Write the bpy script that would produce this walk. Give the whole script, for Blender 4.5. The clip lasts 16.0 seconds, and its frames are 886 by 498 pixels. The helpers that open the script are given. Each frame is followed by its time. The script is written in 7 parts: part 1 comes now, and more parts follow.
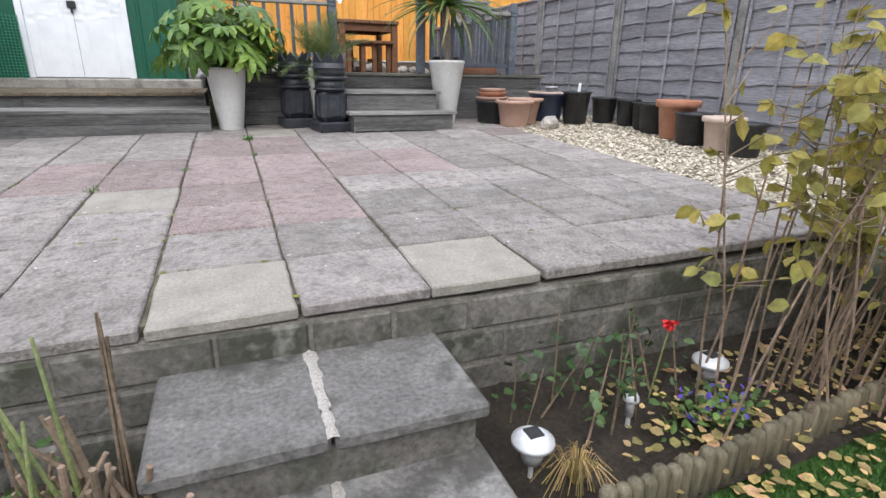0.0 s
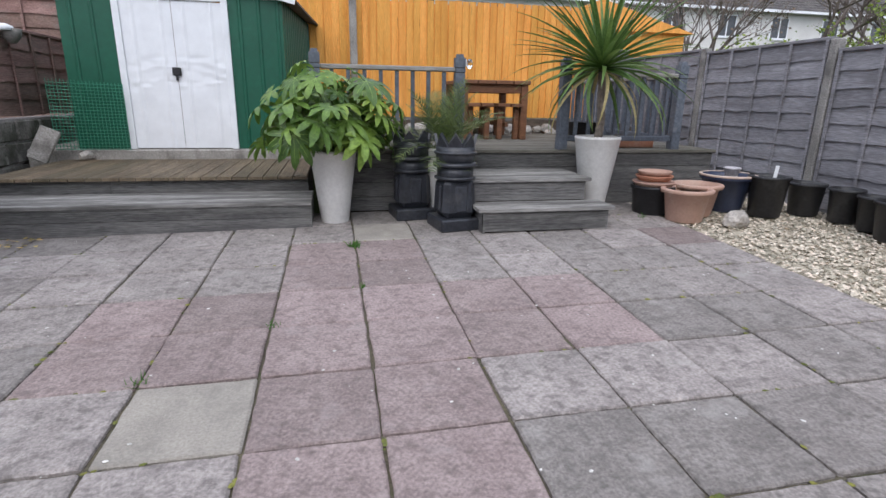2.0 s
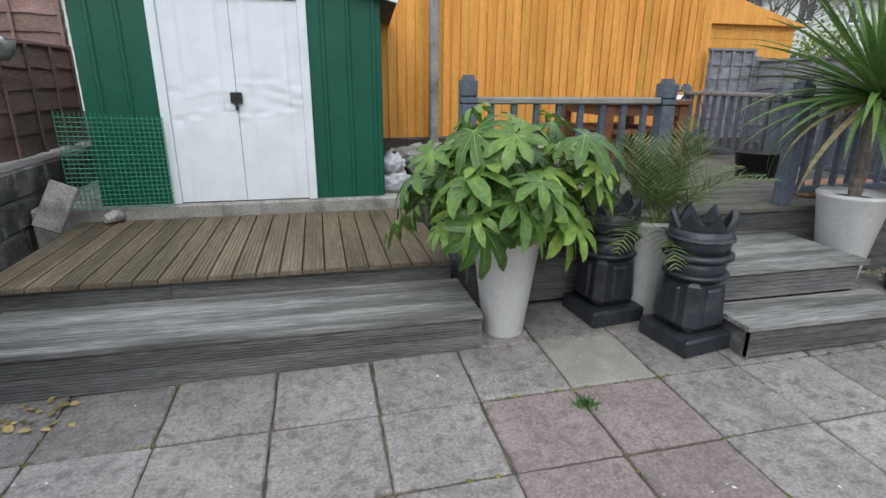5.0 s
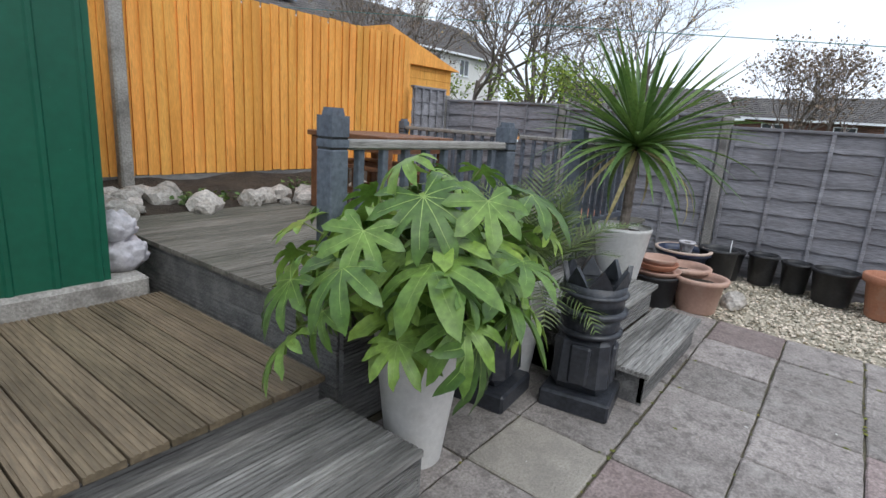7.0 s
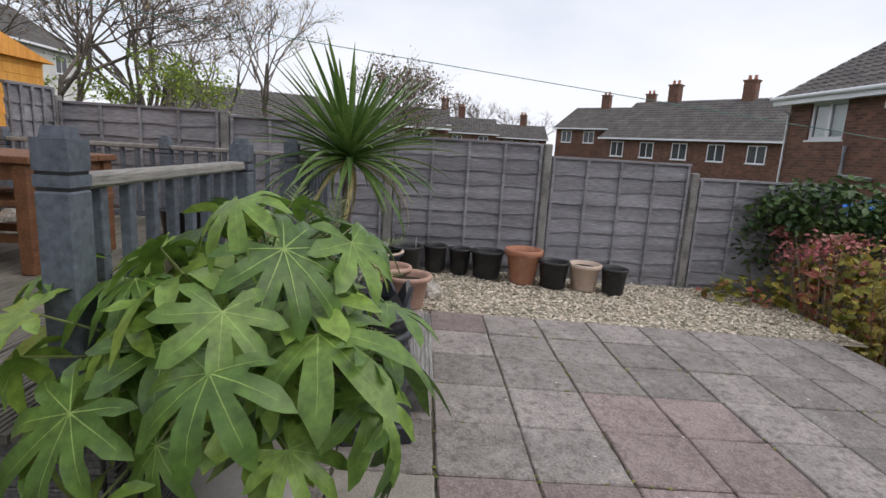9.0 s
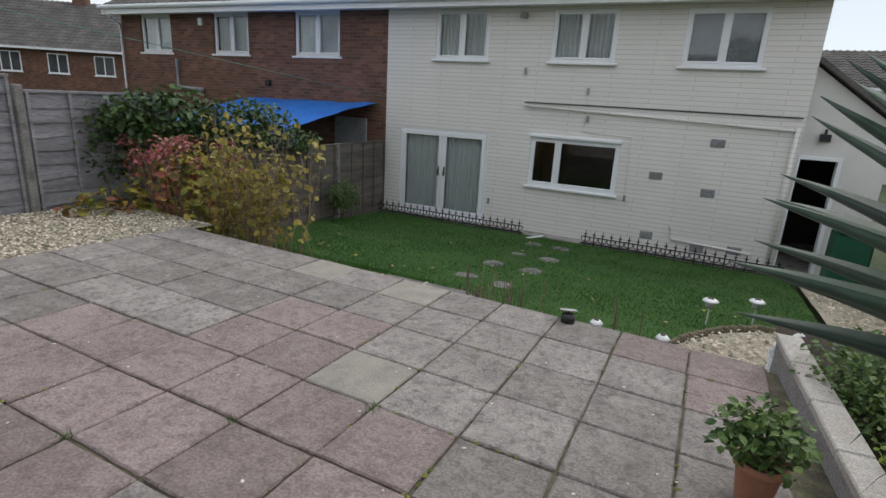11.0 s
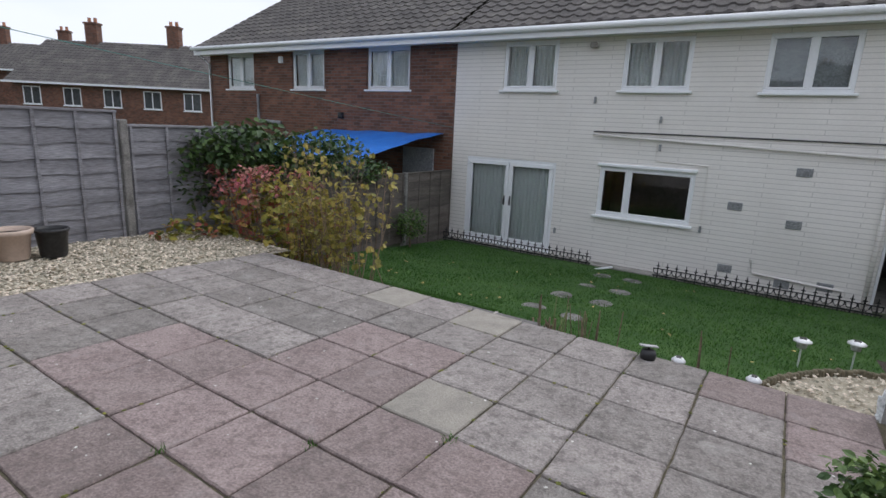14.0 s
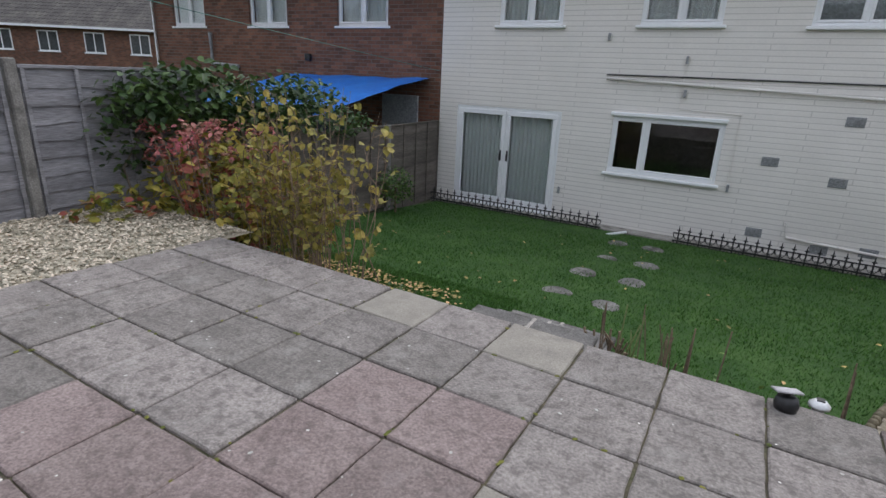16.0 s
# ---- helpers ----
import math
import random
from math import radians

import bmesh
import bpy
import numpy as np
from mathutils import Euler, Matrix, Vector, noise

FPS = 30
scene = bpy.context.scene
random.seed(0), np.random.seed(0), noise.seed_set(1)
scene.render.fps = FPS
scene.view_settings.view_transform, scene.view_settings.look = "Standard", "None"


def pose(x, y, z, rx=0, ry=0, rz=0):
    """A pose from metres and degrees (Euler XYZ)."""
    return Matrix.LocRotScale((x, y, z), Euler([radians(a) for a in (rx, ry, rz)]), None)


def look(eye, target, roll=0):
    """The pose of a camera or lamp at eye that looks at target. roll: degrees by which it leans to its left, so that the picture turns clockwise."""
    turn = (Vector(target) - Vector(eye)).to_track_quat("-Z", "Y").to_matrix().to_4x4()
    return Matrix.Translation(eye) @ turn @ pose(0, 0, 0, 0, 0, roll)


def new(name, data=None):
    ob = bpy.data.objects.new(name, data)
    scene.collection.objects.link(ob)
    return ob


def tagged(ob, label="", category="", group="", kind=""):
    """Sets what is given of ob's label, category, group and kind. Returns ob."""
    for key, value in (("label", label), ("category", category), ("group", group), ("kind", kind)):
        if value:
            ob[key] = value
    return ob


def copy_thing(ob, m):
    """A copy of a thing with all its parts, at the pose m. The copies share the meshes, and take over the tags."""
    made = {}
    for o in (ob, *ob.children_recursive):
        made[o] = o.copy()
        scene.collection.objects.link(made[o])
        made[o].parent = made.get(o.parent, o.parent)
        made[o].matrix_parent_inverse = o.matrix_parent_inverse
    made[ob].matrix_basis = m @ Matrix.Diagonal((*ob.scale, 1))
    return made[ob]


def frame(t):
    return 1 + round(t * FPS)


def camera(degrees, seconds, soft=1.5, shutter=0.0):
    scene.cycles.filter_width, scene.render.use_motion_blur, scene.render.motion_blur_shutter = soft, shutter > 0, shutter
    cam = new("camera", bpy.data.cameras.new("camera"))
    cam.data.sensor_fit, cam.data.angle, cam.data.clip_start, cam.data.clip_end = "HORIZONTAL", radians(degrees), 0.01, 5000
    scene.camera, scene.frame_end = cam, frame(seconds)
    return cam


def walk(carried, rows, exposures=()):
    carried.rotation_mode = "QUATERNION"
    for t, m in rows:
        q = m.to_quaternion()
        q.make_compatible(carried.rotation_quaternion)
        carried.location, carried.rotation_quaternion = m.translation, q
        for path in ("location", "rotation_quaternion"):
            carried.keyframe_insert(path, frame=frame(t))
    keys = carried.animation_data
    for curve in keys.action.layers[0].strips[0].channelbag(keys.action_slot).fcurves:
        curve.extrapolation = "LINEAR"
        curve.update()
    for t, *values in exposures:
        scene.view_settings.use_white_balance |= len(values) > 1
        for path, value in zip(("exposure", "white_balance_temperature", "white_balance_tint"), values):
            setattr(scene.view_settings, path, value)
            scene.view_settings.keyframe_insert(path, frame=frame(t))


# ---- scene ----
cam = camera(79.9, 16.0)
PATH = [
    (0, (-0.146, -1.611, 0.728), (0.555, 0.151, 0.092), 1.0),
    (0.5, (-0.089, -1.049, 0.81), (0.571, 0.728, 0.172), 0.8),
    (1, (-0.068, -0.734, 0.94), (0.482, 1.05, 0.222), 0.7),
    (1.5, (-0.052, -0.484, 1.099), (0.415, 1.338, 0.418), 0.8),
    (2, (-0.128, -0.186, 1.141), (0.263, 1.698, 0.598), 1.0),
    (2.5, (-0.199, 0.031, 1.285), (0.187, 1.929, 0.788), 0.6),
    (3, (-0.262, 0.277, 1.273), (0.08, 2.181, 0.765), 0.5),
    (3.5, (-0.309, 0.538, 1.436), (-0.01, 2.451, 0.936), 0.3),
    (4, (-0.577, 0.864, 1.454), (-0.283, 2.764, 0.904), 0.8),
    (4.2, (-0.683, 1.013, 1.473), (-0.385, 2.906, 0.899), 0.6),
    (6.3, (-1.572, 2.618, 1.53), (-0.426, 4.166, 0.993), 3.1),
    (6.5, (-1.594, 2.732, 1.544), (-0.294, 4.165, 1.039), 3.4),
    (7, (-1.674, 3.047, 1.523), (-0.122, 4.216, 1.048), 3.9),
    (7.5, (-1.683, 3.35, 1.534), (0.031, 4.29, 1.11), 3.8),
    (8, (-1.622, 3.638, 1.519), (0.172, 4.426, 1.119), 3.9),
    (8.5, (-1.589, 3.726, 1.528), (0.273, 4.36, 1.162), 3.3),
    (9, (-1.645, 3.785, 1.543), (0.317, 3.688, 1.166), 3.4),
    (9.5, (-1.767, 3.843, 1.531), (0.002, 3.023, 1.087), 4.0),
    (10, (-1.904, 3.823, 1.524), (-0.472, 2.522, 1.02), 3.4),
    (10.2, (-1.982, 3.81, 1.525), (-0.674, 2.39, 1.003), 3.4),
    (12.3, (-2.239, 3.748, 1.542), (-1.795, 1.863, 1.042), 2.8),
    (12.5, (-2.218, 3.761, 1.55), (-1.762, 1.874, 1.07), 2.9),
    (13, (-2.165, 3.786, 1.536), (-1.635, 1.91, 1.089), 2.8),
    (13.5, (-2.113, 3.807, 1.529), (-1.302, 2.038, 1.068), 2.8),
    (14, (-2.083, 3.807, 1.521), (-1.031, 2.168, 1.066), 2.7),
    (14.5, (-2.011, 3.763, 1.489), (-0.968, 2.133, 0.986), 2.8),
    (15, (-1.722, 3.647, 1.473), (-0.665, 2.038, 0.932), 2.8),
    (15.5, (-1.427, 3.312, 1.453), (-0.44, 1.691, 0.822), 2.6),
    (16, (-1.061, 2.831, 1.456), (-0.131, 1.177, 0.823), 2.6),
]
walk(cam, [(t, look(eye, target, roll)) for t, eye, target, roll in PATH],
     [(0.0, 1.02, 6500, 10), (1.0, 0.74, 6400, 13), (1.5, 0.67, 6350, 13), (3.0, 0.57, 6300, 12), (4.0, 0.58, 6350, 6), (6.5, 0.54, 6250, 7), (7.5, 0.5, 6400, 9),
      (8.5, 0.38, 6600, 13), (9.5, 0.12, 6950, 9), (10.2, 0.1, 6950, 5), (12.3, 0.2, 6500, 11), (16.0, 0.22, 6500, 10)])

# ---- world and light ----
world = bpy.data.worlds.new("world")
scene.world = world
world.use_nodes = True
wn, wl = world.node_tree.nodes, world.node_tree.links
wn.clear()
w_out, w_bg, w_sky = wn.new("ShaderNodeOutputWorld"), wn.new("ShaderNodeBackground"), wn.new("ShaderNodeTexSky")
w_sky.sky_type, w_sky.sun_disc = "NISHITA", False
SUN_EL, SUN_ROT = radians(48), radians(200)
w_sky.sun_elevation, w_sky.sun_rotation, w_sky.air_density, w_sky.dust_density = SUN_EL, SUN_ROT, 1.0, 0.4
w_co, w_map, w_cloud = wn.new("ShaderNodeTexCoord"), wn.new("ShaderNodeMapping"), wn.new("ShaderNodeTexNoise")
w_map.inputs["Scale"].default_value = (1.0, 1.0, 2.6)
w_cloud.inputs["Scale"].default_value, w_cloud.inputs["Detail"].default_value = 1.6, 6.0
w_ramp = wn.new("ShaderNodeValToRGB")
w_ramp.color_ramp.elements[0].position, w_ramp.color_ramp.elements[0].color = 0.30, (0.62, 0.62, 0.62, 1)
w_ramp.color_ramp.elements[1].position, w_ramp.color_ramp.elements[1].color = 0.62, (1, 1, 1, 1)
w_mix = wn.new("ShaderNodeMix")
w_mix.data_type = "RGBA"
w_mix.inputs["B"].default_value = (8.0, 8.5, 9.65, 1)
wl.new(w_co.outputs["Generated"], w_map.inputs["Vector"])
wl.new(w_map.outputs["Vector"], w_cloud.inputs["Vector"])
wl.new(w_cloud.outputs["Fac"], w_ramp.inputs["Fac"])
wl.new(w_ramp.outputs["Color"], w_mix.inputs["Factor"])
wl.new(w_sky.outputs["Color"], w_mix.inputs["A"])
wl.new(w_mix.outputs["Result"], w_bg.inputs["Color"])
w_bg.inputs["Strength"].default_value = 0.1
wl.new(w_bg.outputs["Background"], w_out.inputs["Surface"])
sun = new("sun", bpy.data.lights.new("sun", "SUN"))
sun.data.energy, sun.data.angle, sun.data.color = 1.0, radians(50), (1.0, 0.97, 0.93)
sun.matrix_world = look((0, 0, 0), (-math.sin(SUN_ROT) * math.cos(SUN_EL), -math.cos(SUN_ROT) * math.cos(SUN_EL), -math.sin(SUN_EL)))


# ---- materials ----
def surf(name, c1, c2, scale=3.0, rough=0.85, bump=0.3, fine=60.0, metal=0.0, rand=0.0, stretch=(1, 1, 1), spots=None,
         stain=None, island=0.0, translucent=0.0, depth=0.01, contrast=0.35):
    """A worn surface: two colours in broad patches, a fine grain with relief, spots and stains, and a change from piece to piece."""
    m = bpy.data.materials.new(name)
    m.use_nodes = True
    nt = m.node_tree
    N, L = nt.nodes, nt.links
    b = N["Principled BSDF"]
    geo = N.new("ShaderNodeNewGeometry")
    mp = N.new("ShaderNodeMapping")
    mp.inputs["Scale"].default_value = stretch
    L.new(geo.outputs["Position"], mp.inputs["Vector"])

    def tex(s, detail=5.0):
        n = N.new("ShaderNodeTexNoise")
        n.inputs["Scale"].default_value, n.inputs["Detail"].default_value, n.inputs["Roughness"].default_value = s, detail, 0.6
        L.new(mp.outputs["Vector"], n.inputs["Vector"])
        return n

    def ramp(source, lo, hi):
        r = N.new("ShaderNodeMapRange")
        r.inputs["From Min"].default_value, r.inputs["From Max"].default_value = lo, hi
        L.new(source, r.inputs["Value"])
        return r.outputs["Result"]

    def mix(fac, a, bcol, blend="MIX"):
        x = N.new("ShaderNodeMix")
        x.data_type, x.blend_type = "RGBA", blend
        if isinstance(fac, float):
            x.inputs["Factor"].default_value = fac
        else:
            L.new(fac, x.inputs["Factor"])
        for socket, v in ((x.inputs["A"], a), (x.inputs["B"], bcol)):
            if isinstance(v, tuple):
                socket.default_value = (*v, 1)
            else:
                L.new(v, socket)
        return x.outputs["Result"]

    broad, grain = tex(scale), tex(fine, 8.0)
    col = mix(ramp(broad.outputs["Fac"], 0.35, 0.65), c1, c2)
    shade = N.new("ShaderNodeMapRange")
    shade.inputs["From Min"].default_value, shade.inputs["From Max"].default_value = 0.3, 0.7
    shade.inputs["To Min"].default_value, shade.inputs["To Max"].default_value = 1 - contrast, 1 + contrast
    L.new(grain.outputs["Fac"], shade.inputs["Value"])
    hsv = N.new("ShaderNodeHueSaturation")
    L.new(col, hsv.inputs["Color"])
    val = shade.outputs["Result"]
    if rand or island:
        src = N.new("ShaderNodeObjectInfo").outputs["Random"] if rand else geo.outputs["Random Per Island"]
        k = rand or island
        v = N.new("ShaderNodeMapRange")
        v.inputs["To Min"].default_value, v.inputs["To Max"].default_value = 1 - k, 1 + k
        L.new(src, v.inputs["Value"])
        mul = N.new("ShaderNodeMath")
        mul.operation = "MULTIPLY"
        L.new(val, mul.inputs[0]), L.new(v.outputs["Result"], mul.inputs[1])
        val = mul.outputs["Value"]
        hue = N.new("ShaderNodeMapRange")
        hue.inputs["To Min"].default_value, hue.inputs["To Max"].default_value = 0.5 + 0.04 * k, 0.5 - 0.04 * k
        L.new(src, hue.inputs["Value"]), L.new(hue.outputs["Result"], hsv.inputs["Hue"])
    L.new(val, hsv.inputs["Value"])
    col = hsv.outputs["Color"]
    for extra in (stain, spots):
        if extra:
            c, s, lo, hi, amount = extra
            f = ramp(tex(s, 4.0).outputs["Fac"], lo, hi)
            am = N.new("ShaderNodeMath")
            am.operation, am.use_clamp = "MULTIPLY", True
            am.inputs[1].default_value = amount
            L.new(f, am.inputs[0])
            col = mix(am.outputs["Value"], col, c)
    L.new(col, b.inputs["Base Color"])
    b.inputs["Roughness"].default_value, b.inputs["Metallic"].default_value = rough, metal
    if bump:
        bp = N.new("ShaderNodeBump")
        bp.inputs["Strength"].default_value, bp.inputs["Distance"].default_value = bump, depth
        L.new(grain.outputs["Fac"], bp.inputs["Height"]), L.new(bp.outputs["Normal"], b.inputs["Normal"])
    if translucent:
        tr, mx = N.new("ShaderNodeBsdfTranslucent"), N.new("ShaderNodeMixShader")
        L.new(col, tr.inputs["Color"])
        mx.inputs["Fac"].default_value = translucent
        L.new(b.outputs["BSDF"], mx.inputs[1]), L.new(tr.outputs["BSDF"], mx.inputs[2])
        L.new(mx.outputs["Shader"], N["Material Output"].inputs["Surface"])
    return m


def brickwork(name, c1, c2, mortar, bump=0.6, bw=0.225, bh=0.075, rough=0.85, joint=0.007):
    """Brick courses on an upright wall, laid out along x and z, or along y and z."""
    m = surf(name, c1, c2, 1.2, rough, 0.0, 40, contrast=0.3 if mortar[0] < 0.4 else 0.05)
    nt = m.node_tree
    N, L = nt.nodes, nt.links
    b = N["Principled BSDF"]
    geo, sep, add, com = (N.new("ShaderNode" + k) for k in ("NewGeometry", "SeparateXYZ", "Math", "CombineXYZ"))
    L.new(geo.outputs["Position"], sep.inputs["Vector"])
    L.new(sep.outputs["X"], add.inputs[0]), L.new(sep.outputs["Y"], add.inputs[1])
    L.new(add.outputs["Value"], com.inputs["X"]), L.new(sep.outputs["Z"], com.inputs["Y"])
    br = N.new("ShaderNodeTexBrick")
    for key, v in (("Scale", 1.0), ("Mortar Size", joint), ("Mortar Smooth", 0.3), ("Bias", 0.0), ("Brick Width", bw), ("Row Height", bh)):
        br.inputs[key].default_value = v
    br.inputs["Color1"].default_value, br.inputs["Color2"].default_value = (0.62, 0.62, 0.62, 1), (1.25, 1.2, 1.15, 1)
    L.new(com.outputs["Vector"], br.inputs["Vector"])
    old = b.inputs["Base Color"].links[0].from_socket
    mul, mo = N.new("ShaderNodeMix"), N.new("ShaderNodeMix")
    mul.data_type = mo.data_type = "RGBA"
    mul.blend_type = "MULTIPLY"
    mul.inputs["Factor"].default_value = 1.0 if mortar[0] < 0.4 else 0.05
    L.new(old, mul.inputs["A"]), L.new(br.outputs["Color"], mul.inputs["B"])
    L.new(br.outputs["Fac"], mo.inputs["Factor"]), L.new(mul.outputs["Result"], mo.inputs["A"])
    mo.inputs["B"].default_value = (*mortar, 1)
    L.new(mo.outputs["Result"], b.inputs["Base Color"])
    inv, bp = N.new("ShaderNodeMath"), N.new("ShaderNodeBump")
    inv.operation, inv.inputs[0].default_value = "SUBTRACT", 1.0
    L.new(br.outputs["Fac"], inv.inputs[1])
    bp.inputs["Strength"].default_value, bp.inputs["Distance"].default_value = bump, 0.012
    L.new(inv.outputs["Value"], bp.inputs["Height"]), L.new(bp.outputs["Normal"], b.inputs["Normal"])
    return m


def glassy(name):
    m = bpy.data.materials.new(name)
    m.use_nodes = True
    b = m.node_tree.nodes["Principled BSDF"]
    b.inputs["Base Color"].default_value = (0.9, 0.95, 0.95, 1)
    b.inputs["Roughness"].default_value, b.inputs["Transmission Weight"].default_value, b.inputs["IOR"].default_value = 0.02, 1.0, 1.5
    return m


DIRT = ((0.06, 0.055, 0.045), 5.0, 0.55, 0.75, 0.7)
M_SLAB = {
    "grey": surf("slab_grey", (0.245, 0.219, 0.203), (0.345, 0.310, 0.288), 5.0, 0.92, 1.0, 75, rand=0.2, contrast=0.36,
                 stain=((0.12, 0.108, 0.10), 19.0, 0.5, 0.66, 0.6), spots=((0.47, 0.44, 0.41), 4.2, 0.58, 0.76, 0.55)),
    "pink": surf("slab_pink", (0.262, 0.204, 0.193), (0.338, 0.270, 0.254), 5.0, 0.92, 1.0, 75, rand=0.14, contrast=0.36,
                 stain=((0.14, 0.112, 0.106), 19.0, 0.5, 0.66, 0.55), spots=((0.44, 0.385, 0.37), 4.4, 0.59, 0.76, 0.5)),
    "buff": surf("slab_buff", (0.315, 0.288, 0.25), (0.385, 0.352, 0.305), 5.0, 0.92, 0.8, 95, rand=0.06, contrast=0.2,
                 stain=((0.22, 0.205, 0.18), 7.0, 0.50, 0.72, 0.6)),
}
M_JOINT = surf("joint_sand", (0.075, 0.065, 0.048), (0.16, 0.14, 0.09), 9, 0.95, 0.6, 90, spots=((0.06, 0.08, 0.03), 7, 0.55, 0.7, 0.6))
M_STEP = surf("step_slab", (0.165, 0.155, 0.147), (0.27, 0.255, 0.24), 3.5, 0.85, 0.9, 60, rand=0.12, contrast=0.4, stain=((0.075, 0.07, 0.06), 4.0, 0.46, 0.6, 0.85),
              spots=((0.42, 0.41, 0.39), 5.0, 0.6, 0.72, 0.6))
M_BLOCK = surf("garden_wall_block", (0.125, 0.115, 0.10), (0.215, 0.20, 0.178), 7, 0.95, 0.8, 45, rand=0.26, contrast=0.4,
               stain=((0.05, 0.055, 0.035), 3.2, 0.46, 0.6, 0.85), spots=((0.33, 0.315, 0.285), 6.0, 0.58, 0.68, 0.6))
M_MORTAR = surf("garden_wall_mortar", (0.15, 0.138, 0.118), (0.225, 0.207, 0.18), 6, 0.95, 0.5, 60)
M_CONC = surf("concrete", (0.27, 0.255, 0.23), (0.38, 0.36, 0.33), 4, 0.95, 0.7, 70, stain=((0.11, 0.10, 0.09), 5, 0.5, 0.65, 0.7))
M_POST = surf("old_concrete_post", (0.20, 0.192, 0.18), (0.30, 0.288, 0.27), 4, 0.95, 0.7, 70, stain=((0.09, 0.085, 0.08), 5, 0.5, 0.65, 0.7))
M_COPING = surf("pebble_coping", (0.42, 0.38, 0.34), (0.56, 0.52, 0.48), 3, 0.95, 0.8, 110, spots=((0.2, 0.18, 0.16), 70, 0.6, 0.7, 0.6))
M_RENDERED = surf("rendered_wall", (0.24, 0.22, 0.21), (0.33, 0.31, 0.3), 3, 0.95, 0.5, 60, stain=((0.12, 0.11, 0.1), 2, 0.5, 0.7, 0.6))
M_GRAVEL = surf("gravel_bed", (0.36, 0.315, 0.24), (0.48, 0.43, 0.335), 10, 0.95, 0.8, 60)
M_PEBBLE = surf("gravel_stone", (0.43, 0.375, 0.285), (0.60, 0.545, 0.44), 25, 0.85, 0.2, 120, island=0.6)
# earth of beds and pots; under the decks its dark colour stands for shade
M_SOIL_AND_SHADE = surf("soil", (0.035, 0.027, 0.02), (0.07, 0.055, 0.04), 6, 1.0, 1.0, 50, depth=0.03)
M_GROUND = surf("ground", (0.05, 0.075, 0.03), (0.09, 0.10, 0.05), 0.4, 1.0, 0.6, 8)
M_LAWN = surf("lawn", (0.036, 0.095, 0.018), (0.06, 0.13, 0.026), 2.5, 1.0, 0.9, 60, depth=0.02)
M_BLADE = surf("grass_blade", (0.05, 0.145, 0.021), (0.082, 0.192, 0.036), 1.8, 0.7, 0.0, 30, island=0.35, translucent=0.25)
M_DECK_GREY = surf("weathered_decking", (0.105, 0.098, 0.08), (0.20, 0.185, 0.155), 5, 0.9, 0.7, 30, rand=0.2, stretch=(0.25, 2.0, 2.0),
                   stain=((0.10, 0.10, 0.072), 1.6, 0.5, 0.7, 0.6))
M_DECK_BROWN = surf("brown_decking", (0.118, 0.09, 0.055), (0.20, 0.155, 0.098), 4, 0.62, 0.6, 30, rand=0.2, stretch=(2.0, 0.25, 2.0),
                    stain=((0.07, 0.06, 0.04), 1.6, 0.52, 0.7, 0.6))
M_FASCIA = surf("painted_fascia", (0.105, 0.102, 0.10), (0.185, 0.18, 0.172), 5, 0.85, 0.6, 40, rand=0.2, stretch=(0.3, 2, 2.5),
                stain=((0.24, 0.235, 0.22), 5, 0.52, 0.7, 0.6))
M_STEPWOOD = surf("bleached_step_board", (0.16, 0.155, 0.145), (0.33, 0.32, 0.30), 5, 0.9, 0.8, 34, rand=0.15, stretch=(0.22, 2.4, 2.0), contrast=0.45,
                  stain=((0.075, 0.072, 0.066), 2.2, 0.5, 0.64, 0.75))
M_DARKFENCE = surf("dull_brown_fence", (0.115, 0.098, 0.085), (0.185, 0.16, 0.14), 3, 0.9, 0.6, 35, rand=0.2, stretch=(1.2, 0.3, 3),
                   stain=((0.06, 0.052, 0.045), 2.2, 0.5, 0.7, 0.6))
M_RAIL = surf("grey_blue_paint", (0.085, 0.10, 0.125), (0.12, 0.138, 0.165), 4, 0.6, 0.25, 40, rand=0.1, stain=((0.2, 0.2, 0.2), 9, 0.62, 0.75, 0.5))
M_RAILTOP = surf("worn_rail_wood", (0.20, 0.19, 0.175), (0.30, 0.285, 0.26), 6, 0.85, 0.5, 40, stretch=(0.3, 3, 3))
M_ORANGE = surf("orange_fence_stain", (0.76, 0.33, 0.06), (0.87, 0.43, 0.095), 3.5, 0.8, 0.4, 40, rand=0.13, contrast=0.2, stretch=(4, 4, 0.35),
                spots=((0.25, 0.10, 0.02), 7, 0.63, 0.74, 0.75), stain=((0.62, 0.25, 0.04), 2.0, 0.52, 0.68, 0.6))
M_FENCE = surf("weathered_grey_fence", (0.20, 0.195, 0.21), (0.30, 0.295, 0.315), 3, 0.9, 0.6, 35, rand=0.17, stretch=(1.2, 0.3, 3),
               stain=((0.10, 0.095, 0.10), 2.2, 0.5, 0.7, 0.6))
M_REDFENCE = surf("red_brown_fence", (0.22, 0.13, 0.108), (0.32, 0.205, 0.175), 3, 0.9, 0.5, 35, rand=0.2, stretch=(1.2, 0.3, 3),
                  stain=((0.24, 0.20, 0.175), 2.5, 0.5, 0.7, 0.6))
M_SHED_GREEN = surf("green_shed_metal", (0.006, 0.085, 0.048), (0.010, 0.105, 0.060), 1.5, 0.42, 0.06, 20, contrast=0.1,
                    spots=((0.25, 0.3, 0.26), 40, 0.72, 0.78, 0.4))
M_SHED_WHITE = surf("white_shed_metal", (0.80, 0.82, 0.84), (0.85, 0.87, 0.89), 2, 0.35, 0.05, 5, contrast=0.06, depth=0.02)
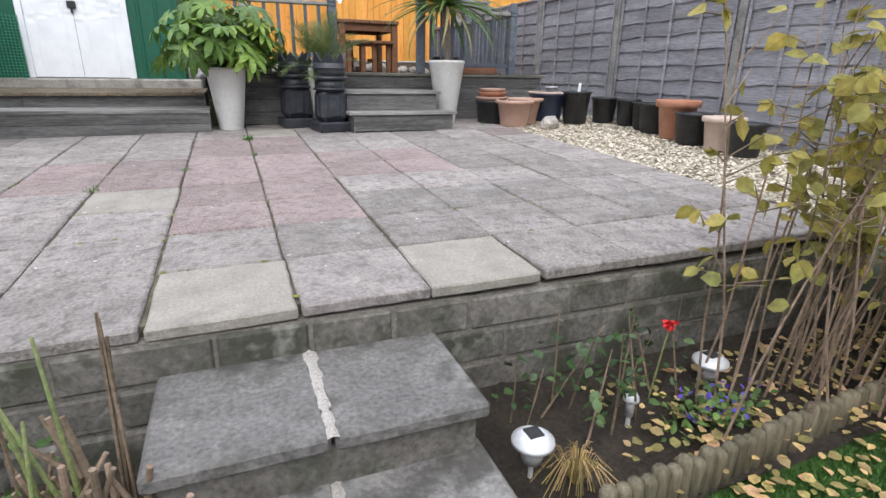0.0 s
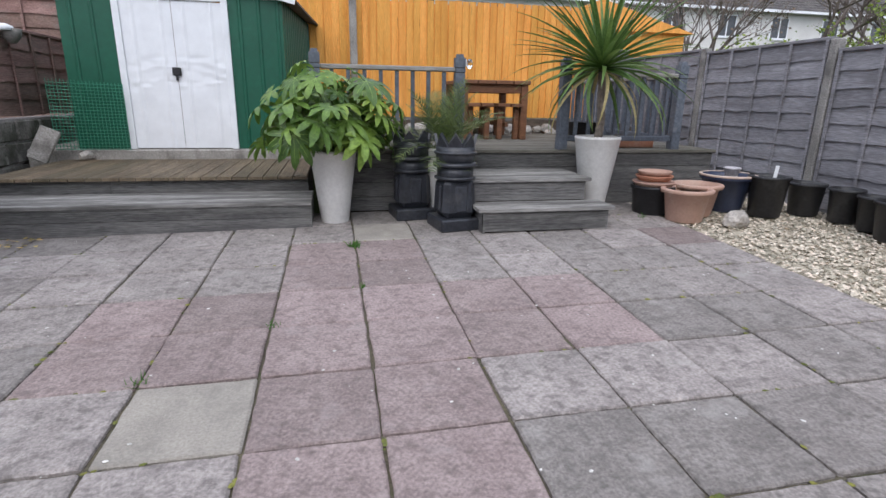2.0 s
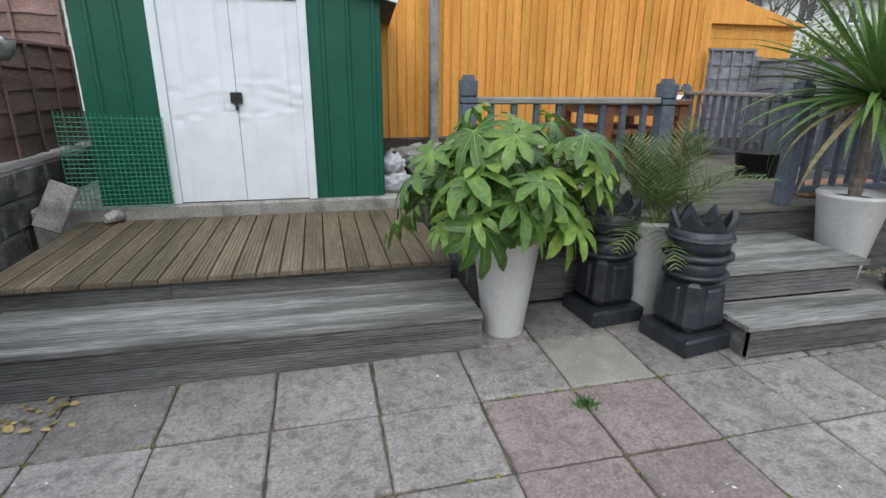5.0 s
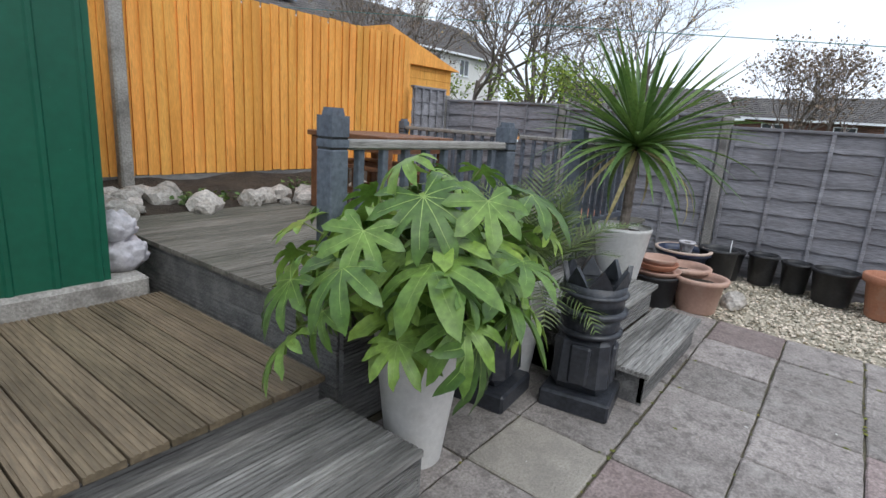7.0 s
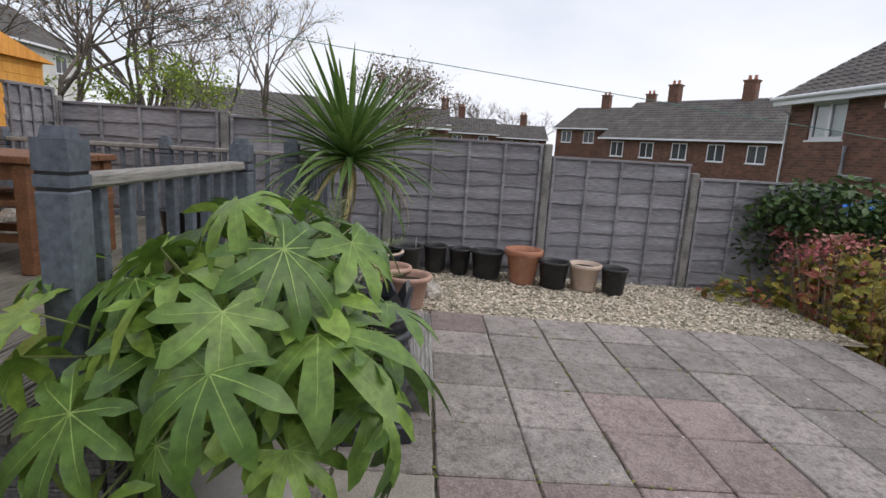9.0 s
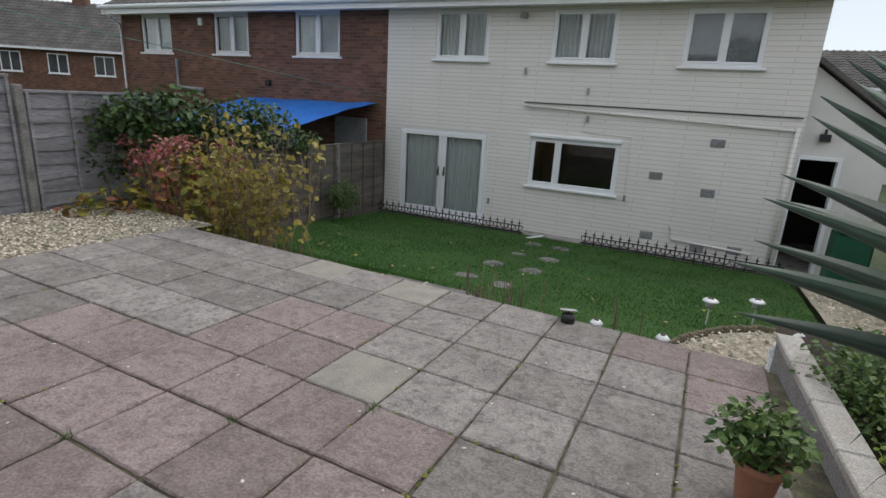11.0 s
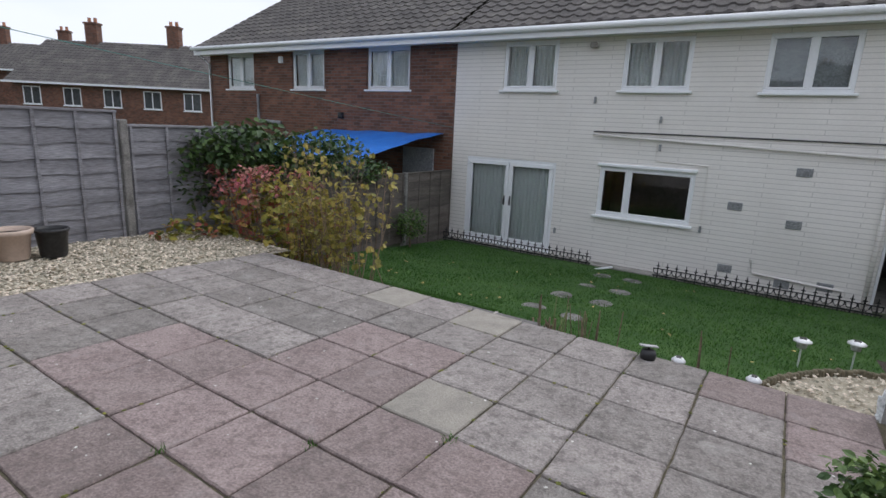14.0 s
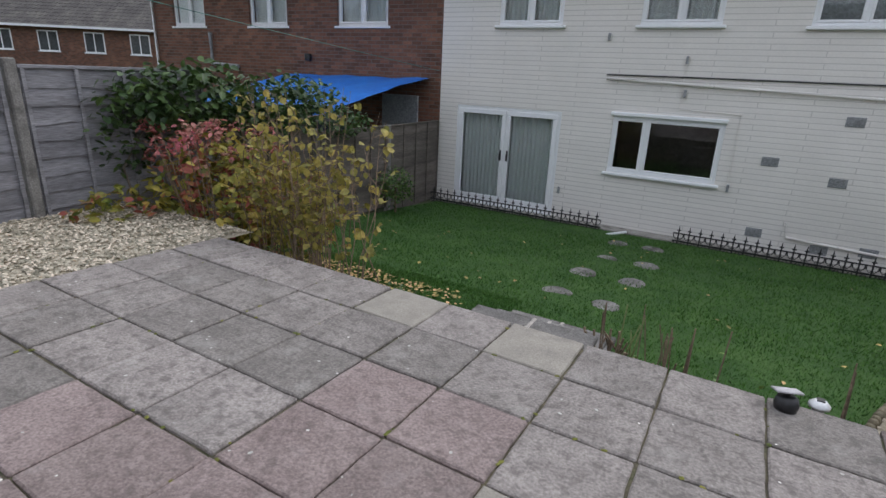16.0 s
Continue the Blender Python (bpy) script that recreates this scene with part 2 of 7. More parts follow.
M_SOLAR = surf("solar_panel_roof", (0.10, 0.14, 0.22), (0.13, 0.18, 0.27), 1, 0.15, 0.0, 20, contrast=0.1)
M_BLACK = surf("black_metal", (0.015, 0.015, 0.016), (0.03, 0.03, 0.032), 8, 0.45, 0.1, 60)
M_WHITE_POT = surf("white_planter", (0.72, 0.71, 0.68), (0.79, 0.78, 0.75), 3, 0.45, 0.08, 40, contrast=0.07, stain=((0.5, 0.48, 0.43), 4, 0.55, 0.75, 0.5))
M_CHIMNEY = surf("dark_glazed_clay", (0.02, 0.022, 0.028), (0.042, 0.046, 0.055), 5, 0.36, 0.2, 40, stain=((0.09, 0.09, 0.09), 6, 0.56, 0.72, 0.6))
M_TERRA = surf("terracotta", (0.40, 0.17, 0.10), (0.47, 0.225, 0.14), 6, 0.8, 0.2, 60, contrast=0.12, stain=((0.5, 0.4, 0.33), 7, 0.56, 0.72, 0.5))
M_TERRA_PALE = surf("pale_terracotta_plastic", (0.47, 0.29, 0.22), (0.53, 0.345, 0.27), 5, 0.6, 0.08, 50, contrast=0.08, stain=((0.6, 0.5, 0.42), 6, 0.56, 0.72, 0.4))
M_CREAM_POT = surf("cream_pot", (0.55, 0.42, 0.34), (0.62, 0.49, 0.41), 5, 0.6, 0.08, 50, contrast=0.08)
M_POT_BLACK = surf("black_plastic_pot", (0.014, 0.014, 0.016), (0.024, 0.024, 0.026), 5, 0.45, 0.1, 40, stain=((0.07, 0.07, 0.07), 5, 0.56, 0.72, 0.5))
M_POT_BLUE = surf("blue_glazed_pot", (0.028, 0.038, 0.075), (0.045, 0.06, 0.11), 5, 0.3, 0.05, 40, contrast=0.12)
M_TABLE = surf("stained_table_wood", (0.14, 0.058, 0.026), (0.20, 0.088, 0.04), 5, 0.6, 0.3, 40, stretch=(0.5, 3, 3))
M_FATSIA = surf("fatsia_leaf", (0.11, 0.205, 0.036), (0.20, 0.32, 0.06), 5, 0.38, 0.15, 30, rand=0.5, translucent=0.22)
M_VEIN = surf("leaf_vein", (0.24, 0.36, 0.085), (0.28, 0.40, 0.10), 5, 0.5, 0.0, 30)
M_STEM = surf("green_stem", (0.13, 0.17, 0.05), (0.19, 0.21, 0.08), 8, 0.6, 0.1, 60)
M_CORDYLINE = surf("sword_leaf", (0.08, 0.16, 0.035), (0.15, 0.24, 0.065), 3, 0.42, 0.1, 50, rand=0.4, translucent=0.22)
M_DRYLEAF = surf("dry_sword_leaf", (0.30, 0.26, 0.10), (0.38, 0.32, 0.15), 3, 0.6, 0.1, 50, rand=0.25, translucent=0.2)
M_PALM = surf("palm_leaflet", (0.085, 0.13, 0.035), (0.16, 0.21, 0.07), 4, 0.5, 0.0, 40, island=0.4, translucent=0.2)
M_BARK = surf("bark", (0.13, 0.105, 0.085), (0.22, 0.185, 0.155), 8, 0.95, 0.7, 40, stretch=(1, 1, 0.4))
M_TWIG = surf("twig", (0.17, 0.125, 0.085), (0.27, 0.20, 0.14), 6, 0.9, 0.2, 60, island=0.3)
M_AGAVE = surf("agave_leaf", (0.032, 0.062, 0.044), (0.056, 0.098, 0.07), 3, 0.4, 0.12, 25, rand=0.3, contrast=0.15, stain=((0.11, 0.16, 0.13), 6, 0.56, 0.75, 0.4))
M_SPINE = surf("agave_spine", (0.06, 0.03, 0.015), (0.09, 0.045, 0.02), 8, 0.5, 0.0, 30)
M_YELLOWLEAF = surf("yellow_leaf", (0.41, 0.33, 0.075), (0.31, 0.30, 0.085), 6, 0.6, 0.0, 30, island=0.4, translucent=0.35)
M_BUSHLEAF = surf("hydrangea_leaf", (0.16, 0.22, 0.04), (0.46, 0.36, 0.07), 3.5, 0.6, 0.0, 30, island=0.5, translucent=0.25,
                  spots=((0.34, 0.07, 0.07), 2.4, 0.52, 0.58, 0.9))
M_FLOWERHEAD = surf("faded_flowerhead", (0.40, 0.09, 0.11), (0.46, 0.26, 0.2), 3, 0.8, 0.0, 50, island=0.5, translucent=0.2)
M_IVY = surf("ivy_leaf", (0.04, 0.085, 0.025), (0.08, 0.14, 0.04), 3, 0.45, 0.0, 30, island=0.5, translucent=0.15)
M_SHRUB = surf("shrub_leaf", (0.07, 0.145, 0.035), (0.13, 0.21, 0.055), 4, 0.5, 0.0, 30, island=0.5, translucent=0.2)
M_LIME = surf("lime_leaf", (0.30, 0.38, 0.05), (0.20, 0.30, 0.06), 7, 0.5, 0.0, 30, island=0.4, translucent=0.25)
M_FALLEN = surf("fallen_leaf", (0.50, 0.42, 0.13), (0.46, 0.30, 0.16), 14, 0.8, 0.0, 30, island=0.6, translucent=0.15)
M_MOSS = surf("joint_moss", (0.20, 0.19, 0.04), (0.12, 0.14, 0.035), 9, 0.95, 0.3, 80, island=0.4)
M_SPECK = surf("pale_speck", (0.6, 0.58, 0.54), (0.7, 0.68, 0.64), 9, 0.9, 0.0, 80, island=0.2)
M_RED = surf("red_petal", (0.55, 0.01, 0.015), (0.65, 0.02, 0.02), 9, 0.5, 0.0, 30)
M_VIOLET = surf("violet_petal", (0.09, 0.06, 0.42), (0.14, 0.09, 0.5), 9, 0.5, 0.0, 30, island=0.3)
# cream joints darkened: the shadow lines of the courses are in the colour
M_CREAMWALL = brickwork("cream_painted_brick", (0.76, 0.735, 0.70), (0.81, 0.785, 0.75), (0.60, 0.58, 0.55), 0.25, 1.4, 0.082, 0.85, 0.008)
M_BRICK = brickwork("brown_brick", (0.135, 0.062, 0.042), (0.21, 0.10, 0.066), (0.15, 0.13, 0.115))
M_WHITEWALL = surf("white_render", (0.66, 0.65, 0.62), (0.74, 0.73, 0.70), 1.5, 0.9, 0.3, 50, contrast=0.08)
M_UPVC = surf("white_upvc", (0.83, 0.85, 0.87), (0.86, 0.88, 0.90), 3, 0.35, 0.0, 30, contrast=0.03)
M_ROOF = surf("roof_tile", (0.085, 0.078, 0.075), (0.14, 0.128, 0.12), 1.5, 0.9, 0.5, 25, stain=((0.2, 0.19, 0.16), 1.5, 0.56, 0.75, 0.5))
M_GLASS = glassy("window_glass")
M_CURTAIN = surf("net_curtain", (0.80, 0.81, 0.80), (0.86, 0.87, 0.86), 6, 0.9, 0.2, 40, translucent=0.12)
# near-black, so that the dimness of unlit rooms is in the colour
M_INDOOR_SHADE = surf("indoor_shade", (0.05, 0.048, 0.045), (0.08, 0.075, 0.07), 2, 0.9, 0.0, 20)
M_TARP = surf("blue_tarpaulin", (0.01, 0.16, 0.62), (0.02, 0.22, 0.72), 3, 0.4, 0.25, 14, contrast=0.12, depth=0.03)
M_IRON = surf("black_iron", (0.012, 0.012, 0.013), (0.025, 0.025, 0.026), 8, 0.5, 0.1, 60)
M_STONE = surf("pale_rock", (0.34, 0.31, 0.27), (0.52, 0.49, 0.45), 7, 0.95, 0.8, 40, rand=0.3, depth=0.02)
M_LOG = surf("log_edging_wood", (0.13, 0.11, 0.07), (0.21, 0.18, 0.12), 8, 0.9, 0.6, 40, rand=0.2, stretch=(2, 2, 0.4))
M_STEEL = surf("brushed_steel", (0.78, 0.78, 0.79), (0.85, 0.85, 0.86), 8, 0.5, 0.05, 60, metal=0.35, contrast=0.1)
M_NETWIRE = surf("green_wire", (0.05, 0.24, 0.15), (0.06, 0.28, 0.18), 9, 0.5, 0.0, 30)
M_PLASTIC = surf("grey_plastic_bag", (0.42, 0.40, 0.42), (0.55, 0.53, 0.55), 5, 0.5, 0.6, 14, depth=0.03)
M_PIPE = surf("grey_pipe", (0.25, 0.26, 0.27), (0.32, 0.33, 0.34), 4, 0.5, 0.05, 30)
M_LINE = surf("washing_line", (0.03, 0.16, 0.14), (0.04, 0.2, 0.17), 4, 0.5, 0.0, 30)
M_FARTREE = surf("far_twigs", (0.14, 0.115, 0.10), (0.21, 0.175, 0.155), 3, 0.95, 0.0, 20, island=0.2)


# ---- mesh helpers ----
def thing(name, label, category, group="", kind="", at=(0, 0, 0), turn=0.0):
    ob = new(name)
    ob.empty_display_size = 0.1
    ob.matrix_basis = pose(*at, 0, 0, turn)
    return tagged(ob, label, category, group, kind)


def finish(name, bm, material, smooth=False):
    me = bpy.data.meshes.new(name)
    bm.normal_update()
    bm.to_mesh(me)
    bm.free()
    me.materials.append(material)
    if smooth:
        me.shade_smooth()
    return me


def part(name, bm, material, parent, label="", smooth=False):
    """Links a bmesh, or a mesh made before, as one object under a thing or a part."""
    me = bm if isinstance(bm, bpy.types.Mesh) else finish(name, bm, material, smooth)
    ob = new(name, me)
    ob.parent = parent
    return tagged(ob, label)


def struct(name, bm, material, label, category, smooth=False):
    return tagged(new(name, finish(name, bm, material, smooth)), label, category, "", "structure")


def box(bm, x0, x1, y0, y1, z0, z1, bevel=0.0, m=None):
    made = bmesh.ops.create_cube(bm, size=1.0)["verts"]
    t = Matrix.Translation(((x0 + x1) / 2, (y0 + y1) / 2, (z0 + z1) / 2)) @ Matrix.Diagonal((x1 - x0, y1 - y0, z1 - z0, 1))
    bmesh.ops.transform(bm, matrix=t, verts=made)
    if bevel:
        edges = list({e for v in made for e in v.link_edges})
        r = bmesh.ops.bevel(bm, geom=edges, offset=bevel, segments=1, affect="EDGES", profile=0.7)
        made = list({v for f in r["faces"] for v in f.verts} | {v for v in made if v.is_valid})
    if m is not None:
        bmesh.ops.transform(bm, matrix=m, verts=made)
    return bm


def boxes(*rows, bevel=0.0):
    bm = bmesh.new()
    for r in rows:
        box(bm, *r, bevel=bevel)
    return bm


def tube(bm, points, radii, seg=6, cap=True):
    """A round bar along points; radii is one number or one for each point."""
    pts = [Vector(p) for p in points]
    rr = radii if isinstance(radii, (list, tuple)) else [radii] * len(pts)
    rings = []
    for i, p in enumerate(pts):
        d = (pts[min(i + 1, len(pts) - 1)] - pts[max(i - 1, 0)]).normalized()
        u = d.cross(Vector((0.31, 0.95, 0.08)) if abs(d.z) > 0.8 else Vector((0, 0, 1))).normalized()
        v = d.cross(u)
        rings.append([bm.verts.new(p + (u * math.cos(a) + v * math.sin(a)) * rr[i]) for a in (2 * math.pi * k / seg for k in range(seg))])
    for a, b in zip(rings, rings[1:]):
        for k in range(seg):
            bm.faces.new((a[k], a[(k + 1) % seg], b[(k + 1) % seg], b[k]))
    if cap:
        bm.faces.new(rings[0][::-1]), bm.faces.new(rings[-1])
    return bm


def lathe(bm, profile, seg=28, at=(0, 0, 0), close=True):
    """Turns a profile of (radius, height) round the upright axis."""
    rings = [[bm.verts.new((at[0] + r * math.cos(2 * math.pi * k / seg), at[1] + r * math.sin(2 * math.pi * k / seg), at[2] + z)) for k in range(seg)]
             for r, z in profile]
    for a, b in zip(rings, rings[1:]):
        for k in range(seg):
            bm.faces.new((a[k], a[(k + 1) % seg], b[(k + 1) % seg], b[k]))
    if close:
        bm.faces.new(rings[0][::-1]), bm.faces.new(rings[-1])
    return bm


def sheet(bm, nx, ny, fn):
    """A grid of nx by ny cells; fn gives the place for u, v from 0 to 1."""
    g = [[bm.verts.new(fn(i / nx, j / ny)) for j in range(ny + 1)] for i in range(nx + 1)]
    for i in range(nx):
        for j in range(ny):
            bm.faces.new((g[i][j], g[i + 1][j], g[i + 1][j + 1], g[i][j + 1]))
    return bm


def swarm(name, verts, faces, mats, material, parent=None, label="", category="", kind="", smooth=False):
    """Many copies of one small shape in one mesh, each at its own 4 x 4 matrix."""
    v, mm = np.array(verts, float), np.array(mats, float)
    n, k = len(mm), len(v)
    out = np.einsum("nij,kj->nki", mm[:, :3, :3], v) + mm[:, None, :3, 3]
    size = len(faces[0])
    f = (np.array(faces)[None] + (np.arange(n) * k)[:, None, None]).reshape(-1, size)
    me = bpy.data.meshes.new(name)
    me.from_pydata(out.reshape(-1, 3).tolist(), [], f.tolist())
    me.materials.append(material)
    if smooth:
        me.shade_smooth()
    ob = new(name, me)
    ob.parent = parent
    return tagged(ob, label, category, "", kind)


RNG = random.Random(7)
U = RNG.uniform


def spin(p, s, rx=None, ry=None, rz=None):
    """A matrix at p, scaled by s, turned as given or by chance."""
    e = [U(0, 2 * math.pi) if a is None else a for a in (rx, ry, rz)]
    sc = s if isinstance(s, tuple) else (s, s, s)
    return np.array(Matrix.LocRotScale(p, Euler(e), sc))


def place(me, name, parent, m, label=""):
    ob = new(name, me)
    ob.parent = parent
    ob.matrix_basis = m
    return tagged(ob, label)


def pz(x, y):
    """The height of the patio, which falls towards the lawn."""
    return 0.012 * x + 0.033 * y


def lawn_z(y):
    return -0.60 - 0.45 * min(max((-0.9 - y) / 5.4, 0.0), 1.0)


LEAF_V = [(0, 0, 0), (0.28, 0.25, 0.05), (0.3, 0.6, 0.06), (0, 1, -0.05), (-0.3, 0.6, 0.06), (-0.28, 0.25, 0.05), (0, 0.5, 0)]
LEAF_F = [(0, 1, 6), (1, 2, 6), (2, 3, 6), (3, 4, 6), (4, 5, 6), (5, 0, 6)]


# ---- ground, lawn, patio bed ----
def ground_z(x, y):
    if y < -7.2:
        return -1.15
    if y < -0.35:
        return lawn_z(y) - 0.06
    if y < 6.45:
        return -0.66
    return 0.3 if y < 8.05 else 0.86


steps_y = [-400, -120, -40, -15, -7.3, -7.1, -5, -3, -1.5, -0.9, -0.4, -0.3, 4.6, 6.4, 6.5, 8.0, 8.1, 12, 30, 100, 400]
steps_x = [-400, -100, -30, -8, -4.9, -2.8, 0, 2.76, 4.4, 8, 30, 100, 400]
bm = bmesh.new()
g = [[bm.verts.new((x, y, ground_z(x, y))) for y in steps_y] for x in steps_x]
for i in range(len(steps_x) - 1):
    for j in range(len(steps_y) - 1):
        bm.faces.new((g[i][j], g[i + 1][j], g[i + 1][j + 1], g[i][j + 1]))
struct("ground", bm, M_GROUND, "rough grass and earth beyond the fences", "ground")

bm = sheet(bmesh.new(), 60, 44, lambda u, v: (-3.7 + 8.0 * u, -6.35 + 5.75 * v, lawn_z(-6.35 + 5.75 * v) + 0.012 * noise.noise((u * 9, v * 7, 0))))
struct("lawn", bm, M_LAWN, "short mown green lawn sloping down to the house", "lawn", True)
bm = sheet(bmesh.new(), 30, 6, lambda u, v: (-1.98 + 6.33 * u, -0.63 + 0.68 * v, -0.58 + 0.13 * v + 0.03 * noise.noise((u * 20, v * 5, 3))))
struct("flower_bed", bm, M_SOIL_AND_SHADE, "dark soil flower bed below the patio wall", "flower bed", True)
bm = sheet(bmesh.new(), 24, 60, lambda u, v: (2.72 + 1.72 * u, -0.35 + 5.0 * v, pz(2.76 + 1.7 * u, -0.3 + 4.9 * v) - 0.03 + 0.012 * noise.noise((u * 8, v * 20, 1))))
struct("gravel", bm, M_GRAVEL, "bed of pale cream gravel beside the patio", "gravel", True)
struct("house_path", boxes((-3.5, 4.45, -6.68, -6.34, -1.25, -1.03)), M_CONC, "narrow concrete strip at the foot of the house", "path")

# patio: bed under the slabs and the blockwork front
P = 0.457
bm = bmesh.new()
box(bm, -2.75, 2.76, 0.06, 4.62, -0.6, -0.03)
for v in bm.verts:
    if v.co.x < -2.7:
        v.co.x = -2.80 - 0.088 * (v.co.y + 0.14)
    if v.co.z > -0.1:
        v.co.z = pz(v.co.x, v.co.y) - 0.016
patio = struct("patio", bm, M_JOINT, "patio of square concrete paving slabs with sandy joints", "patio")
front_wall = struct("patio_front_wall", boxes((-2.75, 2.78, 0.012, 0.16, -0.75, -0.052)), M_MORTAR, "low weathered block wall under the patio edge", "garden wall")

# planter at the side with pale coping
def planter_x(y):
    """The middle of the planter wall, which runs at a slight angle to the slabs."""
    return -2.84 - 0.088 * (y + 0.14)


bm = boxes((-0.055, 0.055, -0.12, 4.0, -0.65, 0.115))
for v in bm.verts:
    v.co.x += planter_x(v.co.y)
struct("planter_wall", bm, M_RENDERED, "low rendered wall of the raised planting bed", "planter wall")
bm = sheet(bmesh.new(), 20, 30, lambda u, v: (-5.0 + (planter_x(-0.9 + 5.3 * v) + 4.96) * u, -0.9 + 5.3 * v, 0.02 + 0.06 * noise.noise((u * 5, v * 9, 2))))
struct("planting_bed", bm, M_SOIL_AND_SHADE, "dark soil of the raised planting bed", "flower bed", True)

# side gravel by the corner of the planter
def edge_y(x):
    """The curved line of log edging between the lawn and the side gravel."""
    return -2.5 + 1.7 * min(1.0, max(0.0, (x + 3.7) / 1.7)) ** 3


def edge_x(y):
    return -3.72 if y < -2.5 else -3.7 + 1.7 * min(1.0, (y + 2.5) / 1.7) ** (1 / 3)


bm = sheet(bmesh.new(), 12, 16, lambda u, v: (-5.0 + (5.0 + edge_x(-6.3 + 6.25 * v)) * u, -6.3 + 6.25 * v, lawn_z(-6.3 + 6.25 * v) + 0.07 + 0.015 * noise.noise((u * 8, v * 9, 5))))
struct("side_gravel", bm, M_GRAVEL, "gravelled path beside the lawn", "gravel", True)


# ---- houses ----
def wall_open(bm, x0, x1, z0, z1, y0, y1, holes):
    """A wall along x, one closed shell, with rectangular openings (x0, x1, z0, z1) that go through it."""
    xs = sorted({x0, x1, *(h[0] for h in holes), *(h[1] for h in holes)})
    zs = sorted({z0, z1, *(h[2] for h in holes), *(h[3] for h in holes)})
    at = {}

    def v(i, j, y):
        if (i, j, y) not in at:
            at[i, j, y] = bm.verts.new((xs[i], y, zs[j]))
        return at[i, j, y]

    def solid(i, j):
        if not (0 <= i < len(xs) - 1 and 0 <= j < len(zs) - 1):
            return False
        a, c = (xs[i] + xs[i + 1]) / 2, (zs[j] + zs[j + 1]) / 2
        return not any(h[0] < a < h[1] and h[2] < c < h[3] for h in holes)

    for i in range(len(xs) - 1):
        for j in range(len(zs) - 1):
            if not solid(i, j):
                continue
            bm.faces.new((v(i, j, y1), v(i, j + 1, y1), v(i + 1, j + 1, y1), v(i + 1, j, y1)))
            bm.faces.new((v(i, j, y0), v(i + 1, j, y0), v(i + 1, j + 1, y0), v(i, j + 1, y0)))
            for di, dj, a, b in ((-1, 0, (i, j), (i, j + 1)), (1, 0, (i + 1, j + 1), (i + 1, j)), (0, -1, (i + 1, j), (i, j)), (0, 1, (i, j + 1), (i + 1, j + 1))):
                if not solid(i + di, j + dj):
                    bm.faces.new((v(*a, y0), v(*b, y0), v(*b, y1), v(*a, y1)))
    bmesh.ops.recalc_face_normals(bm, faces=bm.faces)
    return bm


def tiled_roof(x0, x1, y_eave, z_eave, y_ridge, z_ridge, tile=0.3, course=0.32):
    """Rows of interlocking tiles with a rolled profile, each row lapping the next."""
    rows = max(2, int(math.hypot(y_ridge - y_eave, z_ridge - z_eave) / course))
    cols = int((x1 - x0) / tile)
    dy, dz = (y_ridge - y_eave) / rows, (z_ridge - z_eave) / rows
    prof = [(0, 0.0), (0.15, 0.028), (0.35, 0.03), (0.5, 0.0), (0.75, -0.006)]
    bm = bmesh.new()
    for r in range(rows):
        lower, upper = [], []
        for c in range(cols):
            for u, h in prof:
                x = x0 + (c + u) * (x1 - x0) / cols
                j = 0.006 * noise.noise((x * 3, r * 1.7, 0))
                lower.append(bm.verts.new((x, y_eave + r * dy, z_eave + r * dz + h + 0.035 + j)))
                upper.append(bm.verts.new((x, y_eave + (r + 1.02) * dy, z_eave + (r + 1.02) * dz + h + j)))
        base = last if r else [bm.verts.new((v.co.x, v.co.y, v.co.z - 0.05)) for v in lower]
        last = upper
        for i in range(len(lower) - 1):
            bm.faces.new((lower[i], lower[i + 1], upper[i + 1], upper[i]))
            bm.faces.new((base[i], base[i + 1], lower[i + 1], lower[i]))
    return bm


